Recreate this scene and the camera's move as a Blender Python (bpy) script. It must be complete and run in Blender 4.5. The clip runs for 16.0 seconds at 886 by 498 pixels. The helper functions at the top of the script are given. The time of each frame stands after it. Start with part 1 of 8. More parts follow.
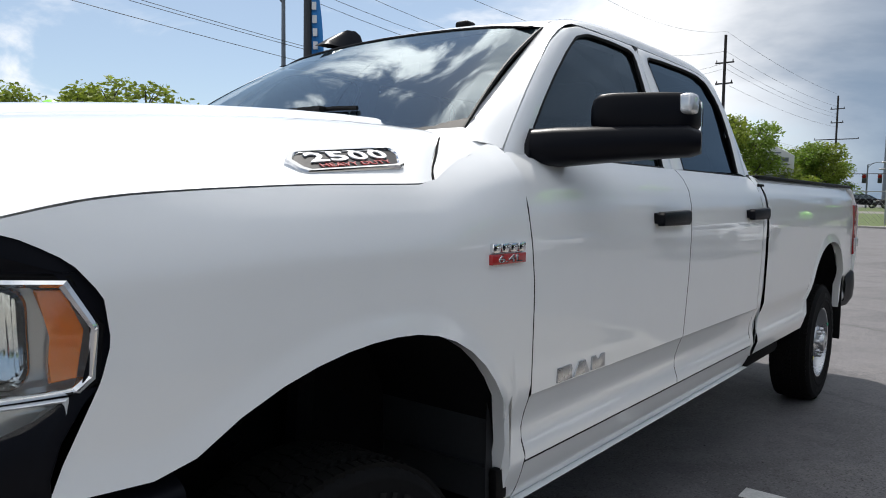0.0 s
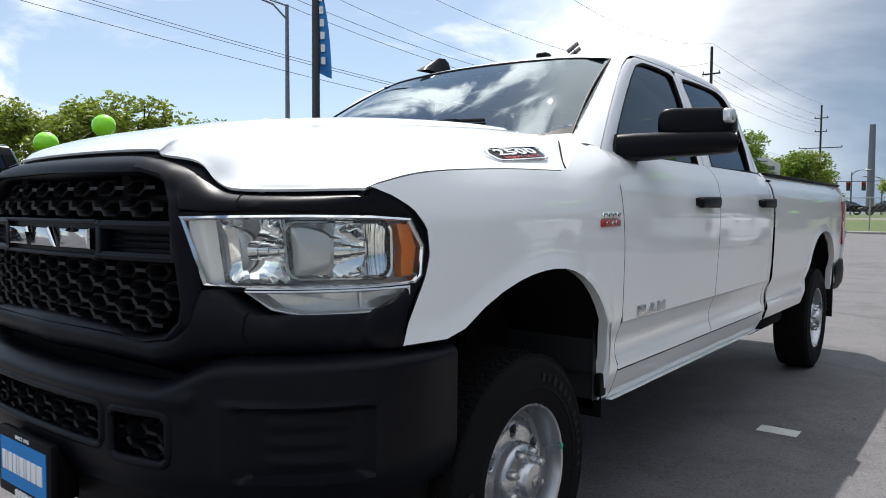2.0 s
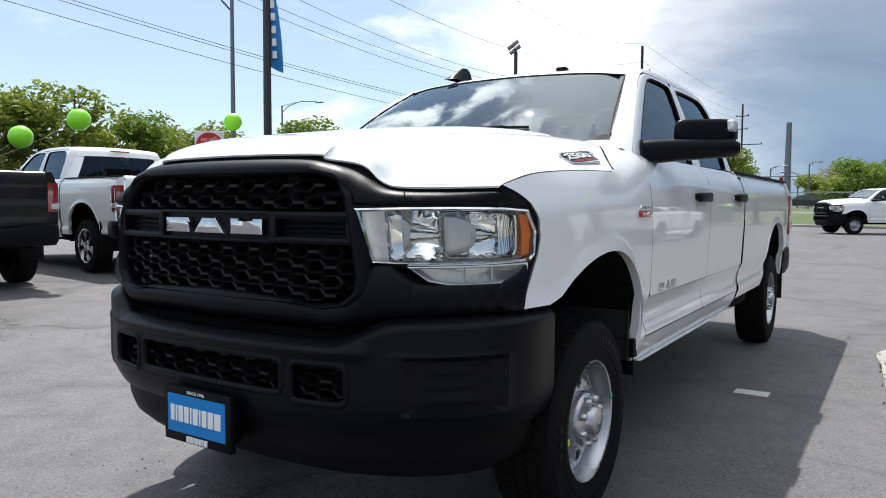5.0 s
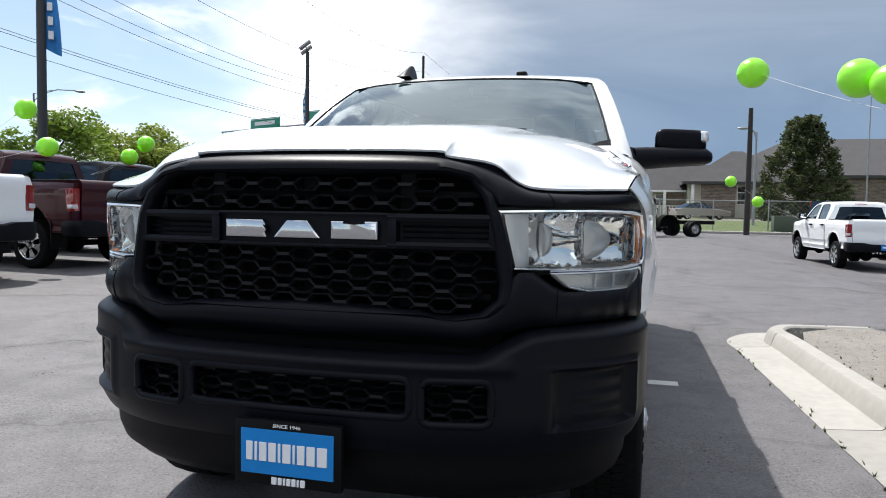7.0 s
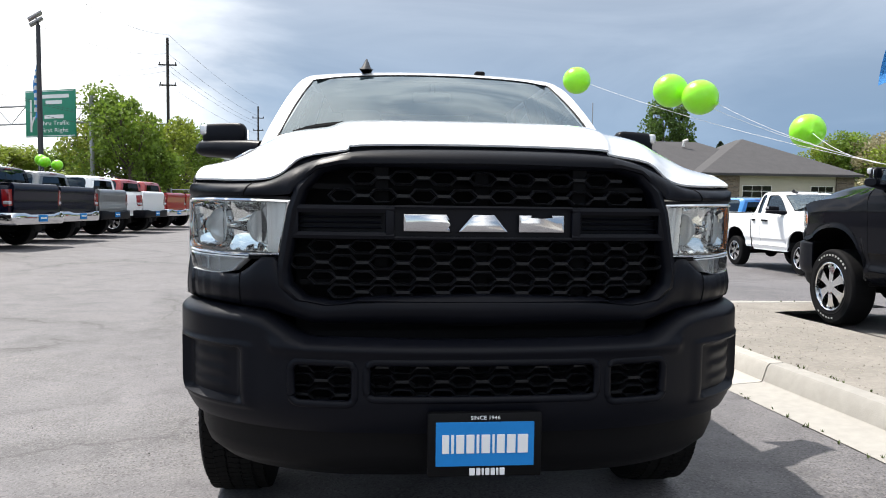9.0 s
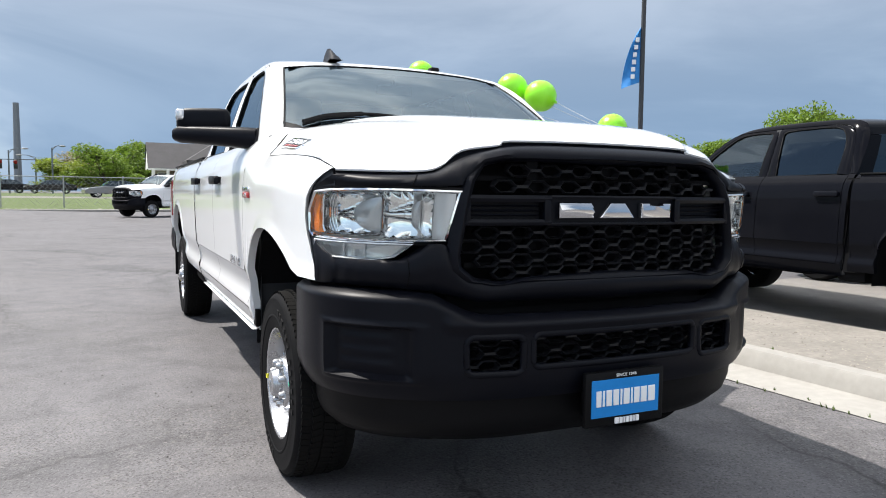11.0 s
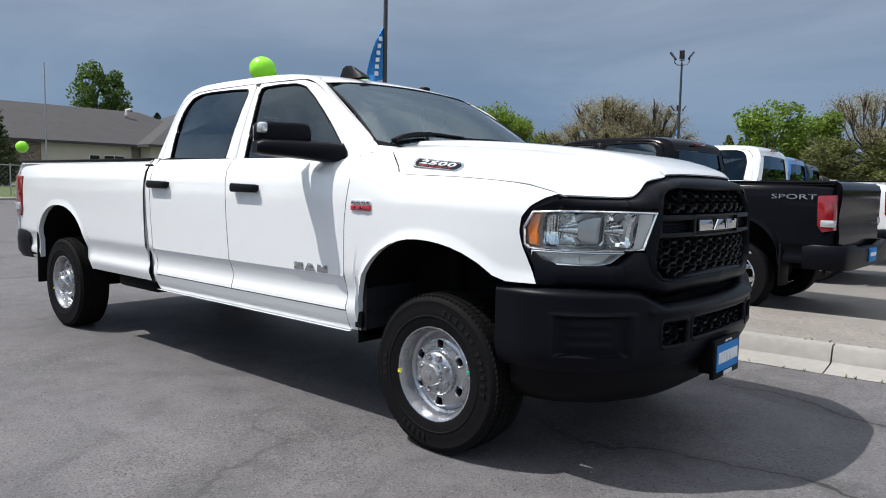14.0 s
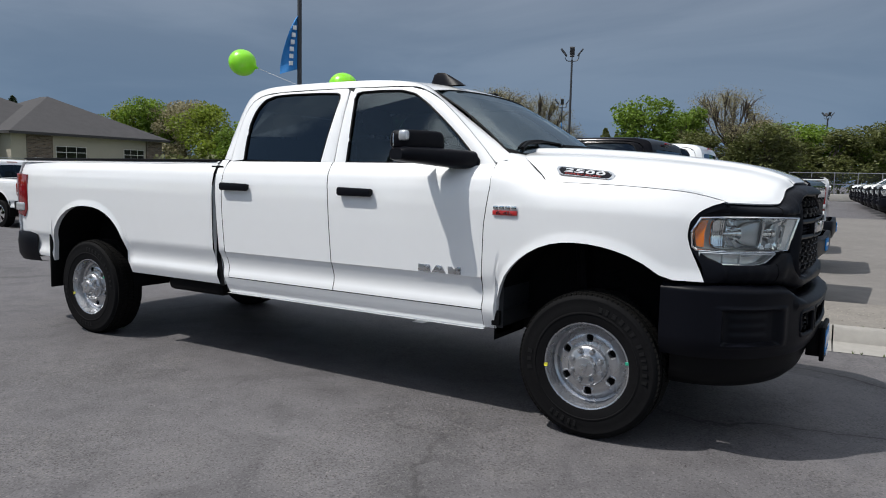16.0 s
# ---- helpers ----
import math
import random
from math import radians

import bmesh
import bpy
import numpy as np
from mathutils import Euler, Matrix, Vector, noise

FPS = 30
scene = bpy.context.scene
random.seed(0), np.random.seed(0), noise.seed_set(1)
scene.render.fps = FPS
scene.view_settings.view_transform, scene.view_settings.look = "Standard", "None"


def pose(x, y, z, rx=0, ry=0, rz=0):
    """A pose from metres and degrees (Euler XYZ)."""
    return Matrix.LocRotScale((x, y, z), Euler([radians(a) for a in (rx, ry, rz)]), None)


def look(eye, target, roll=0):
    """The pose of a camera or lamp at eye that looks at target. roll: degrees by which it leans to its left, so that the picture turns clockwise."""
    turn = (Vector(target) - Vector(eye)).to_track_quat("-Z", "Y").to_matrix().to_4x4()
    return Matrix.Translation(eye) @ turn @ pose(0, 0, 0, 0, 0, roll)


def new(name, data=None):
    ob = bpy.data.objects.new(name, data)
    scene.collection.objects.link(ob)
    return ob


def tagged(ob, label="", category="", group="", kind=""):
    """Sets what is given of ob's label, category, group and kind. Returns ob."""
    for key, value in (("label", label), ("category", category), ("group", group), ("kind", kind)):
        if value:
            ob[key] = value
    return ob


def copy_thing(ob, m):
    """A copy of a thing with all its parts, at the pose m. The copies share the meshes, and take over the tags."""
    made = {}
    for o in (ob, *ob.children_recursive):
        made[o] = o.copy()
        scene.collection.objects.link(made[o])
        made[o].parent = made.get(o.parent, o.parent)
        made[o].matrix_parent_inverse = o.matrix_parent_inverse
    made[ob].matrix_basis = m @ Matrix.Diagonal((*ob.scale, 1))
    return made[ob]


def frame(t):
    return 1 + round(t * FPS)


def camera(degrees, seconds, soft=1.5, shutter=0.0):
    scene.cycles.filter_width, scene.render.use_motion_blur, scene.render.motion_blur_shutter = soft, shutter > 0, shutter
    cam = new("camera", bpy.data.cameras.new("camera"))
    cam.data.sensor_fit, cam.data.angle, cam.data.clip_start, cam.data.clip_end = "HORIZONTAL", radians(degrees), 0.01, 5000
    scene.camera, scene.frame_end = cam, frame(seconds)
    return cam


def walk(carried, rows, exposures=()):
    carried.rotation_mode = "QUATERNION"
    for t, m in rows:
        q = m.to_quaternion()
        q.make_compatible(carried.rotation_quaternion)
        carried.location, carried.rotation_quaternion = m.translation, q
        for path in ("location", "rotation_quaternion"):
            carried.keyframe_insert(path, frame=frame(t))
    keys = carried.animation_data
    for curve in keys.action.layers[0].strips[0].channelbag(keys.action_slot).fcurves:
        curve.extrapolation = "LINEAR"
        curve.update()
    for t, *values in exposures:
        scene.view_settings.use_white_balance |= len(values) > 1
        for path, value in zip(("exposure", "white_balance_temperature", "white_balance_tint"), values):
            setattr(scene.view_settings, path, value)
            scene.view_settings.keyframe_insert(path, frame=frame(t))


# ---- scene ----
cam = camera(63.28, 16.0, soft=1.0)
PATH = [
    (0.0, look((1.964, -0.972, 1.312), (0.714, 0.582, 1.169), 0.85)),
    (0.5, look((2.027, -1.191, 1.280), (0.777, 0.364, 1.143), 0.76)),
    (1.0, look((2.062, -1.418, 1.246), (0.819, 0.144, 1.129), 0.48)),
    (1.5, look((2.076, -1.642, 1.242), (0.846, -0.069, 1.127), 0.50)),
    (2.0, look((2.085, -1.866, 1.213), (0.857, -0.291, 1.102), 0.35)),
    (2.5, look((2.089, -2.069, 1.207), (0.877, -0.482, 1.093), 0.37)),
    (3.0, look((2.117, -2.238, 1.196), (0.923, -0.637, 1.083), 0.21)),
    (3.5, look((2.129, -2.369, 1.194), (0.953, -0.756, 1.076), 0.20)),
    (4.0, look((2.106, -2.432, 1.203), (0.945, -0.808, 1.088), 0.09)),
    (4.2, look((2.094, -2.452, 1.209), (0.939, -0.824, 1.091), 0.12)),
    (6.3, look((1.334, -2.765, 1.198), (0.583, -0.915, 1.082), 0.95)),
    (6.5, look((1.216, -2.785, 1.194), (0.536, -0.907, 1.082), 1.03)),
    (7.0, look((0.922, -2.852, 1.194), (0.410, -0.922, 1.083), 0.90)),
    (7.5, look((0.612, -2.906, 1.189), (0.260, -0.940, 1.075), 0.72)),
    (8.0, look((0.307, -2.958, 1.194), (0.119, -0.970, 1.080), 0.76)),
    (8.5, look((-0.003, -3.028, 1.177), (-0.005, -1.031, 1.065), 0.92)),
    (9.0, look((-0.311, -3.051, 1.182), (-0.129, -1.063, 1.061), 0.69)),
    (9.2, look((-0.434, -3.030, 1.171), (-0.183, -1.049, 1.050), 0.82)),
    (11.3, look((-1.781, -2.941, 1.183), (-0.863, -1.171, 1.030), 0.87)),
    (11.5, look((-1.914, -2.893, 1.190), (-0.947, -1.149, 1.037), 1.10)),
    (12.0, look((-2.239, -2.798, 1.219), (-1.154, -1.126, 1.065), 1.13)),
    (12.5, look((-2.575, -2.714, 1.224), (-1.376, -1.121, 1.070), 1.09)),
    (13.0, look((-2.893, -2.607, 1.244), (-1.573, -1.113, 1.086), 1.13)),
    (13.5, look((-3.196, -2.440, 1.260), (-1.763, -1.055, 1.092), 1.12)),
    (14.0, look((-3.492, -2.241, 1.288), (-1.986, -0.937, 1.113), 1.16)),
    (14.5, look((-3.784, -2.034, 1.300), (-2.237, -0.779, 1.123), 1.12)),
    (15.0, look((-4.048, -1.812, 1.319), (-2.455, -0.616, 1.137), 1.26)),
    (15.5, look((-4.280, -1.529, 1.334), (-2.638, -0.404, 1.145), 1.23)),
    (16.0, look((-4.489, -1.255, 1.349), (-2.787, -0.224, 1.152), 1.24)),
]
EXPOSURE = [(0.0, 0.2), (3.5, 0.52), (6.5, 0.52), (7.5, 0.58), (9.0, 0.86), (11.5, 0.80), (12.5, 0.62), (14.0, 0.24), (15.0, 0.05), (16.0, -0.17)]
KELVIN = {0.0: 6430, 9.0: 6580, 11.5: 6500, 12.5: 6460}
walk(cam, PATH, [(t, e, KELVIN.get(t, 6360), 10) for t, e in EXPOSURE])

# ---- light ----
SUN_FROM = Vector((-0.43, 0.45, 1.0)).normalized()
world = bpy.data.worlds.new("sky")
scene.world = world
world.use_nodes = True


def build_sky():
    nt = world.node_tree
    N, L = nt.nodes, nt.links
    N.clear()
    out = N.new("ShaderNodeOutputWorld")
    bg = N.new("ShaderNodeBackground")
    bg.inputs["Strength"].default_value = 0.10
    sky = N.new("ShaderNodeTexSky")
    sky.sky_type = "NISHITA"
    sky.sun_disc = False
    sky.sun_elevation = math.asin(SUN_FROM.z)
    sky.sun_rotation = math.atan2(SUN_FROM.x, SUN_FROM.y)
    sky.altitude = 950
    sky.air_density, sky.dust_density, sky.ozone_density = 1.0, 0.6, 1.5
    tc = N.new("ShaderNodeTexCoord")
    sep = N.new("ShaderNodeSeparateXYZ")
    L.new(tc.outputs["Generated"], sep.inputs[0])

    def math_node(op, a, b=None, clamp=False):
        m = N.new("ShaderNodeMath")
        m.operation, m.use_clamp = op, clamp
        for i, v in enumerate((a, b)):
            if v is None:
                continue
            if isinstance(v, (int, float)):
                m.inputs[i].default_value = v
            else:
                L.new(v, m.inputs[i])
        return m.outputs[0]

    def ramp(v, a, b):
        r = N.new("ShaderNodeMapRange")
        r.interpolation_type = "SMOOTHSTEP"
        r.inputs["From Min"].default_value, r.inputs["From Max"].default_value = a, b
        L.new(v, r.inputs["Value"])
        return r.outputs[0]

    def noise_tex(scale, detail, stretch, dist=0.3, rough=0.55):
        mp = N.new("ShaderNodeMapping")
        mp.inputs["Scale"].default_value = stretch
        L.new(tc.outputs["Generated"], mp.inputs[0])
        n = N.new("ShaderNodeTexNoise")
        n.inputs["Scale"].default_value, n.inputs["Detail"].default_value = scale, detail
        n.inputs["Roughness"].default_value, n.inputs["Distortion"].default_value = rough, dist
        L.new(mp.outputs[0], n.inputs["Vector"])
        return n.outputs["Fac"]

    def mix(fac, a, b):
        m = N.new("ShaderNodeMix")
        m.data_type = "RGBA"
        L.new(fac, m.inputs["Factor"])
        for v, s in ((a, m.inputs["A"]), (b, m.inputs["B"])):
            if isinstance(v, tuple):
                s.default_value = v
            else:
                L.new(v, s)
        return m.outputs["Result"]

    # storm cloud that fills the north-east half of the sky
    fine = noise_tex(2.2, 7, (1, 1, 2.2))
    side = math_node("ADD", math_node("MULTIPLY", sep.outputs["X"], 0.93), math_node("MULTIPLY", sep.outputs["Y"], 0.25))
    wob = math_node("ADD", side, math_node("MULTIPLY", math_node("SUBTRACT", fine, 0.5), 0.55))
    storm = ramp(wob, -0.12, 0.16)
    edge = ramp(wob, -0.40, -0.10)
    puffs = noise_tex(3.4, 8, (1, 1, 3.2), 0.6)
    low = math_node("SUBTRACT", 1.0, ramp(sep.outputs["Z"], 0.10, 0.42))
    cum = math_node("MULTIPLY", ramp(puffs, 0.52, 0.66), low)
    streak = noise_tex(2.6, 9, (1.6, 0.7, 1.0), 1.1, 0.6)
    upper = math_node("MULTIPLY", ramp(streak, 0.45, 0.57), ramp(sep.outputs["Z"], 0.34, 0.62))
    cum = math_node("MAXIMUM", cum, upper)
    shade = ramp(noise_tex(1.9, 8, (1, 1, 3.6), 0.9), 0.34, 0.68)
    deep = ramp(sep.outputs["Z"], 0.05, 0.38)
    storm_col = mix(shade, (1.40, 2.15, 3.2, 1), (1.95, 2.75, 3.85, 1))
    high = mix(shade, (2.5, 2.95, 3.7, 1), (3.2, 3.65, 4.4, 1))
    storm_col = mix(deep, storm_col, high)
    billow = ramp(noise_tex(2.7, 9, (1, 1, 1.5), 0.9, 0.6), 0.38, 0.64)
    storm_col = mix(ramp(sep.outputs["Z"], 0.42, 0.82), storm_col, mix(billow, (5.0, 5.7, 6.7, 1), (10.6, 10.8, 11.0, 1)))
    white = (9.5, 9.6, 9.8, 1)
    hz = N.new("ShaderNodeValue")
    hz.outputs[0].default_value = 0.38
    col = mix(math_node("MULTIPLY", hz.outputs[0], math_node("SUBTRACT", 1.0, math_node("MULTIPLY", ramp(sep.outputs["Z"], 0.40, 0.75), 0.8))), sky.outputs[0], (5.4, 6.3, 7.0, 1))
    sunward = math_node("ADD", math_node("ADD", math_node("MULTIPLY", sep.outputs["X"], SUN_FROM.x), math_node("MULTIPLY", sep.outputs["Y"], SUN_FROM.y)), math_node("MULTIPLY", sep.outputs["Z"], SUN_FROM.z))
    glow = ramp(sunward, 0.70, 0.97)
    col = mix(cum, col, mix(glow, white, (26.0, 25.6, 25.0, 1)))
    col = mix(math_node("MULTIPLY", edge, ramp(fine, 0.30, 0.58)), col, (11.0, 11.0, 11.0, 1))
    col = mix(storm, col, storm_col)
    L.new(col, bg.inputs["Color"])
    L.new(bg.outputs[0], out.inputs["Surface"])


build_sky()
sun = new("sun", bpy.data.lights.new("sun", "SUN"))
sun.data.energy, sun.data.angle, sun.data.color = 4.2, radians(0.53), (1.0, 0.955, 0.89)
sun.matrix_world = look(SUN_FROM * 60, (0, 0, 0))


# ---- materials ----
def mat(name, color, rough=0.5, metal=0.0, coat=0.0, noise_scale=0.0, vary=0.12, bump=0.0, bump_scale=0.0, rough_vary=0.0,
        island=False, spec=0.5, random_obj=0.0):
    m = bpy.data.materials.new(name)
    m.use_nodes = True
    nt = m.node_tree
    N, L = nt.nodes, nt.links
    b = N["Principled BSDF"]
    b.inputs["Base Color"].default_value = (*color, 1)
    b.inputs["Roughness"].default_value, b.inputs["Metallic"].default_value = rough, metal
    b.inputs["Specular IOR Level"].default_value = spec
    b.inputs["Coat Weight"].default_value = coat
    b.inputs["Coat Roughness"].default_value = 0.03
    tc = N.new("ShaderNodeTexCoord")
    if noise_scale:
        n = N.new("ShaderNodeTexNoise")
        n.inputs["Scale"].default_value, n.inputs["Detail"].default_value = noise_scale, 6
        L.new(tc.outputs["Object"], n.inputs["Vector"])
        n2 = N.new("ShaderNodeTexNoise")
        n2.inputs["Scale"].default_value, n2.inputs["Detail"].default_value = noise_scale * 9.7, 3
        L.new(tc.outputs["Object"], n2.inputs["Vector"])
        add = N.new("ShaderNodeMath")
        add.operation = "ADD"
        L.new(n.outputs["Fac"], add.inputs[0])
        L.new(n2.outputs["Fac"], add.inputs[1])
        src = add.outputs[0]
        for on, node, sock in ((island, "ShaderNodeNewGeometry", "Random Per Island"), (random_obj > 0, "ShaderNodeObjectInfo", "Random")):
            if on:
                g = N.new(node)
                a2 = N.new("ShaderNodeMath")
                a2.operation = "ADD"
                L.new(src, a2.inputs[0])
                L.new(g.outputs[sock], a2.inputs[1])
                a3 = N.new("ShaderNodeMath")
                a3.operation = "SUBTRACT"
                a3.inputs[1].default_value = 0.5
                L.new(a2.outputs[0], a3.inputs[0])
                src = a3.outputs[0]
        r = N.new("ShaderNodeMapRange")
        r.inputs["From Min"].default_value, r.inputs["From Max"].default_value = 0.5, 1.5
        r.inputs["To Min"].default_value, r.inputs["To Max"].default_value = 1 - vary, 1 + vary
        L.new(src, r.inputs["Value"])
        mu = N.new("ShaderNodeVectorMath")
        mu.operation = "SCALE"
        mu.inputs[0].default_value = color
        L.new(r.outputs[0], mu.inputs["Scale"])
        L.new(mu.outputs[0], b.inputs["Base Color"])
        if rough_vary:
            r2 = N.new("ShaderNodeMapRange")
            r2.inputs["To Min"].default_value, r2.inputs["To Max"].default_value = max(0.02, rough - rough_vary), min(1, rough + rough_vary)
            L.new(n.outputs["Fac"], r2.inputs["Value"])
            L.new(r2.outputs[0], b.inputs["Roughness"])
    if bump:
        nb = N.new("ShaderNodeTexNoise")
        nb.inputs["Scale"].default_value, nb.inputs["Detail"].default_value = bump_scale or 80, 4
        L.new(tc.outputs["Object"], nb.inputs["Vector"])
        bp = N.new("ShaderNodeBump")
        bp.inputs["Strength"].default_value, bp.inputs["Distance"].default_value = bump, 0.004
        L.new(nb.outputs["Fac"], bp.inputs["Height"])
        L.new(bp.outputs[0], b.inputs["Normal"])
    return m


def glass(name, tint=(0.05, 0.055, 0.05), clear=0.35, rough=0.0, ior=1.5, reflection_tint=(1, 1, 1), haze=0.03):
    """Thin pane: part of the light goes through, the rest is held back by the tint, with a mirror-like layer on top
    that can be coloured.
    """
    m = bpy.data.materials.new(name)
    m.use_nodes = True
    nt = m.node_tree
    N, L = nt.nodes, nt.links
    N.clear()
    out = N.new("ShaderNodeOutputMaterial")
    tr = N.new("ShaderNodeBsdfTransparent")
    tr.inputs[0].default_value = (clear, clear * 1.02, clear, 1)
    df = N.new("ShaderNodeBsdfDiffuse")
    df.inputs[0].default_value = (*tint, 1)
    a = N.new("ShaderNodeMixShader")
    a.inputs[0].default_value = 0.82 if clear < 0.9 else 1.0 - haze
    L.new(df.outputs[0], a.inputs[1])
    L.new(tr.outputs[0], a.inputs[2])
    gl = N.new("ShaderNodeBsdfGlossy")
    gl.inputs["Roughness"].default_value = rough
    gl.inputs[0].default_value = (*reflection_tint, 1)
    fr = N.new("ShaderNodeFresnel")
    fr.inputs[0].default_value = ior
    b = N.new("ShaderNodeMixShader")
    L.new(fr.outputs[0], b.inputs[0])
    L.new(a.outputs[0], b.inputs[1])
    L.new(gl.outputs[0], b.inputs[2])
    L.new(b.outputs[0], out.inputs[0])
    return m


WHITE = mat("white_paint", (0.835, 0.848, 0.855), 0.32, coat=1.0, noise_scale=1.2, vary=0.012)
BLACKP = mat("black_paint", (0.0060, 0.0064, 0.0088), 0.10, spec=0.05, coat=0.0, noise_scale=1.0, vary=0.1)
SATIN = mat("black_satin_plastic", (0.0038, 0.0043, 0.0072), 0.40, spec=0.12, noise_scale=3, vary=0.15, bump=0.06, bump_scale=900, rough_vary=0.05)
TEXPL = mat("black_textured_plastic", (0.0030, 0.0030, 0.0036), 0.55, spec=0.14, noise_scale=4, vary=0.2, bump=0.12, bump_scale=700)
MESHM = mat("grille_mesh_plastic", (0.0085, 0.0088, 0.0105), 0.40, spec=0.22, noise_scale=5, vary=0.2)
DARK = mat("dark_underbody", (0.0060, 0.0060, 0.0068), 0.9, spec=0.1, noise_scale=5, vary=0.4)
EMBLEMM = mat("emblem_chrome", (0.60, 0.61, 0.63), 0.10, metal=1.0, noise_scale=2, vary=0.05)
CHROME = mat("chrome", (0.78, 0.79, 0.80), 0.06, metal=1.0, noise_scale=2, vary=0.03)
ALLOY = mat("bright_alloy", (0.66, 0.67, 0.68), 0.13, metal=1.0, noise_scale=9, vary=0.06)
SILVER = mat("silver_wheel_paint", (0.47, 0.48, 0.50), 0.27, metal=0.88, noise_scale=8, vary=0.08, rough_vary=0.06)
RUBBER = mat("tyre_rubber", (0.0075, 0.0075, 0.0082), 0.70, spec=0.07, noise_scale=6, vary=0.25, bump=0.15, bump_scale=120)
RUBBERL = mat("raised_rubber", (0.0095, 0.0095, 0.0100), 0.6, spec=0.15, noise_scale=6, vary=0.2)
TREAD = mat("tyre_tread", (0.0070, 0.0068, 0.0066), 0.85, spec=0.10, noise_scale=9, vary=0.35)
AMBER = mat("amber_lens", (0.86, 0.23, 0.012), 0.15, coat=0.8, noise_scale=20, vary=0.12)
REDL = mat("red_lens", (0.22, 0.007, 0.010), 0.12, coat=1.0, noise_scale=12, vary=0.2)
CLEARL = mat("clear_lamp_plastic", (0.62, 0.63, 0.65), 0.18, metal=0.55, noise_scale=14, vary=0.15)
LAMPBODY = mat("lamp_housing_silver", (0.82, 0.84, 0.87), 0.16, metal=0.25, coat=0.8, noise_scale=9, vary=0.06)
REFLECT = mat("lamp_reflector", (0.94, 0.95, 0.96), 0.07, metal=1.0, noise_scale=30, vary=0.1)
SHADEM = mat("shield_reflection_grey", (0.50, 0.52, 0.54), 0.22, metal=0.35, noise_scale=12, vary=0.1)
LENS = glass("lamp_lens", (0.84, 0.86, 0.88), 0.99, 0.0, 1.45, haze=0.045)
# Bluish reflection colour in these three panes stands in for mirrored blue sky.
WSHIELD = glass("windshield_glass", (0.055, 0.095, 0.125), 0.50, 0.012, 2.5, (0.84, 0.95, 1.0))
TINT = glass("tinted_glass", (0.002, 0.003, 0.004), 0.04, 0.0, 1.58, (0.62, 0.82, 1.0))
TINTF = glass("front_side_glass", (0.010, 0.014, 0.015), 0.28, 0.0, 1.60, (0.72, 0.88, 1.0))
CABIN = mat("cabin_trim", (0.020, 0.021, 0.024), 0.75, noise_scale=6, vary=0.2)
SEATM = mat("seat_fabric", (0.05, 0.05, 0.055), 0.9, noise_scale=12, vary=0.3)
REDB = mat("badge_red", (0.42, 0.02, 0.02), 0.3, coat=0.5)
BADGEW = mat("badge_white_metal", (0.82, 0.83, 0.84), 0.25, metal=0.5)
BLUEP = mat("plate_blue", (0.010, 0.205, 0.56), 0.5, spec=0.25, noise_scale=6, vary=0.06)
WHITEPL = mat("plate_white", (0.80, 0.80, 0.80), 0.45)
YELLOWM = mat("yellow_mark", (0.75, 0.70, 0.05), 0.6)
GREENM = mat("green_mark", (0.03, 0.35, 0.22), 0.6)

GREYP = mat("dark_grey_paint", (0.0065, 0.0068, 0.0078), 0.2, spec=0.2, coat=0.15, noise_scale=1.0, vary=0.1)
SILVERP = mat("grey_metallic_paint", (0.20, 0.21, 0.22), 0.3, metal=0.5, coat=1.0, noise_scale=1.0, vary=0.08)
MAROON = mat("maroon_paint", (0.034, 0.0016, 0.0050), 0.3, spec=0.2, coat=0.4, noise_scale=1.0, vary=0.1)
REDP = mat("red_paint", (0.32, 0.012, 0.015), 0.3, coat=1.0, noise_scale=1.0, vary=0.08)
BLUEC = mat("bright_blue_paint", (0.03, 0.22, 0.55), 0.3, coat=1.0, noise_scale=1.0, vary=0.08)
NAVY = mat("navy_paint", (0.0045, 0.006, 0.016), 0.15, spec=0.2, coat=0.25, noise_scale=1.0, vary=0.1)


# ---- building helpers ----
WARP = None


def part(name, bm, material, parent=None, label="", smooth=40, extra=()):
    """Links a bmesh as one mesh object under a thing or a part."""
    if WARP:
        for v in bm.verts:
            v.co.y = WARP(v.co.y)
    me = bpy.data.meshes.new(name)
    bm.normal_update()
    bm.to_mesh(me)
    bm.free()
    me.materials.append(material)
    for x in extra:
        me.materials.append(x)
    if smooth:
        me.shade_smooth()
        me.set_sharp_from_angle(angle=radians(smooth))
    ob = new(name, me)
    if parent is not None:
        ob.parent = parent
        if parent.type != "EMPTY":
            ob.matrix_parent_inverse = parent.matrix_basis.inverted()
    if label:
        ob["label"] = label
    return ob


def grid(bm, rows, flip=False, skip=None, closed=False):
    vs = [[bm.verts.new(p) for p in r] for r in rows]
    n = len(vs[0])
    for i in range(len(vs) - 1):
        for j in range(n if closed else n - 1):
            if skip and skip(i, j):
                continue
            k = (j + 1) % n
            f = [vs[i][j], vs[i + 1][j], vs[i + 1][k], vs[i][k]]
            bm.faces.new(f[::-1] if flip else f)
    return vs


def clean(bm, d=0.0004):
    bmesh.ops.remove_doubles(bm, verts=bm.verts, dist=d)
    return bm


def orient(bm, way):
    """Turns every face to look along way(centre)."""
    bm.normal_update()
    for f in bm.faces:
        w = way(f.calc_center_median()) if callable(way) else Vector(way)
        if f.normal.dot(w) < 0:
            f.normal_flip()
    return bm


def thick(bm, t):
    """Gives an open sheet a thickness t against its normals."""
    bm.normal_update()
    bmesh.ops.solidify(bm, geom=bm.faces[:], thickness=t)
    return bm


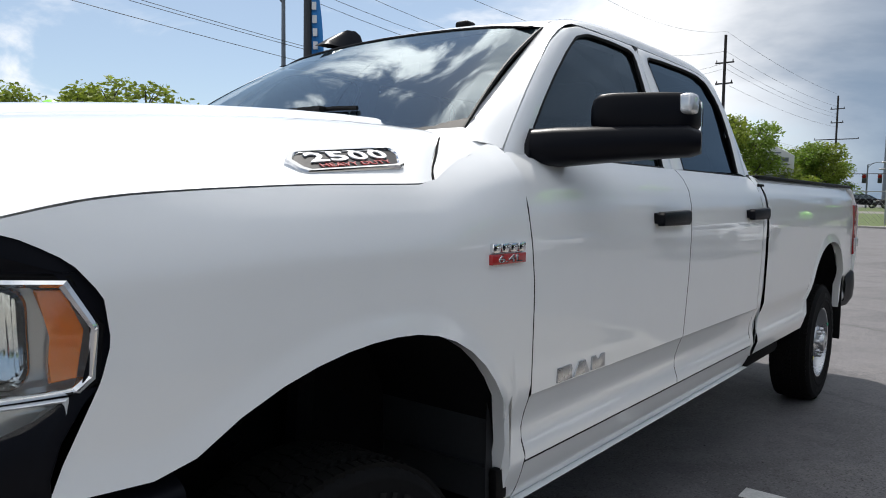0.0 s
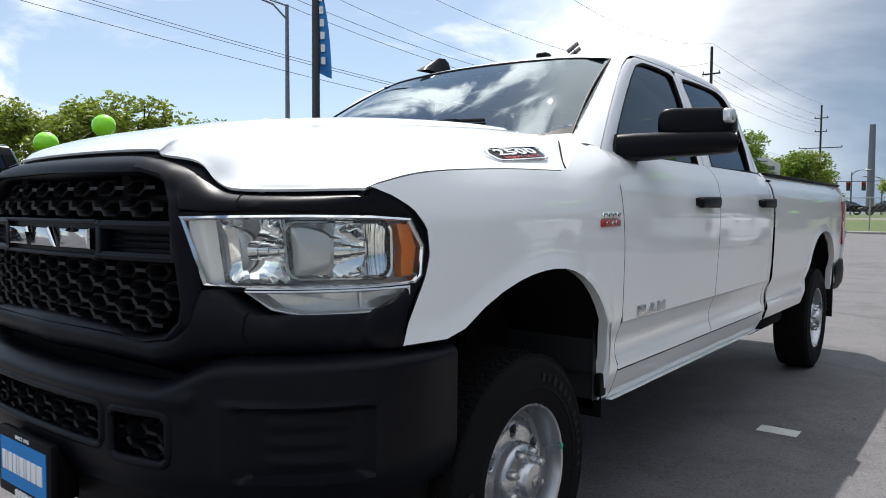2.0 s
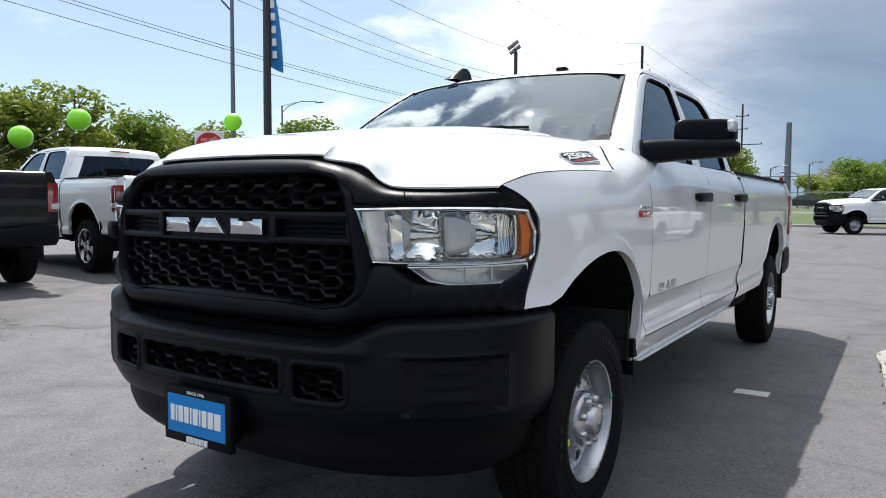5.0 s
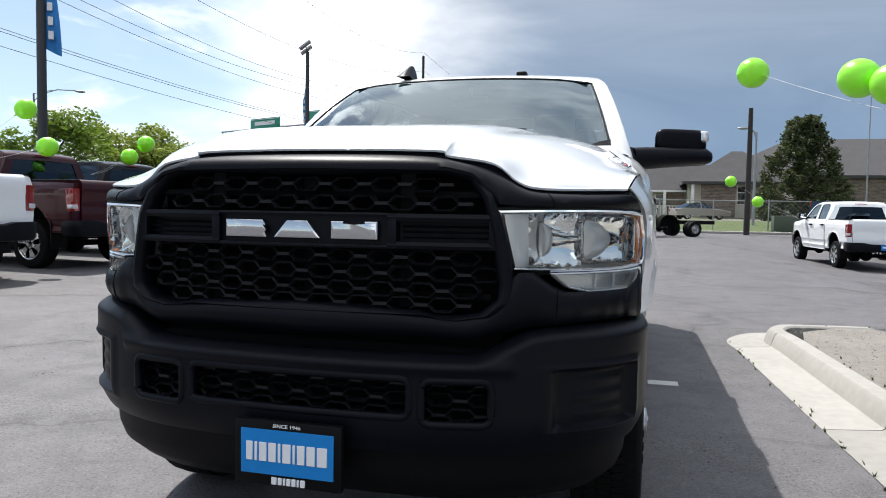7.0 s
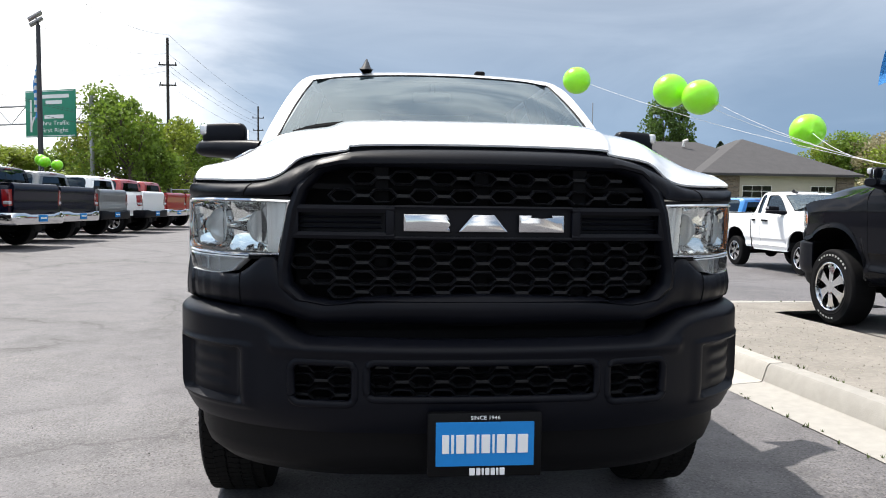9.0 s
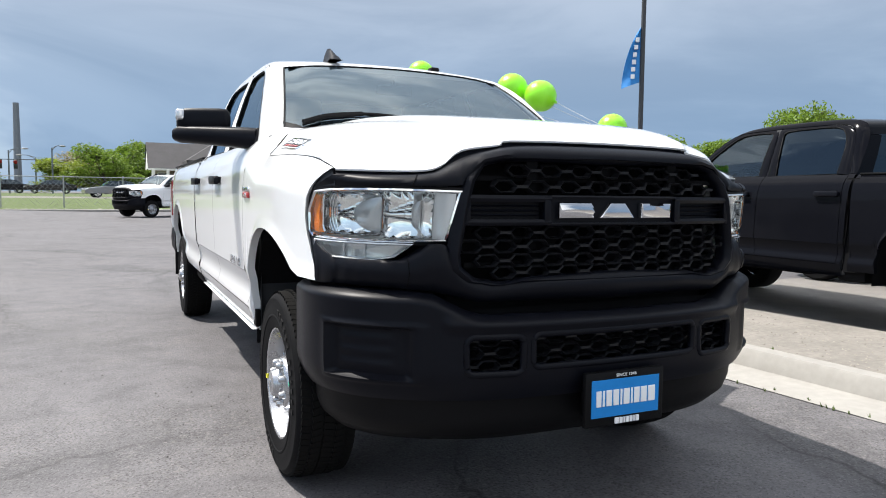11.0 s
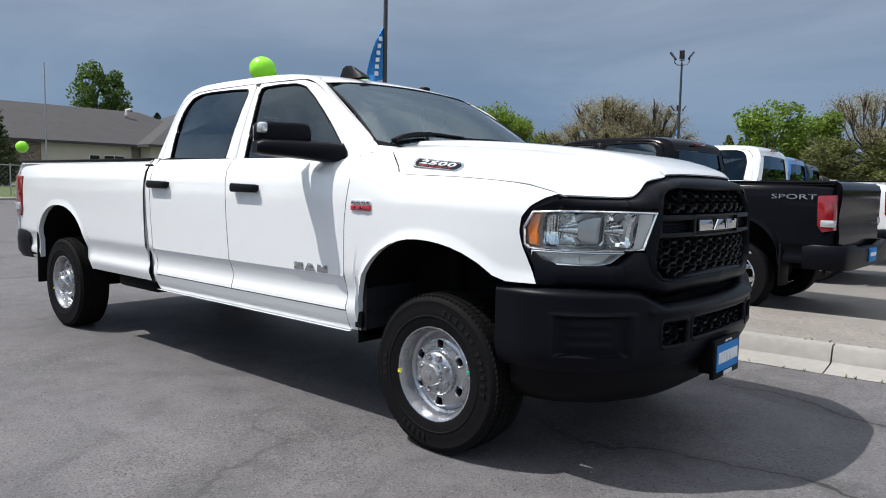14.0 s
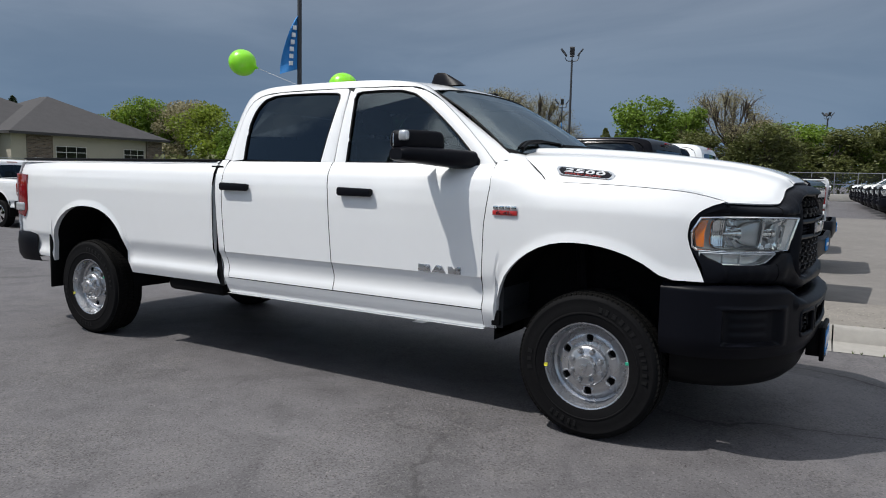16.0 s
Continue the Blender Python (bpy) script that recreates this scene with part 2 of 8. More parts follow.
def cat(pts, n):
    """Points along a smooth curve through pts, n to a span."""
    P = [Vector(p) for p in pts]
    P = [P[0] * 2 - P[1]] + P + [P[-1] * 2 - P[-2]]
    out = []
    for i in range(1, len(P) - 2):
        a, b, c, d = P[i - 1 : i + 3]
        for k in range(n):
            t = k / n
            out.append(0.5 * ((2 * b) + (c - a) * t + (2 * a - 5 * b + 4 * c - d) * t * t + (3 * b - a - 3 * c + d) * t ** 3))
    out.append(P[-2].copy())
    return out


def resample(pts, n):
    P = [Vector(p) for p in pts]
    acc = [0.0]
    for a, b in zip(P, P[1:]):
        acc.append(acc[-1] + (b - a).length)
    res = []
    for k in range(n):
        s = acc[-1] * k / (n - 1)
        i = max(0, min(len(P) - 2, next((j for j in range(len(acc) - 1) if acc[j + 1] >= s), len(P) - 2)))
        w = (s - acc[i]) / max(1e-9, acc[i + 1] - acc[i])
        res.append(P[i].lerp(P[i + 1], w))
    return res


def box(bm, lo, hi, bevel=0.0, seg=2, m=None):
    """A bevelled block between two corners."""
    r = bmesh.ops.create_cube(bm, size=1.0)
    c = [(a + b) / 2 for a, b in zip(lo, hi)]
    s = [abs(b - a) for a, b in zip(lo, hi)]
    for v in r["verts"]:
        v.co = Vector((c[0] + v.co.x * s[0], c[1] + v.co.y * s[1], c[2] + v.co.z * s[2]))
        if m:
            v.co = m @ v.co
    if bevel:
        ed = list({e for v in r["verts"] for e in v.link_edges})
        bmesh.ops.bevel(bm, geom=ed, offset=bevel, segments=seg, affect="EDGES", profile=0.5)
    return bm


def tube(bm, pts, r, seg=8, caps=True, closed=False):
    P = [Vector(p) for p in pts]
    rings = []
    rr = r if isinstance(r, (list, tuple)) else [r] * len(P)
    up = Vector((0, 0, 1))
    n = len(P)
    for i, p in enumerate(P):
        d = (P[(i + 1) % n] - P[i - 1]) if closed else (P[min(i + 1, n - 1)] - P[max(i - 1, 0)])
        d.normalize()
        a = d.cross(up if abs(d.z) < 0.95 else Vector((0, 1, 0))).normalized()
        b = a.cross(d).normalized()
        rings.append([bm.verts.new(p + (a * math.cos(2 * math.pi * k / seg) + b * math.sin(2 * math.pi * k / seg)) * rr[i]) for k in range(seg)])
    for i in range(n if closed else n - 1):
        q = rings[(i + 1) % n]
        for k in range(seg):
            bm.faces.new([rings[i][k], rings[i][(k + 1) % seg], q[(k + 1) % seg], q[k]])
    if caps and not closed:
        bm.faces.new(rings[0][::-1])
        bm.faces.new(rings[-1])
    return bm


def lathe(bm, prof, seg=48, axis="x", center=(0, 0, 0), flip=False):
    """Turns a profile of (radius, along) round an axis."""
    rows = []
    for r, h in prof:
        row = []
        for k in range(seg):
            a = 2 * math.pi * k / seg
            c, s = math.cos(a) * r, math.sin(a) * r
            p = {"x": (h, c, s), "y": (c, h, s), "z": (c, s, h)}[axis]
            row.append(Vector(p) + Vector(center))
        rows.append(row)
    grid(bm, rows, closed=True, flip=flip)
    return bm


def prism(bm, poly, f, d0, d1, bevel=0.0):
    """A plate from a 2D outline; f(u, v, d) lays it into space between depths d0 and d1."""
    a = [bm.verts.new(f(u, v, d0)) for u, v in poly]
    b = [bm.verts.new(f(u, v, d1)) for u, v in poly]
    fa, fb = bm.faces.new(a[::-1]), bm.faces.new(b)
    n = len(poly)
    for i in range(n):
        bm.faces.new([a[i], a[(i + 1) % n], b[(i + 1) % n], b[i]])
    if bevel:
        bmesh.ops.bevel(bm, geom=list(fb.edges), offset=bevel, segments=2, affect="EDGES", profile=0.5)
    return bm


def text_mesh(name, body, size, m, material, parent, depth=0.003, label="", width=None, bold=0.0):
    """Raised writing, as a mesh, laid by the pose m."""
    cu = bpy.data.curves.new(name, "FONT")
    cu.body, cu.size, cu.extrude, cu.align_x, cu.align_y = body, size, depth, "CENTER", "CENTER"
    cu.resolution_u = 3
    cu.offset = size * bold
    tmp = bpy.data.objects.new(name, cu)
    scene.collection.objects.link(tmp)
    me = bpy.data.meshes.new_from_object(tmp.evaluated_get(bpy.context.evaluated_depsgraph_get()))
    bpy.data.objects.remove(tmp)
    xs = [v.co.x for v in me.vertices]
    k = width / (max(xs) - min(xs)) if width else 1.0
    for v in me.vertices:
        v.co = m @ Vector((v.co.x * k, v.co.y, v.co.z))
    welded = bmesh.new()
    welded.from_mesh(me)
    clean(welded, 0.00001)
    welded.to_mesh(me)
    welded.free()
    me.materials.clear()
    me.materials.append(material)
    me.name = name
    ob = new(name, me)
    ob.parent = parent
    if parent is not None and parent.type != "EMPTY":
        ob.matrix_parent_inverse = parent.matrix_basis.inverted()
    if label:
        ob["label"] = label
    return ob


def thing(name, at, label, category, group="", turn=0.0):
    e = new(name)
    e.empty_display_size = 0.1
    e.matrix_basis = pose(*at, 0, 0, turn)
    return tagged(e, label, category, group)


# ---- the pickup ----
SIDE = [(0.48, 0.905), (0.505, 0.928), (0.53, 0.944), (0.57, 0.960), (0.600, 0.969), (0.618, 0.975), (0.630, 0.978), (0.645, 0.975), (0.668, 0.966), (0.69, 0.961), (0.72, 0.962), (0.76, 0.973), (0.796, 0.986), (0.802, 0.991),
        (0.90, 0.995), (1.05, 1.000), (1.20, 1.000), (1.29, 0.992), (1.35, 0.977), (1.40, 0.948), (1.43, 0.915)]
SZ, SX = [a for a, b in SIDE], [b for a, b in SIDE]
UPZ, UPX = [1.43, 1.60, 1.75, 1.87, 1.92], [0.908, 0.858, 0.806, 0.757, 0.732]


def side_x(y, z):
    x = float(np.interp(z, SZ, SX))
    if y < -0.05:
        x -= 0.205 * (-0.05 - y) ** 2
    if y > 4.6:
        x -= 0.035 * ((y - 4.6) / 0.7) ** 2
    return x


def up_x(z):
    return float(np.interp(z, UPZ, UPX))


def sup(y, c, a, b, zc, n):
    d = min(1.0, abs(y - c) / a)
    return zc + b * (1 - d ** n) ** (1 / n)


def arch_front(y):
    z = sup(y, 0.075, 0.60 if y < 0.075 else 0.46, 0.463, 0.57, 2.1)
    return z


HOOD = [
    [(0, -0.884, 1.367), (0.365, -0.872, 1.362), (0.405, -0.866, 1.347), (0.535, -0.848, 1.326), (0.605, -0.840, 1.274), (0.685, -0.812, 1.257), (0.900, -0.645, 1.262)],
    [(0, -0.82, 1.405), (0.365, -0.812, 1.401), (0.43, -0.806, 1.386), (0.555, -0.782, 1.362), (0.64, -0.764, 1.308), (0.755, -0.720, 1.282), (0.908, -0.595, 1.279)],
    [(0, -0.62, 1.462), (0.372, -0.61, 1.458), (0.47, -0.60, 1.436), (0.59, -0.575, 1.416), (0.685, -0.55, 1.376), (0.80, -0.50, 1.332), (0.922, -0.44, 1.310)],
    [(0, -0.20, 1.512), (0.40, -0.20, 1.508), (0.505, -0.20, 1.481), (0.62, -0.19, 1.467), (0.715, -0.18, 1.437), (0.83, -0.16, 1.372), (0.938, -0.14, 1.331)],
    [(0, 0.20, 1.540), (0.44, 0.20, 1.535), (0.545, 0.20, 1.505), (0.65, 0.19, 1.493), (0.757, 0.18, 1.461), (0.86, 0.13, 1.390), (0.943, 0.08, 1.338)],
    [(0, 0.50, 1.546), (0.465, 0.49, 1.540), (0.565, 0.475, 1.512), (0.67, 0.445, 1.497), (0.780, 0.40, 1.472), (0.868, 0.285, 1.402), (0.940, 0.215, 1.342)],
    [(0, 0.60, 1.540), (0.475, 0.580, 1.533), (0.57, 0.56, 1.508), (0.68, 0.515, 1.493), (0.790, 0.455, 1.470), (0.868, 0.345, 1.405), (0.930, 0.268, 1.349)],
]
FWIN = [(1.642, 1.432), (1.655, 1.60), (1.675, 1.78), (1.69, 1.865), (1.665, 1.886), (1.5, 1.892), (1.33, 1.886), (1.22, 1.858), (1.10, 1.782), (0.985, 1.698), (0.86, 1.598), (0.76, 1.505), (0.70, 1.432)]
RWIN = [(1.855, 1.435), (1.838, 1.60), (1.818, 1.78), (1.808, 1.862), (1.832, 1.886), (2.0, 1.895), (2.25, 1.898), (2.40, 1.892), (2.49, 1.862), (2.545, 1.79), (2.567, 1.70), (2.562, 1.55), (2.552, 1.447)]
SEAMD = [(0.585, 1.44), (0.66, 1.512), (0.78, 1.622), (0.90, 1.722), (1.02, 1.812), (1.14, 1.876), (1.27, 1.910), (1.6, 1.918), (2.0, 1.921), (2.35, 1.918), (2.52, 1.902), (2.61, 1.85), (2.648, 1.75), (2.668, 1.6), (2.682, 1.44)]
CABE = [(0.842, 0.500, 1.458), (0.806, 0.545, 1.494), (0.770, 0.70, 1.597), (0.735, 0.86, 1.702), (0.702, 1.02, 1.806), (0.679, 1.14, 1.882), (0.674, 1.20, 1.916), (0.682, 1.33, 1.947),
        (0.69, 1.6, 1.966), (0.69, 2.0, 1.970), (0.69, 2.35, 1.966), (0.688, 2.55, 1.952), (0.70, 2.68, 1.905), (0.742, 2.738, 1.78), (0.822, 2.75, 1.6), (0.900, 2.752, 1.44)]


_edge = cat([r[-1] for r in HOOD], 6)
SEAMY = [p.y for p in _edge] + [0.30, 0.36, 0.42, 0.50, 0.58]
SEAMZ = [p.z - 0.003 for p in _edge] + [1.362, 1.388, 1.412, 1.440, 1.460]
SEAMX = [p.x + 0.004 for p in _edge] + [0.930, 0.912, 0.900, 0.888, 0.880]


def door_front_y(z):
    return float(np.interp(z, [0.5, 0.8, 1.1, 1.3, 1.43], [0.615, 0.612, 0.602, 0.575, 0.575]))


def door_mid_y(z):
    return float(np.interp(z, [0.5, 0.8, 1.2, 1.43, 1.9], [1.685, 1.69, 1.715, 1.742, 1.746]))


def door_rear_y(z):
    return float(np.interp(z, [0.5, 0.62, 0.8, 1.1, 1.43], [2.625, 2.632, 2.655, 2.672, 2.682]))


def fend_front_y(z):
    return float(np.interp(z, [0.88, 1.045, 1.10, 1.165, 1.215, 1.245, 1.265], [-0.565, -0.492, -0.478, -0.487, -0.525, -0.575, -0.635]))


def zrows(lo, hi, n):
    zs = [lo + (hi - lo) * k / n for k in range(n + 1)]
    extra = [z for z in (0.796, 0.802) if lo + 0.01 < z < hi - 0.01]
    return sorted(zs + extra)


def lower_panel(bm, s, ya, yb, lo, hi, ny=10, nz=26):
    rows = []
    for k in range(ny + 1):
        u = k / ny
        row = []
        for z in zrows(lo, hi, nz):
            y = ya(z) + (yb(z) - ya(z)) * u
            row.append((s * side_x(y, z), y, z))
        rows.append(row)
    grid(bm, rows, flip=s < 0)


def build_fender(tr, s, paint):
    bm = bmesh.new()
    us = [0, .03, .07, .12, .17, .22, .28, .34, .40, .46, .52, .58, .64, .70, .76, .81, .85, .88, .905, .925, .94, .952, .962, .972, .985, 1.0]
    rows = []
    for u in us:
        row = []
        y0 = -0.56 + u * 1.175
        for k in range(25):
            r = k / 24
            y = y0
            for _ in range(5):
                zb = 0.515 if y > 0.528 else max(arch_front(y), 0.515)
                if y < -0.2:
                    zb = max(zb, 0.882)
                zt = float(np.interp(y, SEAMY, SEAMZ))
                z = zb + (zt - zb) * r
                y = fend_front_y(z) + (door_front_y(z) - 0.002 - fend_front_y(z)) * u
            x = side_x(y, min(z, 1.30))
            xs = float(np.interp(y, SEAMY, SEAMX))
            t = max(0.0, (z - (zt - 0.15)) / 0.15)
            x = x + (xs - x) * t ** 2.2
            near = max(0.0, 1 - (z - zb) / 0.05) if zb > 0.53 else 0.0
            x += 0.010 * near
            row.append((s * x, y, z))
        rows.append(row)
    grid(bm, rows, flip=s < 0)
    # turned-in lip
    lip = [[r[0], (r[0][0] - s * 0.035, r[0][1], r[0][2] + 0.004)] for r in rows]
    grid(bm, lip, flip=s > 0)
    front = [[p, (p[0] - s * 0.03, p[1] + 0.03, p[2])] for p in rows[0]]
    grid(bm, front, flip=s < 0)
    clean(bm)
    return part("fender", bm, paint, tr, "", 35)


def build_hood(tr, paint):
    bm = bmesh.new()
    st = [cat([(-x, y, z) for x, y, z in reversed(r[1:])] + r, 4) for r in HOOD]
    cols = [cat([r[j] for r in st], 6) for j in range(len(st[0]))]
    rows = [[c[i] for c in cols] for i in range(len(cols[0]))]
    grid(bm, rows)
    lip = [rows[0], [p + Vector((0, 0.004, -0.006)) for p in rows[0]], [p + Vector((0, 0.05, -0.004)) for p in rows[0]]]
    grid(bm, lip[::-1])
    for j in (0, -1):
        e = [r[j] for r in rows]
        grid(bm, [e, [p + Vector((0.02 if j == 0 else -0.02, 0, -0.015)) for p in e]], flip=j == 0)
    clean(bm)
    for s in (1, -1):
        g = bmesh.new()
        a = [Vector((s * (x - 0.012), y - 0.022, z - 0.003)) for x, y, z in ((0.70, 0.512, 1.488), (0.79, 0.457, 1.469), (0.832, 0.400, 1.437), (0.868, 0.348, 1.403), (0.912, 0.292, 1.364), (0.948, 0.285, 1.345))]
        e = [Vector((s * x, y, z)) for x, y, z in ((0.765, 0.535, 1.496), (0.808, 0.548, 1.497), (0.850, 0.520, 1.468), (0.890, 0.605, 1.452), (0.903, 0.44, 1.416), (0.909, 0.43, 1.398))]
        grid(g, [a, [p.lerp(q, 0.35) + Vector((0, 0, 0.004)) for p, q in zip(a, e)], [p.lerp(q, 0.7) + Vector((0, 0, 0.003)) for p, q in zip(a, e)], e], flip=s < 0)
        part("cowl_corner", g, paint, tr, "", 60)
        g = bmesh.new()
        tube(g, cat([(s * x, y, z) for x, y, z in ((0.74, 0.497, 1.487), (0.792, 0.462, 1.470), (0.834, 0.405, 1.439), (0.871, 0.351, 1.404), (0.902, 0.305, 1.374), (0.930, 0.276, 1.350))], 4), 0.0032, 5)
        part("hood_seam", g, DARK, tr, "dark seam behind the hood")
        g = bmesh.new()
        # Dark strip laid under the hood's side gap in place of its shade.
        tube(g, [(s * (x - 0.012), y, z - 0.022) for x, y, z in zip(SEAMX, SEAMY, SEAMZ)][2:-8], 0.012, 6)
        part("hood_gutter", g, DARK, tr, "dark strip in place of shade below the hood edge")
    return part("hood", bm, paint, tr, "", 50)


def ring_frame(bm, s, win, outer, n=46):
    a = resample([(0, y, z) for y, z in win], n)
    b = resample([(0, y, z) for y, z in outer], n)
    rows = []
    for p, q in zip(a, b):
        row = []
        for w, off in ((0, -0.016), (0.0, 0.0), (0.12, 0.004), (0.5, 0.005), (0.9, 0.003), (1.0, -0.002), (1.0, -0.02)):
            v = p.lerp(q, w)
            row.append((s * (up_x(v.z) + off), v.y, v.z))
        rows.append(row)
    grid(bm, rows, flip=s > 0)


def build_door(tr, s, paint, front):
    bm = bmesh.new()
    if front:
        lower_panel(bm, s, lambda z: door_front_y(z) + 0.003, lambda z: door_mid_y(z) - 0.003, 0.623, 1.432, 12, 40)
        i = SEAMD.index((1.6, 1.918))
        outer = [(door_mid_y(z) - 0.003, z) for z in (1.432, 1.6, 1.8, 1.916)] + [(y, z - 0.005) for y, z in SEAMD[: i + 1][::-1]]
        outer[-1] = (0.588, 1.432)
        ring_frame(bm, s, FWIN, outer)
    else:
        lower_panel(bm, s, lambda z: door_mid_y(z) + 0.003, lambda z: door_rear_y(z) - 0.003, 0.623, 1.432, 12, 40)
        i = SEAMD.index((2.0, 1.921))
        outer = [(door_mid_y(z) + 0.003, z) for z in (1.432, 1.6, 1.8, 1.917)] + [(y, z - 0.005) for y, z in SEAMD[i:]]
        outer[-1] = (2.679, 1.432)
        ring_frame(bm, s, RWIN, outer)
    ob = part("front_door" if front else "rear_door", bm, paint, tr, "", 30)
    win = FWIN if front else RWIN
    b2 = bmesh.new()
    loop = resample([(0, y, z) for y, z in win], 40)
    vs = [b2.verts.new((s * (up_x(p.z) - 0.012), p.y, p.z)) for p in loop]
    b2.faces.new(vs)
    orient(b2, (s, 0, 0.2))
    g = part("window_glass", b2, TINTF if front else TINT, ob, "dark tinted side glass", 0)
    b3 = bmesh.new()
    tube(b3, [(s * (up_x(p.z) - 0.004), p.y, p.z) for p in loop], 0.008, 6)
    part("window_seal", b3, TEXPL, ob, "black rubber seal")
    b4 = bmesh.new()
    y0, y1 = win[-1][0] if front else win[0][0], win[0][0] if front else win[-1][0]
    box(b4, (s * 0.902 - 0.012, y0 - 0.005, 1.420), (s * 0.902 + 0.012, y1 + 0.005, 1.438), 0.004)
    part("belt_strip", b4, TEXPL, ob, "black belt strip")
    # handle
    hy, hz = (1.49, 1.252) if front else (2.535, 1.258)
    b5 = bmesh.new()
    prof = [(-0.128, -0.016), (-0.118, -0.026), (0.118, -0.026), (0.128, -0.014), (0.128, 0.016), (0.118, 0.027), (-0.118, 0.022), (-0.128, 0.012)]
    prism(b5, prof if s > 0 else prof[::-1], lambda u, v, d: Vector((s * (side_x(hy, hz) + d), hy + u, hz + v)), 0.014, 0.040, 0.008)
    box(b5, (s * 0.99 - 0.02, hy - 0.122, hz - 0.018), (s * 0.99 + 0.02, hy - 0.08, hz + 0.018), 0.004)
    box(b5, (s * 0.99 - 0.02, hy + 0.08, hz - 0.018), (s * 0.99 + 0.02, hy + 0.122, hz + 0.018), 0.004)
    part("door_handle", b5, SATIN, ob, "black plastic pull handle")
    return ob


def build_cab(tr, paint, lights=True):
    bm = bmesh.new()
    for s in (1, -1):
        D = [Vector((s * (up_x(z) - 0.002), y, z)) for y, z in SEAMD]
        E = [Vector((s * x, y, z)) for x, y, z in CABE]
        D, E = resample(cat(D, 4), 60), resample(cat(E, 4), 60)
        rows = []
        for d, e in zip(D, E):
            out = Vector((s * 0.8, 0, 0.6))
            rows.append([d - Vector((s * 0.02, 0, 0)), d, d.lerp(e, 0.35) + out * 0.008, d.lerp(e, 0.7) + out * 0.007, e])
        grid(bm, rows, flip=s > 0)
    roof = []
    for y, edge, crown in ((1.135, 1.882, 0.030), (1.20, 1.916, 0.026), (1.33, 1.947, 0.028), (1.6, 1.966, 0.028), (2.0, 1.970, 0.028), (2.35, 1.966, 0.026), (2.55, 1.952, 0.022), (2.68, 1.905, 0.02), (2.73, 1.80, 0.02)):
        w = float(np.interp(y, [1.0, 1.135, 1.20, 1.33, 2.55, 2.68, 2.73], [0.70, 0.680, 0.674, 0.682, 0.688, 0.70, 0.735]))
        bow = 0.075 if y < 1.15 else (0.055 if y < 1.25 else 0.0)
        roof.append([Vector((w * u, y - bow * (1 - u * u), edge + crown * (1 - abs(u) ** 2.4))) for u in [k / 10 - 1 for k in range(21)]])
    cols = [cat([r[j] for r in roof], 4) for j in range(21)]
    grid(bm, [[c[i] for c in cols] for i in range(len(cols[0]))])
    # rear wall round the back window, and the sill
    back = []
    for z, w, y in ((1.80, 0.735, 2.73), (1.62, 0.815, 2.748), (1.44, 0.90, 2.752), (1.2, 0.97, 2.75), (0.8, 0.97, 2.72), (0.56, 0.96, 2.69)):
        back.append([Vector((w * u, y + 0.03 * (1 - u * u), z)) for u in (-1, -0.8, -0.6, -0.3, 0, 0.3, 0.6, 0.8, 1)])
    grid(bm, back, skip=lambda i, j: i < 2 and 1 <= j <= 6)
    for s in (1, -1):
        lower_panel(bm, s, lambda z: door_rear_y(z) + 0.003, lambda z: float(np.interp(z, [0.5, 0.62, 0.8, 1.43], [2.665, 2.68, 2.712, 2.752])), 0.515, 1.44, 3)
        lower_panel(bm, s, lambda z: 0.615, lambda z: 2.665, 0.505, 0.617, 12, 8)
        grid(bm, [[(s * 0.955, 0.615, 0.505), (s * 0.955, 2.68, 0.505)], [(s * 0.80, 0.615, 0.50), (s * 0.80, 2.68, 0.50)]])
    clean(bm)
    cab = part("cab", bm, paint, tr, "", 40)
    b2 = bmesh.new()
    lo = cat([(-0.806, 0.548, 1.494), (-0.70, 0.478, 1.476), (-0.35, 0.432, 1.488), (0, 0.42, 1.492), (0.35, 0.432, 1.488), (0.70, 0.478, 1.476), (0.806, 0.548, 1.494)], 5)
    hi = cat([(-0.678, 1.136, 1.881), (-0.5, 1.096, 1.899), (-0.25, 1.070, 1.908), (0, 1.062, 1.911), (0.25, 1.070, 1.908), (0.5, 1.096, 1.899), (0.678, 1.136, 1.881)], 5)
    rows = []
    for k in range(11):
        t = k / 10
        rows.append([a.lerp(b, t) + Vector((0, -0.30, 0.38)).normalized() * 0.022 * math.sin(math.pi * t) for a, b in zip(lo, hi)])
    grid(b2, rows)
    orient(b2, (0, -0.6, 0.8))
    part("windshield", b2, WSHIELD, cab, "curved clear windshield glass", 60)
    b3 = bmesh.new()
    grid(b3, [[p + Vector((0, -0.002, 0.002)) for p in lo], [p + Vector((0, 0.05, 0.036)) for p in lo], [p + Vector((0, 0.053, 0.034)) for p in lo]])
    e1 = [r[0] for r in rows]
    e2 = [r[-1] for r in rows]
    tube(b3, e1 + hi[1:-1] + e2[::-1], 0.0055, 6)
    part("windshield_trim", b3, TEXPL, cab, "black cowl and windshield trim")
    b4 = bmesh.new()
    grid(b4, [[Vector((w * u, y + 0.03 * (1 - u * u) - 0.012, z)) for u in (-0.82, -0.3, 0.3, 0.82)] for z, w, y in ((1.81, 0.735, 2.73), (1.62, 0.815, 2.748), (1.43, 0.90, 2.752))])
    orient(b4, (0, 1, 0))
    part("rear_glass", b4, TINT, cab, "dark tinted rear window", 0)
    return cab


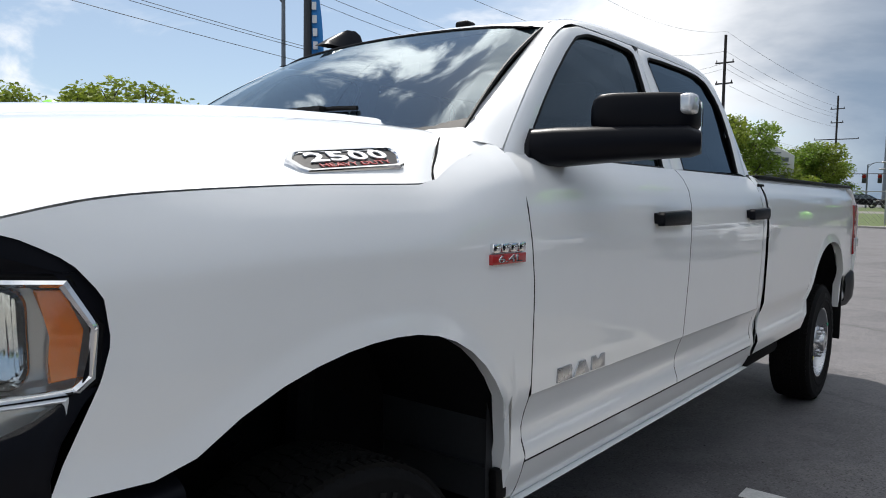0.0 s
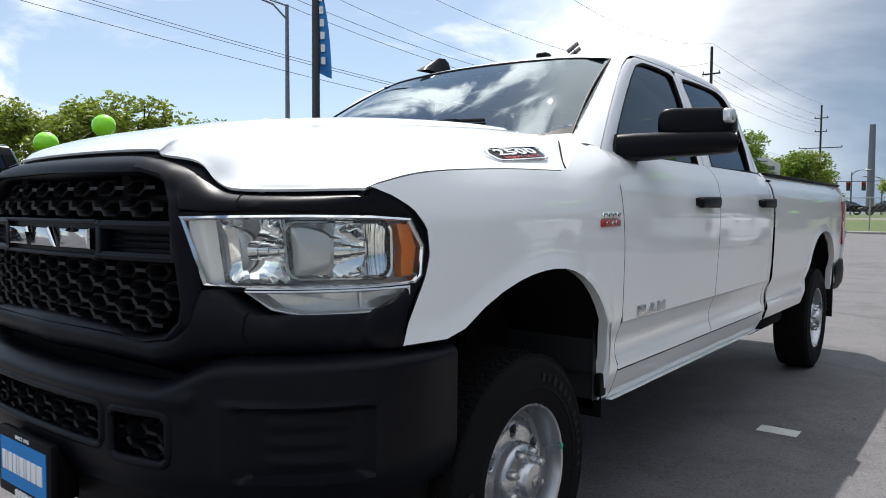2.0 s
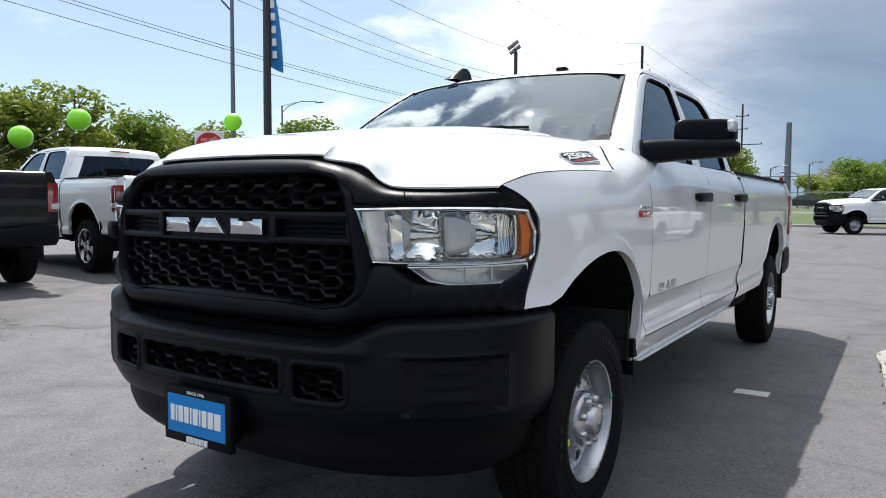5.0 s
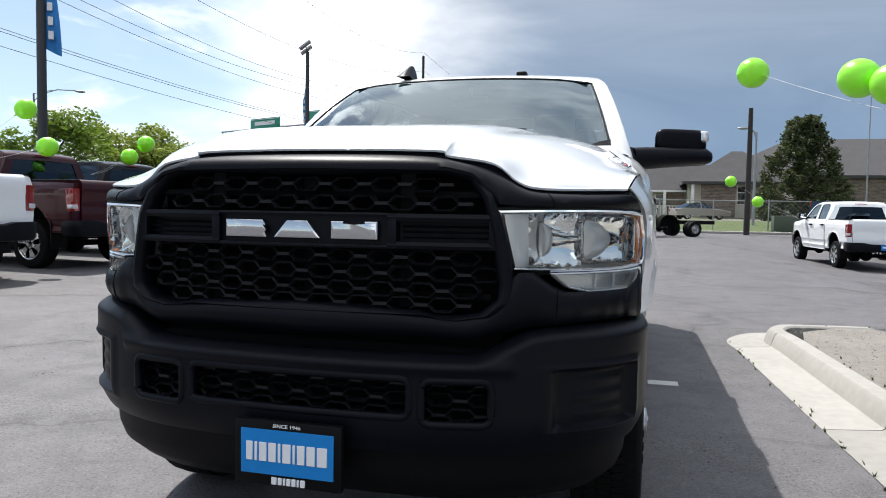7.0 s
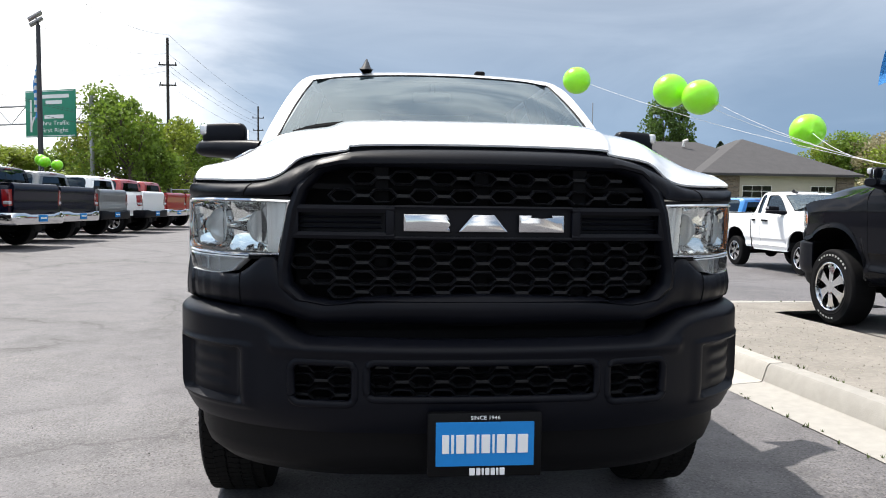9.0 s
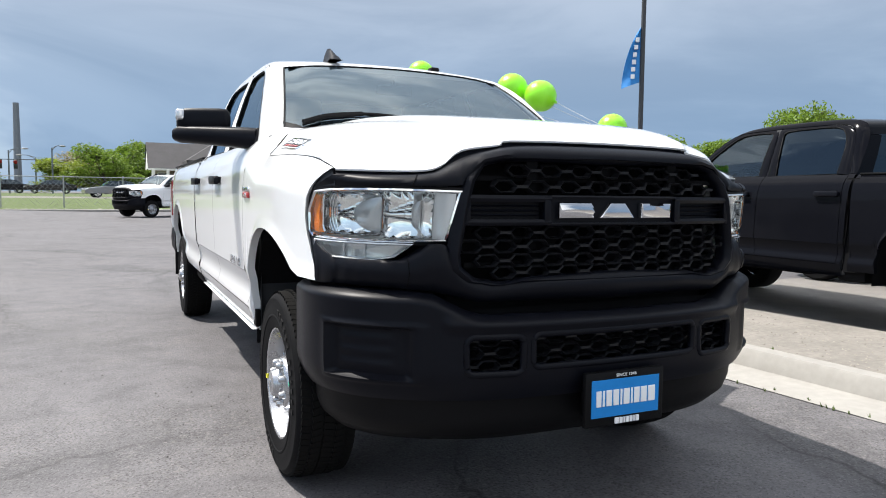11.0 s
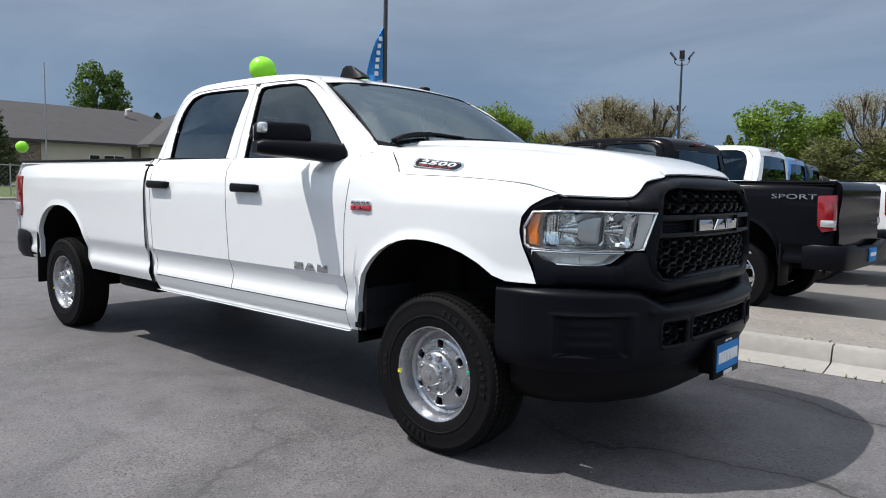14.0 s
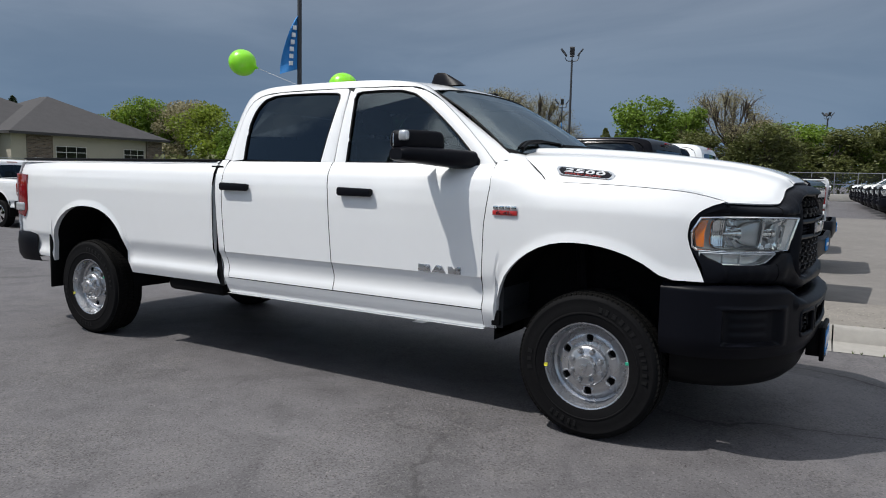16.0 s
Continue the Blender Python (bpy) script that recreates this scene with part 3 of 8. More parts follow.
def build_cabin(tr):
    bm = bmesh.new()
    # inner shell that closes the body from within
    for s in (1, -1):
        grid(bm, [[(s * 0.93, y, z) for y in (0.5, 0.7, 1.7, 2.7)] for z in (0.52, 1.0, 1.38)])
        bp = bmesh.new()
        tube(bp, [(s * 0.70, 1.73, 1.90), (s * 0.86, 1.75, 1.42)], 0.05, 6)
        part("pillar_trim", bp, CABIN, tr, "dark pillar trim")
    grid(bm, [[(x, 0.52, z) for x in (-0.93, 0, 0.93)] for z in (0.52, 1.0, 1.40)])
    grid(bm, [[(x, 2.70, z) for x in (-0.93, 0, 0.93)] for z in (0.52, 1.0, 1.40)])
    grid(bm, [[(-0.93, 0.5, 0.62), (0.93, 0.5, 0.62)], [(-0.93, 2.7, 0.62), (0.93, 2.7, 0.62)]])
    grid(bm, [[(x, y, 1.885) for x in (-0.66, 0, 0.66)] for y in (1.1, 2.0, 2.62)])
    part("cabin_lining", bm, CABIN, tr, "dark grey cabin lining")
    b2 = bmesh.new()
    dash = [[Vector((x, y, z)) for y, z in ((0.50, 1.478), (0.72, 1.482), (0.90, 1.47), (0.98, 1.42), (0.96, 1.25), (0.90, 1.0))] for x in (-0.80, -0.5, -0.2, 0.2, 0.5, 0.80)]
    grid(b2, dash)
    part("dashboard", b2, CABIN, tr, "dark grey dashboard")
    b3 = bmesh.new()
    cen, ax = Vector((0.40, 1.12, 1.40)), Vector((0, 0.85, 0.5)).normalized()
    e1 = Vector((1, 0, 0))
    e2 = ax.cross(e1)
    tube(b3, [cen + (e1 * math.cos(k * math.pi / 12) + e2 * math.sin(k * math.pi / 12)) * 0.19 for k in range(24)], 0.016, 6, closed=True)
    tube(b3, [cen, cen - ax * 0.22], 0.03, 6)
    for a in (-0.2, math.pi + 0.2, math.pi / 2 * 3):
        tube(b3, [cen, cen + (e1 * math.cos(a) + e2 * math.sin(a)) * 0.18], 0.014, 6)
    part("steering_wheel", b3, TEXPL, tr, "black steering wheel")
    for x, y in ((0.42, 1.55), (-0.42, 1.55), (0.42, 2.38), (-0.42, 2.38)):
        b = bmesh.new()
        box(b, (x - 0.27, y - 0.45, 1.02), (x + 0.27, y + 0.08, 1.17), 0.05, 3)
        m = Matrix.Translation((x, y + 0.06, 1.12)) @ Matrix.Rotation(radians(-14), 4, "X")
        box(b, (-0.25, -0.06, 0), (0.25, 0.06, 0.50), 0.05, 3, m)
        box(b, (-0.13, -0.05, 0.53), (0.13, 0.05, 0.70), 0.04, 3, m)
        tube(b, [m @ Vector((-0.06, 0, 0.45)), m @ Vector((-0.06, 0, 0.6))], 0.008, 6)
        tube(b, [m @ Vector((0.06, 0, 0.45)), m @ Vector((0.06, 0, 0.6))], 0.008, 6)
        part("seat", b, SEATM, tr, "dark cloth seat with headrest")
    b4 = bmesh.new()
    box(b4, (-0.11, 1.165, 1.775), (0.11, 1.19, 1.835), 0.01)
    tube(b4, [(0, 1.18, 1.83), (0, 1.18, 1.885)], 0.012, 6)
    part("rear_view_mirror", b4, TEXPL, tr, "black interior mirror")


def rear_arch(y):
    return sup(y, 4.265, 0.52, 0.505, 0.555, 2.3)


def build_bed(tr, paint, tag=True):
    sides = {}
    for s in (1, -1):
        bm = bmesh.new()
        ys = [2.775, 2.85, 3.0, 3.2, 3.4, 3.6, 3.7, 3.735, 3.75, 3.765, 3.785, 3.81, 3.84, 3.88, 3.93, 4.0, 4.08, 4.17, 4.265, 4.36, 4.45, 4.53, 4.60, 4.65, 4.69, 4.72, 4.745, 4.765, 4.785, 4.80, 4.9, 5.05, 5.18, 5.26, 5.285]
        rows = []
        for y in ys:
            zb = 0.56 if y < 3.745 else (max(rear_arch(y), 0.57) if y < 4.786 else 0.60)
            top = 1.412
            row = []
            for k in range(41):
                z = zb + (top - zb) * k / 40
                lean = 0.02 * (1.412 - z) if y > 5.2 else (-0.04 * max(0, 0.8 - z) / 0.3 * 1.0 if y < 2.9 else 0)
                x = side_x(y, z) - (0.012 if z > 1.36 else 0.0) * 0
                near = max(0.0, 1 - (z - zb) / 0.05) if 3.745 < y < 4.786 else 0.0
                row.append((s * (x + 0.010 * near), y + lean - (0.018 if y > 5.27 else 0), z))
            rows.append(row)
        grid(bm, rows, flip=s < 0)
        grid(bm, [[r[0], (r[0][0] - s * 0.04, r[0][1], r[0][2] + 0.003)] for r in rows], flip=s > 0)
        # rail top and inner wall
        rail = [(0.938, 1.412), (0.915, 1.432), (0.87, 1.434), (0.845, 1.42), (0.84, 1.25), (0.84, 1.115), (0.52, 1.115), (0.52, 0.86)]
        grid(bm, [[(s * x, y, z) for x, z in rail] for y in (2.78, 3.5, 4.3, 5.27)], flip=s < 0)
        for y in (2.776, 5.283):
            bm.faces.new([bm.verts.new((s * x, y, z)) for x, z in ((0.84, 0.6), (0.955, 0.6), (0.985, 0.9), (0.99, 1.25), (0.935, 1.412), (0.87, 1.434), (0.84, 1.42))])
        clean(bm)
        sides[s] = part("bed_side", bm, paint, tr, "", 35)
    bm = bmesh.new()
    grid(bm, [[(-0.53, y, 0.86), (0.53, y, 0.86)] for y in (5.26, 2.79)])
    grid(bm, [[(-0.85, 2.79, z), (0.85, 2.79, z)] for z in (0.86, 1.40)])
    part("bed_floor", bm, paint, tr, "", 35)
    for s in (1, -1):
        b = bmesh.new()
        box(b, (s * 0.89 - 0.045, 2.80, 1.428), (s * 0.89 + 0.045, 5.26, 1.446), 0.006)
        part("bed_rail_cap", b, TEXPL, sides[s], "black plastic bed rail cap")
        b = bmesh.new()
        pts = [(5.14, 1.30), (5.302, 1.31), (5.302, 0.955), (5.20, 0.93), (5.15, 1.0)]
        prism(b, pts if s > 0 else pts[::-1], lambda u, v, d: Vector((s * (0.965 + d - 0.05 * max(0, u - 5.2)), u, v)), -0.10, 0.022, 0.008)
        lamp = part("tail_lamp", b, REDL, tr, "red tail lamp with clear reversing panel")
        b = bmesh.new()
        box(b, (s * 0.945 - 0.050, 5.18, 0.985), (s * 0.945 + 0.050, 5.310, 1.055), 0.01)
        part("reversing_lens", b, CLEARL, lamp, "clear reversing lens")
    b = bmesh.new()
    rows = []
    for z, d in ((0.60, 0.0), (0.66, 0.02), (0.90, 0.025), (1.0, 0.012), (1.12, 0.012), (1.24, 0.028), (1.36, 0.032), (1.40, 0.02), (1.42, -0.01), (1.42, -0.06)):
        rows.append([(x, 5.27 + d, z) for x in (-0.835, -0.6, -0.2, 0.2, 0.6, 0.835)])
    grid(b, rows, flip=True)
    thick(b, 0.03)
    tg = part("tailgate", b, paint, tr, "")
    b = bmesh.new()
    box(b, (-0.11, 5.285, 1.25), (0.11, 5.312, 1.33), 0.01)
    part("tailgate_handle", b, TEXPL, tg, "black tailgate handle")


def wheel_mesh(steel, rim_mat):
    """One wheel at the origin, with its outer face towards +x."""
    parts = {}
    R, W = 0.388, 0.245
    b = bmesh.new()
    prof = [(0.226, 0.105), (0.232, 0.118), (0.25, 0.123), (0.275, 0.126), (0.278, 0.129), (0.285, 0.129), (0.288, 0.127), (0.315, 0.128), (0.345, 0.121), (0.350, 0.123), (0.356, 0.122), (0.368, 0.112), (0.378, 0.100), (0.380, 0.095), (0.380, -0.095), (0.368, -0.112), (0.30, -0.125), (0.232, -0.118), (0.226, -0.105)]
    lathe(b, prof, 64)
    parts["tyre"] = (b, RUBBER, "black tyre with raised sidewall ribs")
    if steel:
        for a0, ws in ((38, (5, 5, 6, 6, 4, 5)), (-8, (5, 5, 5, 3, 5, 5)), (170, (6, 6, 6)), (235, (4, 4, 5, 4, 4))):
            a = radians(a0)
            for w in ws:
                b = bmesh.new()
                da = radians(w * 0.66)
                rows = [[(0.1285, r * math.cos(a + da * t), r * math.sin(a + da * t)) for r in (0.300, 0.326)] for t in (0, 0.5, 1.0)]
                rows = [[(0.126, *p[0][1:])] + [(0.1305, q[1], q[2]) for q in p] + [(0.126, *p[1][1:])] for p in rows]
                grid(b, rows, flip=True)
                parts["sidewall_bar#%d" % len(parts)] = (b, RUBBERL, "raised bar in place of a letter")
                a += radians(w + 2.2)
        for nm, a0, m_ in (("yellow_mark", 186, YELLOWM), ("green_mark", 12, GREENM)):
            b = bmesh.new()
            am = Matrix.Rotation(radians(a0), 4, "X")
            box(b, (0.112, 0.214, -0.008), (0.1185, 0.232, 0.008), 0.001, 1, am)
            parts[nm] = (b, m_, "small paint mark on the rim")
    b = bmesh.new()
    n = 84
    for k in range(n):
        for j, (w0, w1) in enumerate(((-0.108, -0.074), (-0.067, -0.028), (-0.021, 0.021), (0.028, 0.067), (0.074, 0.108))):
            off = (0.45 if j % 2 else 0.0) + (0.22 if j > 2 else 0)
            am = Matrix.Rotation((k + off) * 2 * math.pi / n, 4, "X")
            edge_block = j in (0, 4)
            r0 = 0.366 if edge_block else 0.376
            h = R - (0.006 if edge_block else 0.0)
            lean = Matrix.Rotation(radians(14 if j % 2 else -10), 4, "Z")
            box(b, (w0, -0.0122, r0), (w1, 0.0122, h), 0.0, 1, am @ lean)
    parts["tread"] = (b, TREAD, "chunky tread blocks")
    b = bmesh.new()
    if steel:
        prof = [(0.236, 0.100), (0.236, 0.112), (0.229, 0.116), (0.222, 0.113), (0.216, 0.096), (0.207, 0.078), (0.203, 0.044), (0.190, 0.035), (0.178, 0.045)]
        lathe(b, prof, 64, flip=True)
        rows = []
        seg = 96
        for r, h in ((0.178, 0.045), (0.168, 0.054), (0.160, 0.060), (0.150, 0.063), (0.140, 0.064), (0.130, 0.064), (0.122, 0.065), (0.112, 0.068), (0.098, 0.070)):
            rows.append([(h, r * math.cos(2 * math.pi * k / seg), r * math.sin(2 * math.pi * k / seg)) for k in range(seg)])
        hole = lambda i, j: 2 <= i <= 5 and (j % 16) in (6, 7, 8, 9)
        grid(b, rows, closed=True, flip=True, skip=hole)
        for k in range(6):
            a0 = 2 * math.pi * (k * 16 + 8) / seg
            ring = []
            for t in range(20):
                q = 2 * math.pi * t / 20
                u, v = 0.021 * math.copysign(abs(math.cos(q)) ** 0.75, math.cos(q)), 0.0255 * math.copysign(abs(math.sin(q)) ** 0.75, math.sin(q))
                rr, aa = 0.141 + u, a0 + v / 0.141
                ring.append((rr, aa))
            rows = [[(h, (0.141 + (rr - 0.141) * g) * math.cos(a0 + (aa - a0) * g), (0.141 + (rr - 0.141) * g) * math.sin(a0 + (aa - a0) * g)) for rr, aa in ring] for g, h in ((1.18, 0.0645), (1.0, 0.067), (0.90, 0.064), (0.86, 0.034))]
            grid(b, rows, closed=True)
        parts["rim"] = (b, rim_mat, "silver painted steel rim with six slots")
        b = bmesh.new()
        lathe(b, [(0.109, 0.066), (0.108, 0.088), (0.102, 0.100), (0.090, 0.107), (0.072, 0.110), (0.060, 0.116), (0.056, 0.134), (0.049, 0.143), (0.030, 0.147), (0.001, 0.148)], 40, flip=True)
        for k in range(8):
            a = 2 * math.pi * (k + 0.5) / 8
            g = bmesh.new()
            lathe(g, [(0.0165, 0.100), (0.0155, 0.118), (0.011, 0.128), (0.001, 0.130)], 12, center=(0, 0.085 * math.cos(a), 0.085 * math.sin(a)), flip=True)
            parts["lug_cover#%d" % k] = (g, rim_mat, "")
        box(b, (0.145, -0.017, -0.018), (0.151, 0.017, 0.018), 0.004)
        parts["hub_cap"] = (b, rim_mat, "silver hub cap with eight lug covers")
    else:
        lathe(b, [(0.250, 0.105), (0.249, 0.127), (0.241, 0.131), (0.231, 0.124), (0.223, 0.085), (0.218, 0.02)], 48, flip=True)
        for k in range(6):
            am = Matrix.Rotation(2 * math.pi * k / 6, 4, "X")
            pts = [(-0.036, 0.05), (-0.031, 0.125), (-0.042, 0.172), (-0.088, 0.222), (-0.026, 0.237), (-0.014, 0.200), (0.014, 0.200), (0.026, 0.237), (0.088, 0.222), (0.042, 0.172), (0.031, 0.125), (0.036, 0.05)]
            prism(b, pts, lambda u, v, d: am @ Vector((d - 0.02 * (v / 0.24), u, v)), 0.075, 0.122, 0.006)
        lathe(b, [(0.075, 0.07), (0.072, 0.108), (0.060, 0.118), (0.001, 0.121)], 30, flip=True)
        parts["rim"] = (b, ALLOY, "bright six-spoke alloy rim")
    b = bmesh.new()
    lathe(b, [(0.215, 0.02), (0.10, 0.03), (0.001, 0.03)], 32)
    lathe(b, [(0.17, -0.02), (0.17, 0.015), (0.02, 0.015)], 32)
    parts["brake_disc"] = (b, DARK, "dark brake disc and drum")
    return parts


WHEELS = {}


def add_wheel(tr, at, s, steel, radius=0.388, spin=0.0, detail=True):
    key = (steel, detail)
    e = None
    if key not in WHEELS:
        made = []
        global WARP
        keep, WARP = WARP, None
        for nm, (b, m, lab) in wheel_mesh(steel, SILVER).items():
            o = part(nm.split("#")[0], b, m, None, lab, 35)
            made.append((nm.split("#")[0], o.data, lab))
            bpy.data.objects.remove(o)
        WARP = keep
        WHEELS[key] = made
    k = radius / 0.388
    for i, (nm, me, lab) in enumerate(WHEELS[key]):
        if nm == "tread" and not detail:
            continue
        o = new("wheel" if i == 0 else nm, me)
        o["label"] = "black tyre on a silver steel wheel" if i == 0 and steel else ("black tyre on a bright alloy wheel" if i == 0 else lab)
        if i == 0:
            o.parent = tr
            o.matrix_basis = pose(*at, 0, 0, 180 if s < 0 else 0) @ Matrix.Rotation(radians(spin), 4, "X") @ Matrix.Scale(k, 4)
            e = o
        else:
            o.parent = e
    return e


def liner(bm, s, c, a, b, zc, n=2.2, x0=0.55, x1=0.965, zf=0.45):
    rows = []
    for k in range(25):
        t = math.pi * k / 24
        cy, sz = math.cos(t), math.sin(t)
        y = c + a * math.copysign(abs(cy) ** (2 / n), cy)
        z = zc + b * abs(sz) ** (2 / n)
        rows.append([(s * x1, y, z), (s * x0, y, z)])
    grid(bm, [[(s * x1, c + a, 0.45), (s * x0, c + a, 0.45)]] + rows + [[(s * x1, c - a, zf), (s * x0, c - a, zf)]])
    vs = [bm.verts.new((s * x0, r[0][1], r[0][2])) for r in rows]
    bm.faces.new(vs)


def build_under(tr, axle_r=4.305):
    for s in (1, -1):
        for c, a, h, zc in ((-0.015, 0.56, 0.51, 0.57), (4.265, 0.545, 0.53, 0.555)):
            bm = bmesh.new()
            liner(bm, s, c, a, h, zc, x1=0.945 if c < 1 else 0.955, zf=0.545 if c < 1 else 0.45)
            part("wheel_liner", bm, DARK, tr, "black wheel-arch liner")
        bm = bmesh.new()
        # Dark sheet stands in for the shade between cab and bed.
        grid(bm, [[(s * 0.955, y, z) for y in (2.70, 2.82)] for z in (0.55, 1.4)])
        part("gap_panel", bm, DARK, tr, "dark sheet in place of shade between cab and bed")
    bm = bmesh.new()
    for s in (1, -1):
        box(bm, (s * 0.46 - 0.05, -0.85, 0.50), (s * 0.46 + 0.05, 5.2, 0.66), 0.01)
        tube(bm, [(s * 0.62, 0.12, 0.45), (s * 0.60, 0.18, 1.0)], 0.035, 8)
        for k in range(9):
            tube(bm, [(s * 0.50 + 0.06 * math.cos(q), 0.0 + 0.06 * math.sin(q), 0.46 + (k + q / 6.283) * 0.045) for q in [2 * math.pi * i / 8 for i in range(9)]], 0.009, 5)
    tube(bm, [(-0.80, 0, 0.388), (0.80, 0, 0.388)], 0.05, 10)
    tube(bm, [(-0.80, 4.305, 0.388), (0.80, 4.305, 0.388)], 0.055, 10)
    bmesh.ops.create_uvsphere(bm, u_segments=14, v_segments=8, radius=0.17, matrix=Matrix.Translation((0.1, 4.30, 0.40)))
    bmesh.ops.create_uvsphere(bm, u_segments=14, v_segments=8, radius=0.15, matrix=Matrix.Translation((0.25, 0.0, 0.40)))
    box(bm, (-0.42, 0.4, 0.42), (0.42, 1.9, 0.60), 0.04)
    box(bm, (-0.93, 2.75, 0.46), (-0.48, 3.35, 0.62), 0.04)
    box(bm, (0.48, 2.6, 0.46), (0.92, 3.4, 0.62), 0.04)
    tube(bm, [(-0.3, 1.9, 0.48), (-0.35, 3.4, 0.48), (-0.40, 3.9, 0.62), (-0.5, 4.5, 0.62), (-0.80, 5.0, 0.52)], 0.04, 8)
    tube(bm, [(0.0, 1.9, 0.48), (0.05, 4.2, 0.42)], 0.045, 8)
    box(bm, (-0.6, -0.80, 0.46), (0.6, -0.60, 0.60), 0.02)
    box(bm, (-0.9, 0.55, 0.52), (0.9, 2.75, 0.60), 0.02)
    part("chassis", bm, DARK, tr, "dark chassis, axles and exhaust")
    for s in (1, -1):
        b = bmesh.new()
        box(b, (s * 0.81 - 0.11, 0.545, 0.47), (s * 0.81 + 0.11, 0.560, 0.72), 0.006)
        box(b, (s * 0.945 - 0.012, 0.51, 0.535), (s * 0.945 + 0.012, 0.56, 0.62), 0.005)
        part("mud_flap", b, TEXPL, tr, "black mud flap")
        b = bmesh.new()
        box(b, (s * 0.84 - 0.145, 4.80, 0.34), (s * 0.84 + 0.145, 4.822, 0.86), 0.006)
        part("mud_flap", b, TEXPL, tr, "black mud flap")


def build_rear_bumper(tr, chrome):
    b = bmesh.new()
    path = cat([(-0.965, 5.02, 0), (-0.985, 5.20, 0), (-0.95, 5.36, 0), (-0.80, 5.43, 0), (0, 5.45, 0), (0.80, 5.43, 0), (0.95, 5.36, 0), (0.985, 5.20, 0), (0.965, 5.02, 0)], 4)
    rows = []
    for p in path:
        drop = 0.04 if abs(p.x) < 0.45 else 0.0
        c = Vector((0, 5.0, 0))
        d = (p - c).normalized()
        rows.append([p + d * o + Vector((0, 0, z)) for o, z in ((-0.10, 0.80 - drop), (-0.01, 0.80 - drop), (0, 0.785 - drop), (0.008, 0.70), (0, 0.60), (-0.03, 0.545), (-0.10, 0.54))])
    grid(b, rows)
    ob = part("rear_bumper", b, CHROME if chrome else SATIN, tr, "chrome rear bumper" if chrome else "black rear bumper", 40)
    return ob


def build_mirror(tr, s):
    b = bmesh.new()
    # foot on the door and arm
    foot = [(0.665, 1.395), (0.86, 1.40), (0.83, 1.475), (0.735, 1.505), (0.69, 1.46)]
    prism(b, foot if s > 0 else foot[::-1], lambda u, v, d: Vector((s * (up_x(max(v, 1.43)) + d), u, v)), -0.01, 0.022, 0.008)
    rows = []
    for t, x, y, z, hy, hz in ((0, 0.90, 0.775, 1.452, 0.085, 0.052), (0.15, 0.96, 0.795, 1.455, 0.080, 0.053), (0.4, 1.05, 0.855, 1.462, 0.072, 0.049), (0.7, 1.16, 0.935, 1.470, 0.070, 0.045), (0.92, 1.245, 0.99, 1.474, 0.070, 0.042), (1.0, 1.268, 1.01, 1.472, 0.055, 0.030)):
        row = []
        for k in range(14):
            a = 2 * math.pi * k / 14
            ca, sa = math.cos(a), math.sin(a)
            row.append((s * (x - 0.02 * ca), y + hy * math.copysign(abs(ca) ** 0.6, ca), z + hz * math.copysign(abs(sa) ** 0.6, sa)))
        rows.append(row)
    grid(b, rows, closed=True, flip=s > 0)
    b.faces.new([b.verts.new(p) for p in rows[-1]])
    ob = part("mirror", b, SATIN, tr, "black tow mirror on a long arm", 50)
    b = bmesh.new()
    rows = []
    for z, k in ((1.508, 0.93), (1.52, 1.0), (1.565, 1.0), (1.588, 0.96), (1.602, 0.86), (1.606, 0.70)):
        row = []
        for i in range(24):
            a = 2 * math.pi * i / 24
            ca, sa = math.cos(a), math.sin(a)
            u = 0.135 * math.copysign(abs(ca) ** 0.45, ca) * k
            v = 0.060 * math.copysign(abs(sa) ** 0.45, sa) * k
            row.append((s * (1.135 + u * 0.93 - v * 0.0), 0.955 + u * 0.45 + v, z))
        rows.append(row)
    grid(b, rows, closed=True, flip=s < 0)
    b.faces.new([b.verts.new(p) for p in rows[-1]])
    part("mirror_head", b, SATIN, ob, "black mirror housing", 50)
    b = bmesh.new()
    box(b, (s * 1.245 - 0.022, 0.945, 1.545), (s * 1.245 + 0.022, 1.00, 1.602), 0.014, 3)
    part("side_marker", b, CLEARL, ob, "clear marker lamp on the mirror corner")
    b = bmesh.new()
    box(b, (s * 1.14 - 0.12, 1.03, 1.45), (s * 1.14 + 0.12, 1.036, 1.585), 0.002)
    part("mirror_glass", b, CHROME, ob, "mirror glass")
    return ob


def lamp_pt(u, z, d=0.0):
    """A place on the driver-side headlamp face: u from the grille outwards, d into the lamp."""
    P = LAMP_PLAN
    f = u * (len(P) - 1)
    i = max(0, min(len(P) - 2, int(f)))
    p = P[i].lerp(P[i + 1], f - i)
    t = (P[i + 1] - P[i]).normalized()
    n = Vector((t.y, -t.x, 0))
    return p - n * d + Vector((0, -0.03 * (1.19 - z) / 0.16 * 0 + 0.03 * (1.19 - z) / 0.16 * (1 - u), z))


LAMP_PLAN = resample(cat([(0.562, -0.918, 0), (0.70, -0.858, 0), (0.82, -0.762, 0), (0.905, -0.640, 0), (0.950, -0.490, 0)], 10), 60)


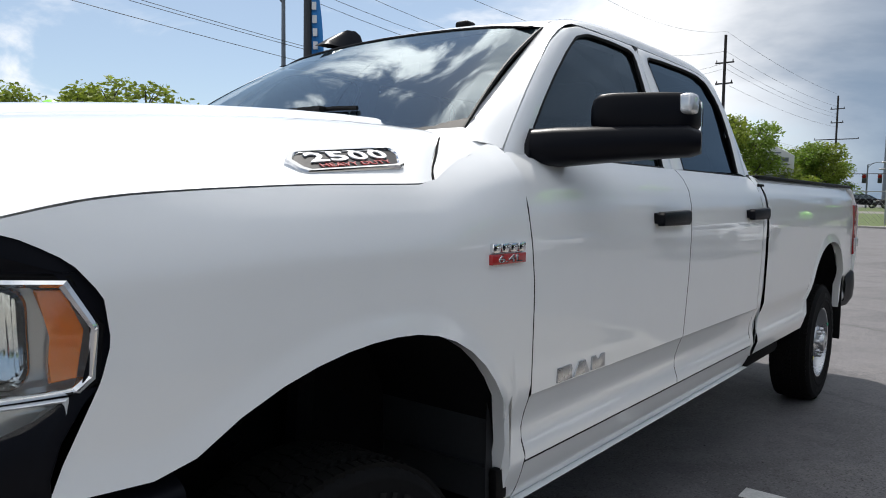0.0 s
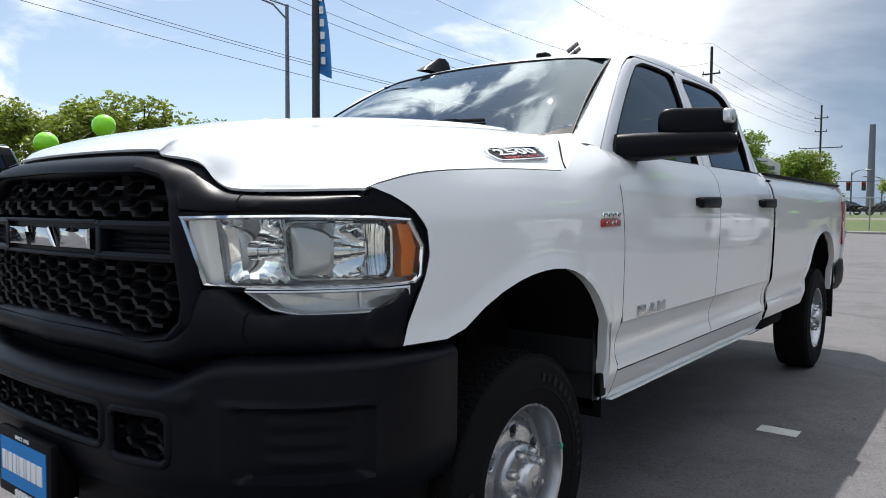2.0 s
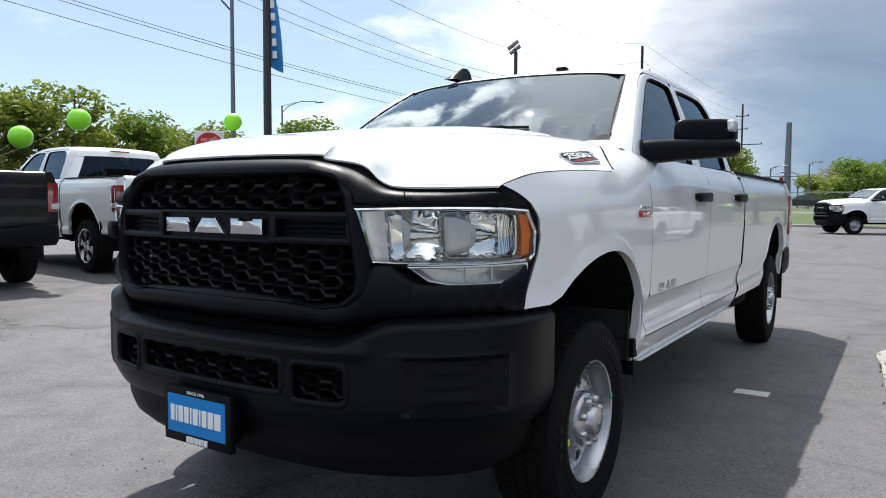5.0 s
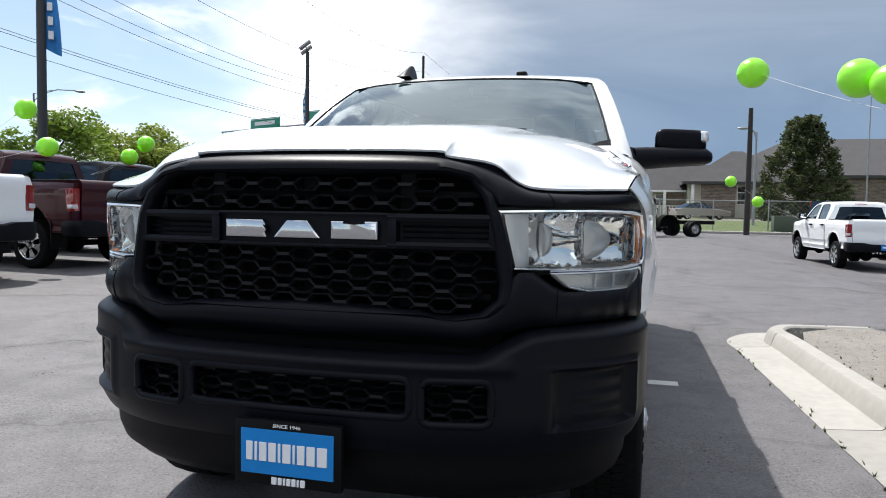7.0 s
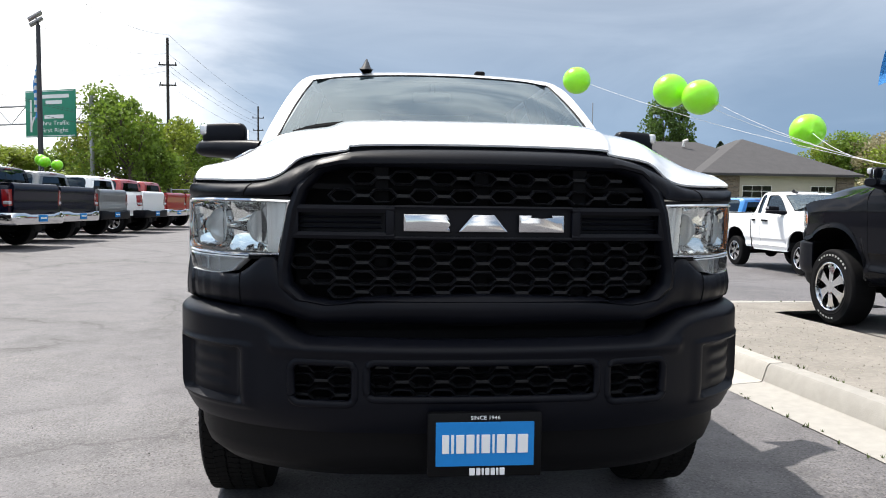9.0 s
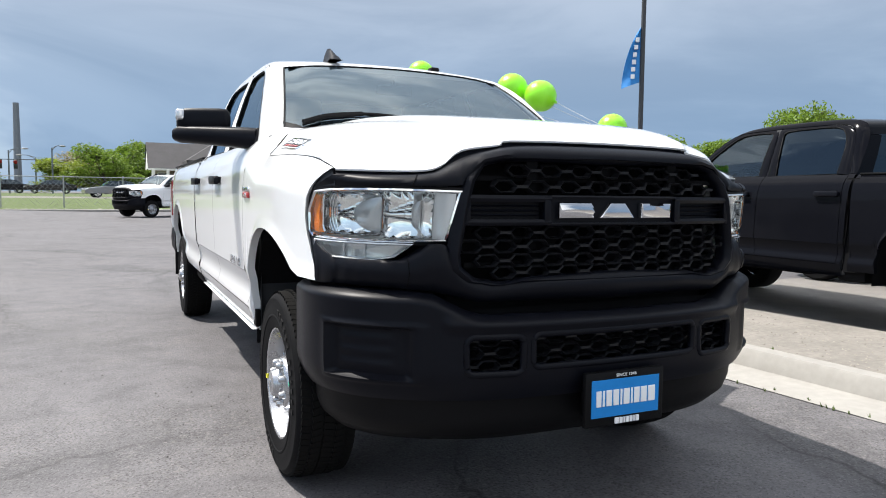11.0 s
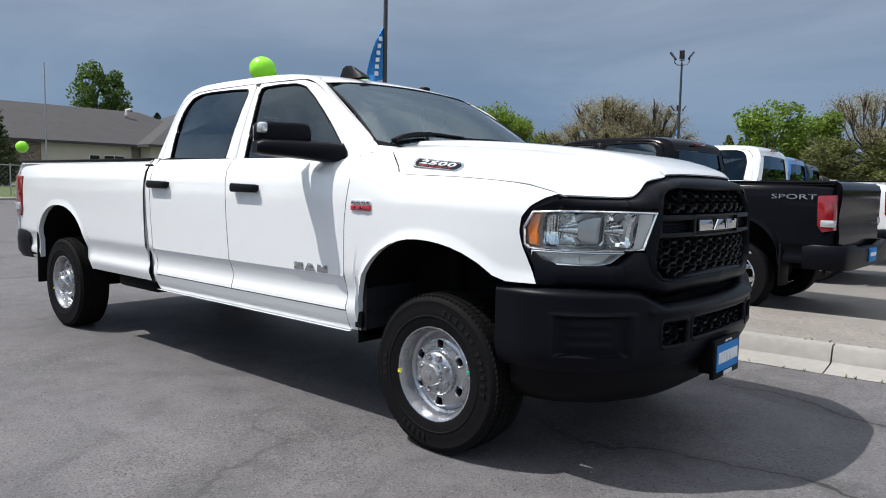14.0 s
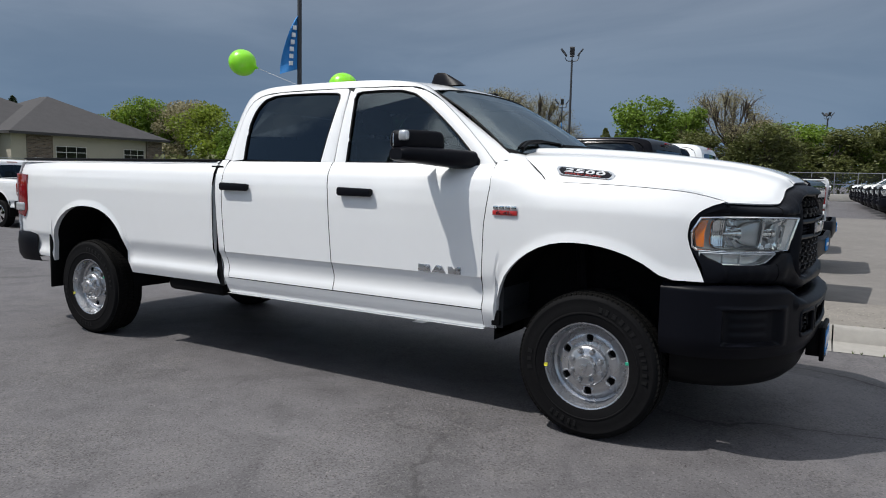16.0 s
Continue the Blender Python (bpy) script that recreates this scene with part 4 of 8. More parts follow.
def build_headlamp(tr, s):
    M = Matrix.Diagonal((s, 1, 1, 1))

    def f(u, v, d):
        return M @ lamp_pt(u, v, d)

    main = [(0.0, 1.192), (0.25, 1.196), (0.5, 1.198), (0.75, 1.197), (0.935, 1.190), (1.0, 1.122), (0.99, 1.048), (0.955, 1.030), (0.7, 1.026), (0.4, 1.024), (0.2, 1.024), (0.055, 1.026)]
    low = [(0.24, 1.020), (0.93, 1.026), (0.93, 1.005), (0.86, 0.968), (0.45, 0.962), (0.34, 0.975)]

    def inset(poly, k, kz):
        cu = sum(p[0] for p in poly) / len(poly)
        cz = sum(p[1] for p in poly) / len(poly)
        return [(cu + (u - cu) * k, cz + (z - cz) * kz) for u, z in poly]

    def dense(poly, n=8):
        out = []
        for a, b in zip(poly, poly[1:] + poly[:1]):
            out += [(a[0] + (b[0] - a[0]) * k / n, a[1] + (b[1] - a[1]) * k / n) for k in range(n)]
        return out

    def bowl(b, poly, d0, d1, k):
        """A dished floor behind an outline."""
        P = dense(poly)
        rows = []
        for q, d in ((1.0, d0), (0.99, d0 + 0.3 * (d1 - d0)), (k, d1), (k * 0.5, d1 + 0.002), (0.01, d1 + 0.002)):
            rows.append([f(u, z, d) for u, z in inset(P, q, q)])
        grid(b, rows, closed=True)

    def rounded(u0, u1, z0, z1, r, n=6):
        """Outline with rounded corners, r in lamp widths."""
        k = (z1 - z0) / (u1 - u0) * 1.0
        out = []
        for cu, cz, a0 in ((u1 - r, z1 - r * 0.6, 0), (u0 + r, z1 - r * 0.6, 90), (u0 + r, z0 + r * 0.6, 180), (u1 - r, z0 + r * 0.6, 270)):
            for i in range(n + 1):
                a = radians(a0 + 90 * i / n)
                out.append((cu + r * math.cos(a), cz + r * 0.6 * math.sin(a)))
        return out

    b = bmesh.new()
    bowl(b, main, 0.010, 0.060, 0.98)
    lamp = part("headlamp", b, LAMPBODY, tr, "clear headlamp with chrome frame and amber corner", 50)
    b = bmesh.new()
    bowl(b, low, 0.010, 0.040, 0.86)
    for k in range(2):
        u = 0.56 + 0.16 * k
        tube(b, [f(u, 0.970, 0.036), f(u, 1.016, 0.036)], 0.004, 4)
    part("lower_reflector", b, CLEARL, lamp, "pale lower lamp reflector", 40)
    for poly, k, kz in ((main, 0.955, 0.885), (low, 0.955, 0.78)):
        b = bmesh.new()
        P = dense(poly)
        Q = inset(P, k, kz)
        rows = [[f(u, z, d) for u, z in p] for p, d in ((P, 0.02), (P, -0.004), (inset(P, (1 + k) / 2, (1 + kz) / 2), -0.008), (Q, -0.002), (Q, 0.03))]
        grid(b, rows, closed=True)
        # Lower frame takes pale silver: the light on its chrome is put into the colour.
        part("chrome_frame", b, CHROME if poly is main else LAMPBODY, lamp, "chrome lamp frame", 30)
    # pale slanting wall beside the grille
    b = bmesh.new()
    grid(b, [[f(u, z, d) for z in (1.034, 1.08, 1.13, 1.186)] for u, d in ((0.035, 0.003), (0.06, 0.005), (0.10, 0.016), (0.145, 0.034), (0.155, 0.056))])
    part("inner_wall", b, LAMPBODY, lamp, "pale inner lamp wall", 40)

    def cone(cu, cz, ru, rz, u0, u1, z0, z1, d0, d1):
        """A dished reflector with radial flutes round a bulb, cut to a rectangle."""
        g = bmesh.new()
        rows = []
        for r in (0.10, 0.24, 0.40, 0.56, 0.72, 0.86, 1.0):
            row = []
            for k in range(52):
                a = 2 * math.pi * k / 52
                u = max(u0, min(u1, cu + ru * r * math.cos(a)))
                z = max(z0, min(z1, cz + rz * r * math.sin(a)))
                row.append(f(u, z, d1 - (d1 - d0) * r * r + (0.0026 * r if k % 2 else 0.0)))
            rows.append(row)
        grid(g, rows, closed=True)
        part("reflector", g, REFLECT, lamp, "fluted mirror reflector", 24)

    cone(0.260, 1.110, 0.24, 0.12, 0.145, 0.425, 1.036, 1.186, 0.012, 0.060)
    cone(0.535, 1.112, 0.24, 0.105, 0.430, 0.735, 1.050, 1.178, 0.014, 0.056)
    b = bmesh.new()
    rows = []
    for k in range(25):
        u = 0.735 + 0.110 * k / 24
        rows.append([f(u, z, 0.046 - 0.026 * (k / 24) ** 2 + (0.007 if k % 2 else 0) - 0.5 * (z - 1.114) ** 2 * 5) for z in (1.052, 1.075, 1.10, 1.13, 1.155, 1.176)])
    grid(b, rows)
    part("fluted_reflector", b, REFLECT, lamp, "fluted mirror reflector", 20)
    # the bulbs' mirror images as level chrome barrels, stepped and flaring towards the grille
    for u0, u1, k in ((0.745, 0.605, 1.0), (0.420, 0.265, 0.85)):
        b = bmesh.new()
        sd = (f(u1, 1.112, 0.0) - f(u1, 1.112, 0.04)).normalized()
        rows = []
        for q, r in ((0.0, 0.001), (0.0, 0.012), (0.2, 0.0135), (0.22, 0.017), (0.45, 0.0185), (0.47, 0.022), (0.72, 0.0235), (0.74, 0.027), (1.0, 0.029), (1.0, 0.001)):
            c0 = f(u0 + (u1 - u0) * q, 1.113, 0.036)
            rows.append([c0 + (Vector((0, 0, 1)) * math.cos(2 * math.pi * i / 24) + sd * math.sin(2 * math.pi * i / 24)) * r * k for i in range(24)])
        grid(b, rows, closed=True)
        part("bulb_barrel", b, CHROME, lamp, "stepped chrome shape of the bulb's mirror image", 30)
    # the shields' mirror images as grey half-rounds at the barrels' ends
    for u0, w, hz, d0 in ((0.438, 0.190, 0.060, 0.020), (0.222, 0.060, 0.048, 0.026)):
        b = bmesh.new()
        rows = []
        for q, d in ((1.0, d0 + 0.022), (1.0, d0 + 0.006), (0.94, d0), (0.7, d0 - 0.005), (0.4, d0 - 0.008), (0.02, d0 - 0.009)):
            ring = []
            for k in range(17):
                a = -math.pi / 2 + math.pi * k / 16
                ring.append((u0 + w * (0.35 + (math.cos(a) - 0.35) * q), 1.112 + hz * q * math.sin(a)))
            ring += [(u0 + w * 0.35 * (1 - q), 1.112 + hz * q * (1 - 2 * k / 6)) for k in range(1, 6)]
            rows.append([f(u, z, d) for u, z in ring])
        grid(b, rows, closed=True)
        part("bulb_shield", b, SHADEM, lamp, "grey half-round shape of the shield's mirror image", 40)
    b = bmesh.new()
    P = rounded(0.412, 0.855, 1.042, 1.186, 0.050)
    grid(b, [[f(u, z, d) for u, z in p] for p, d in ((P, 0.045), (P, 0.006), (inset(P, 0.975, 0.96), 0.001), (inset(P, 0.94, 0.90), 0.004), (inset(P, 0.93, 0.88), 0.03))], closed=True)
    part("inner_bezel", b, CHROME, lamp, "chrome inner bezel", 40)
    b = bmesh.new()
    amb = [(0.868, 1.178), (0.930, 1.176), (0.970, 1.118), (0.952, 1.050), (0.892, 1.046), (0.892, 1.078), (0.902, 1.112)]
    prism(b, amb if s < 0 else amb[::-1], f, 0.034, 0.004, 0.003)
    part("turn_signal", b, AMBER, lamp, "amber turn signal")
    for poly in (main, low):
        b = bmesh.new()
        P = dense(poly, 6)
        rows = [[f(u, z, d) for u, z in inset(P, q, q)] for q, d in ((0.985, -0.002), (0.8, -0.006), (0.5, -0.008), (0.2, -0.008), (0.02, -0.008))]
        grid(b, rows, closed=True)
        orient(b, (s * 0.6, -0.8, 0))
        g = part("lens", b, LENS, lamp, "clear lens cover", 60)
        g.visible_shadow = False
    # black gasket round the lamp
    b = bmesh.new()
    P = dense(inset(main, 1.0, 1.0))
    tube(b, [f(u, z, 0.006) for u, z in inset(P, 1.016, 1.05)], 0.007, 6, closed=True)
    part("gasket", b, TEXPL, lamp, "black gasket")
    return lamp


def front_y(x, z=1.1):
    return -0.975 + 0.17 * x * x + (0.03 * (1.0 - z) if z < 1.0 else 0.0) * -0.5 + max(0, z - 1.2) * 0.45


def hexrow(bm, x0, x1, cz, yf, shift=0, pitch=0.118, w=0.092, h=0.045, t=0.0074, depth=0.034, clip=None):
    """One level chain of flat honeycomb cells joined by short bars."""
    n = int((x1 - x0) / pitch / 2) + 2
    for i in range(-n, n + 1):
        cx = (i + 0.5 * shift) * pitch
        if clip and not clip(cx, cz):
            continue
        if not x0 < cx < x1:
            continue
        pts = [(-0.5, 0), (-0.28, 0.5), (0.28, 0.5), (0.5, 0), (0.28, -0.5), (-0.28, -0.5)]
        o = [(cx + u * w, cz + v * h) for u, v in pts]
        q = [(cx + u * (w - 2.6 * t), cz + v * (h - 2 * t)) for u, v in pts]
        m = [((a[0] + c[0]) / 2, (a[1] + c[1]) / 2) for a, c in zip(o, q)]
        grid(bm, [[(x, yf(x, z) + d, z) for x, z in p] for p, d in ((o, depth), (o, 0.008), (m, 0.002), (q, 0.009), (q, depth))], closed=True)
        a, e = cx + w * 0.5 - t, cx + pitch - w * 0.5 + t
        if (not clip or clip(e, cz)) and e < x1:
            grid(bm, [[(x, yf(x, cz) + d, cz + k) for d, k in ((depth, -t * 0.8), (0.003, -t * 0.6), (0.003, t * 0.6), (depth, t * 0.8))] for x in (a, (a + e) / 2, e)], flip=True)


def build_front(tr, paint, chrome=False, detail=True):
    # black header between hood, grille and lamps
    edge = cat([(-x, y, z) for x, y, z in reversed(HOOD[0][1:])] + HOOD[0], 6)
    b = bmesh.new()
    low = [(-0.952, 1.20), (-0.80, 1.206), (-0.62, 1.205), (-0.565, 1.210), (-0.535, 1.245), (-0.49, 1.285), (-0.42, 1.300), (0, 1.305), (0.42, 1.300), (0.49, 1.285), (0.535, 1.245), (0.565, 1.210), (0.62, 1.205), (0.80, 1.206), (0.952, 1.20)]

    def low_pt(x, z):
        a = abs(x)
        if a < 0.56:
            return Vector((x, front_y(a, 1.2) + 0.012, z))
        P = LAMP_PLAN
        p = min(P, key=lambda q: abs(q.x - a))
        return Vector((x, p.y - 0.004, z))

    n_e = len(edge)
    raw = list(edge)
    edge = [sum((edge[max(0, min(n_e - 1, i + d))] for d in range(-4, 5)), Vector((0, 0, 0))) / 9 if 4 <= i < n_e - 4 else edge[i] for i in range(n_e)]
    lowc = []
    for e in edge:
        x = e.x * 1.045
        z = float(np.interp(x, [p[0] for p in low], [p[1] for p in low]))
        lowc.append(low_pt(max(-0.944, min(0.944, x)), z))
    rows = []
    for e, l, w in zip(edge, lowc, raw):
        e2 = e + Vector((0, -0.010, -0.017))
        m = (e2 + l) / 2
        out = Vector((0.35 * (1 if e.x > 0 else -1) * abs(e.x), -0.9, 0.25))
        rows.append([w + Vector((0, 0.10, -0.014)), w + Vector((0, 0.010, -0.009)), e2 + Vector((0, 0.008, 0.001)), e2, e2.lerp(l, 0.18) + out * 0.016, e2.lerp(l, 0.5) + out * 0.022, e2.lerp(l, 0.82) + out * 0.014, l, l + Vector((0, 0.05, 0))])
    grid(b, rows, flip=True)
    surr = part("grille_header", b, SATIN, tr, "black satin plastic grille header", 50)
    for s in (1, -1):
        r = min(rows, key=lambda q: abs(q[7].x - s * 0.705))
        b = bmesh.new()
        tube(b, [p + Vector((0, -0.0006, 0.0004)) for p in r[3:8]], 0.0022, 5)
        part("panel_joint", b, DARK, surr, "fine dark panel joint")
    for s in (1, -1):
        b = bmesh.new()
        p0, p1 = Vector((s * 0.905, -0.632, 1.262)), Vector((s * 0.960, -0.500, 1.195))
        q0 = Vector((s * 0.957, -0.475, 1.045))
        rows = [[Vector((s * 0.906, -0.625, 1.262)), Vector((s * 0.924, -0.560, 1.247)), Vector((s * 0.937, -0.515, 1.218)), Vector((s * 0.947, -0.480, 1.168)), Vector((s * 0.951, -0.472, 1.105)), Vector((s * 0.951, -0.486, 1.045))],
                [Vector((s * 0.905, -0.66, 1.205)), Vector((s * 0.922, -0.60, 1.205)), Vector((s * 0.938, -0.545, 1.200)), Vector((s * 0.947, -0.510, 1.160)), Vector((s * 0.951, -0.500, 1.105)), Vector((s * 0.950, -0.515, 1.045))]]
        grid(b, rows, flip=s < 0)
        part("lamp_surround", b, SATIN, surr, "black lamp surround")
    # lower fascia
    b = bmesh.new()
    topz = [(0, 0.905), (0.40, 0.900), (0.47, 0.895), (0.54, 0.910), (0.585, 0.955), (0.603, 1.020), (0.655, 1.022), (0.70, 0.985), (0.735, 0.966), (0.905, 0.966), (0.93, 1.00), (0.940, 1.030), (0.950, 1.036)]
    xs = [0.950 * math.sin(math.pi / 2 * k / 60) for k in range(61)]
    xs = [-x for x in reversed(xs[1:])] + xs
    rows = []
    for x in xs:
        a = abs(x)
        zt = float(np.interp(a, [p[0] for p in topz], [p[1] for p in topz]))
        p = lamp_at(a)
        ys = float(np.interp(a, [0, 0.30, 0.50, 0.565], [-0.985, -0.968, -0.935, -0.918])) if a < 0.565 else p
        zb = float(np.interp(a, [0, 0.5, 0.64, 0.8, 0.956], [0.825, 0.83, 0.866, 0.876, 0.878]))
        yb = float(np.interp(a, [0, 0.5, 0.565], [-0.955, -0.925, -0.90])) if a < 0.565 else p + 0.012 - 0.085 * max(0, (a - 0.9) / 0.05)
        row = []
        for t, o in ((0, 0.05), (0.0, 0.0), (0.12, -0.012), (0.45, -0.022), (0.75, -0.016), (0.95, 0.0), (1.0, 0.012), (1.0, 0.06)):
            row.append((x, ys + (yb - ys) * t + o, zt + (zb - zt) * t))
        rows.append(row)
    grid(b, rows, flip=True)
    fas = part("lower_fascia", b, SATIN, tr, "black satin lower grille fascia", 50)
    for s in (1, -1):
        r = min(rows, key=lambda q: abs(q[3][0] - s * 0.725))
        b = bmesh.new()
        tube(b, [Vector(p) + Vector((0, -0.0006, 0)) for p in r[1:7]], 0.0022, 5)
        part("panel_joint", b, DARK, fas, "fine dark panel joint")
    # frame round the grille
    b = bmesh.new()
    half = [(0, 1.300), (0.30, 1.300), (0.42, 1.296), (0.487, 1.278), (0.530, 1.225), (0.549, 1.165), (0.566, 1.07), (0.580, 0.985), (0.574, 0.944), (0.530, 0.906), (0.45, 0.893), (0.405, 0.896), (0.36, 0.906), (0, 0.910)]
    loop = half + [(-x, z) for x, z in half[-2:0:-1]]
    n = len(loop)
    L3 = []
    for x, z in loop:
        L3.append(Vector((x, front_y(x, z), z)))
    D = []
    for k in range(n):
        for q in range(4):
            D.append(L3[k].lerp(L3[(k + 1) % n], q / 4))
    cen = Vector((0, -0.95, 1.10))
    rows = []
    for o, d in ((0.030, 0.03), (0.022, -0.004), (0.008, -0.014), (-0.006, -0.008), (-0.014, 0.010), (-0.016, 0.045)):
        row = []
        for p in D:
            v = Vector((p.x, 0, p.z - 1.10))
            v.normalize()
            row.append(p + v * o + Vector((0, d, 0)))
        rows.append(row)
    grid(b, rows, closed=True)
    fr = part("grille_frame", b, CHROME if chrome else SATIN, tr, "chrome grille frame" if chrome else "black satin grille frame", 50)

    def inside(x, z, mg=0.0):
        a = abs(x)
        lim = float(np.interp(z, [0.895, 0.905, 0.945, 0.985, 1.165, 1.225, 1.278, 1.30], [0.45, 0.53, 0.574, 0.58, 0.549, 0.53, 0.487, 0.42]))
        return a < lim - mg

    yf = lambda x, z: front_y(x, z) + 0.010
    for k, z in enumerate((1.262, 1.208, 1.058, 1.012, 0.966, 0.926)):
        b = bmesh.new()
        if detail:
            hexrow(b, -0.585, 0.585, z, yf, k % 2, clip=lambda x, z: inside(x, z + (0.02 if z > 1.1 else -0.018), 0.030))
        else:
            box(b, (-0.5, -0.955, z - 0.006), (0.5, -0.93, z + 0.006))
        part("grille_mesh", b, MESHM, fr, "black honeycomb grille row", 30)
    b = bmesh.new()
    grid(b, [[(x, -0.80, z) for x in (-0.56, 0.56)] for z in (0.55, 1.305)])
    grid(b, [[(x, -0.87, z) for x in (-0.58, 0.58)] for z in (0.56, 0.80)])
    for x in (-0.30, 0.0, 0.30):
        box(b, (x - 0.022, -0.905, 0.90), (x + 0.022, -0.87, 1.30), 0.004)
    for z in (0.95, 1.03, 1.235):
        box(b, (-0.54, -0.885, z - 0.008), (0.54, -0.865, z + 0.008))
    part("radiator", b, DARK, fr, "dark radiator behind the grille", 0)
    # emblem bar
    b = bmesh.new()
    for s in (1, -1):
        for z0, z1 in ((1.158, 1.180), (1.082, 1.102)):
            rows = []
            for k in range(13):
                x = s * (0.262 + (0.562 - 0.262) * k / 12)
                rows.append([(x, front_y(x) + o, z) for o, z in ((0.03, z0), (-0.004, z0), (-0.009, (z0 + z1) / 2), (-0.004, z1), (0.03, z1))])
            grid(b, rows, flip=s > 0)
        for x0, x1 in ((0.262, 0.288), (0.540, 0.562)):
            box(b, (s * (x0 + x1) / 2 - (x1 - x0) / 2, front_y(x0) - 0.006, 1.082), (s * (x0 + x1) / 2 + (x1 - x0) / 2, front_y(x0) + 0.03, 1.180), 0.004)
        for z in (1.115, 1.130, 1.145):
            tube(b, [(s * 0.30, front_y(0.3) + 0.015, z), (s * 0.42, front_y(0.42) + 0.015, z), (s * 0.54, front_y(0.54) + 0.015, z)], 0.0035, 4)
        grid(b, [[(s * x, front_y(x) + 0.028, z) for x in (0.27, 0.56)] for z in (1.09, 1.17)])
    grid(b, [[(x, front_y(x) + 0.010, z) for x in (-0.265, -0.13, 0, 0.13, 0.265)] for z in (1.083, 1.179)])
    tube(b, [(-0.262, front_y(0.26) - 0.001, 1.176), (0, front_y(0) - 0.001, 1.176), (0.262, front_y(0.26) - 0.001, 1.176)], 0.006, 6)
    tube(b, [(-0.262, front_y(0.26) - 0.001, 1.086), (0, front_y(0) - 0.001, 1.086), (0.262, front_y(0.26) - 0.001, 1.086)], 0.006, 6)
    bar = part("emblem_bar", b, SATIN, fr, "black grille crossbar", 40)
    b = bmesh.new()
    ff = lambda u, v, d: Vector((u, front_y(u) - d, v))
    for poly in EMBLEM:
        prism(b, [(u * 0.001, 1.131 + v * 0.001) for u, v in poly], ff, -0.008, 0.013, 0.009)
    part("emblem", b, EMBLEMM, bar, "chrome emblem shapes", 30)


EMBLEM = [
    [(-238, -27), (-96, -27), (-112, -4), (-100, 10), (-112, 27), (-238, 27)],
    [(-82, -27), (72, -27), (28, 27), (-36, 27)],
    [(98, -27), (238, -27), (238, 27), (198, 27), (168, 4), (138, 27), (98, 27)],
]


def lamp_at(a):
    P = LAMP_PLAN
    return min(P, key=lambda q: abs(q.x - a)).y


BPLAN = resample(cat([(0, -1.018, 0), (0.25, -1.010, 0), (0.50, -0.975, 0), (0.70, -0.893, 0), (0.85, -0.782, 0), (0.937, -0.655, 0), (0.972, -0.52, 0), (0.966, -0.365, 0)], 12), 90)


def bump_top(x):
    return float(np.interp(abs(x), [0, 0.52, 0.57, 0.66, 0.72, 0.97], [0.792, 0.796, 0.812, 0.858, 0.868, 0.872]))


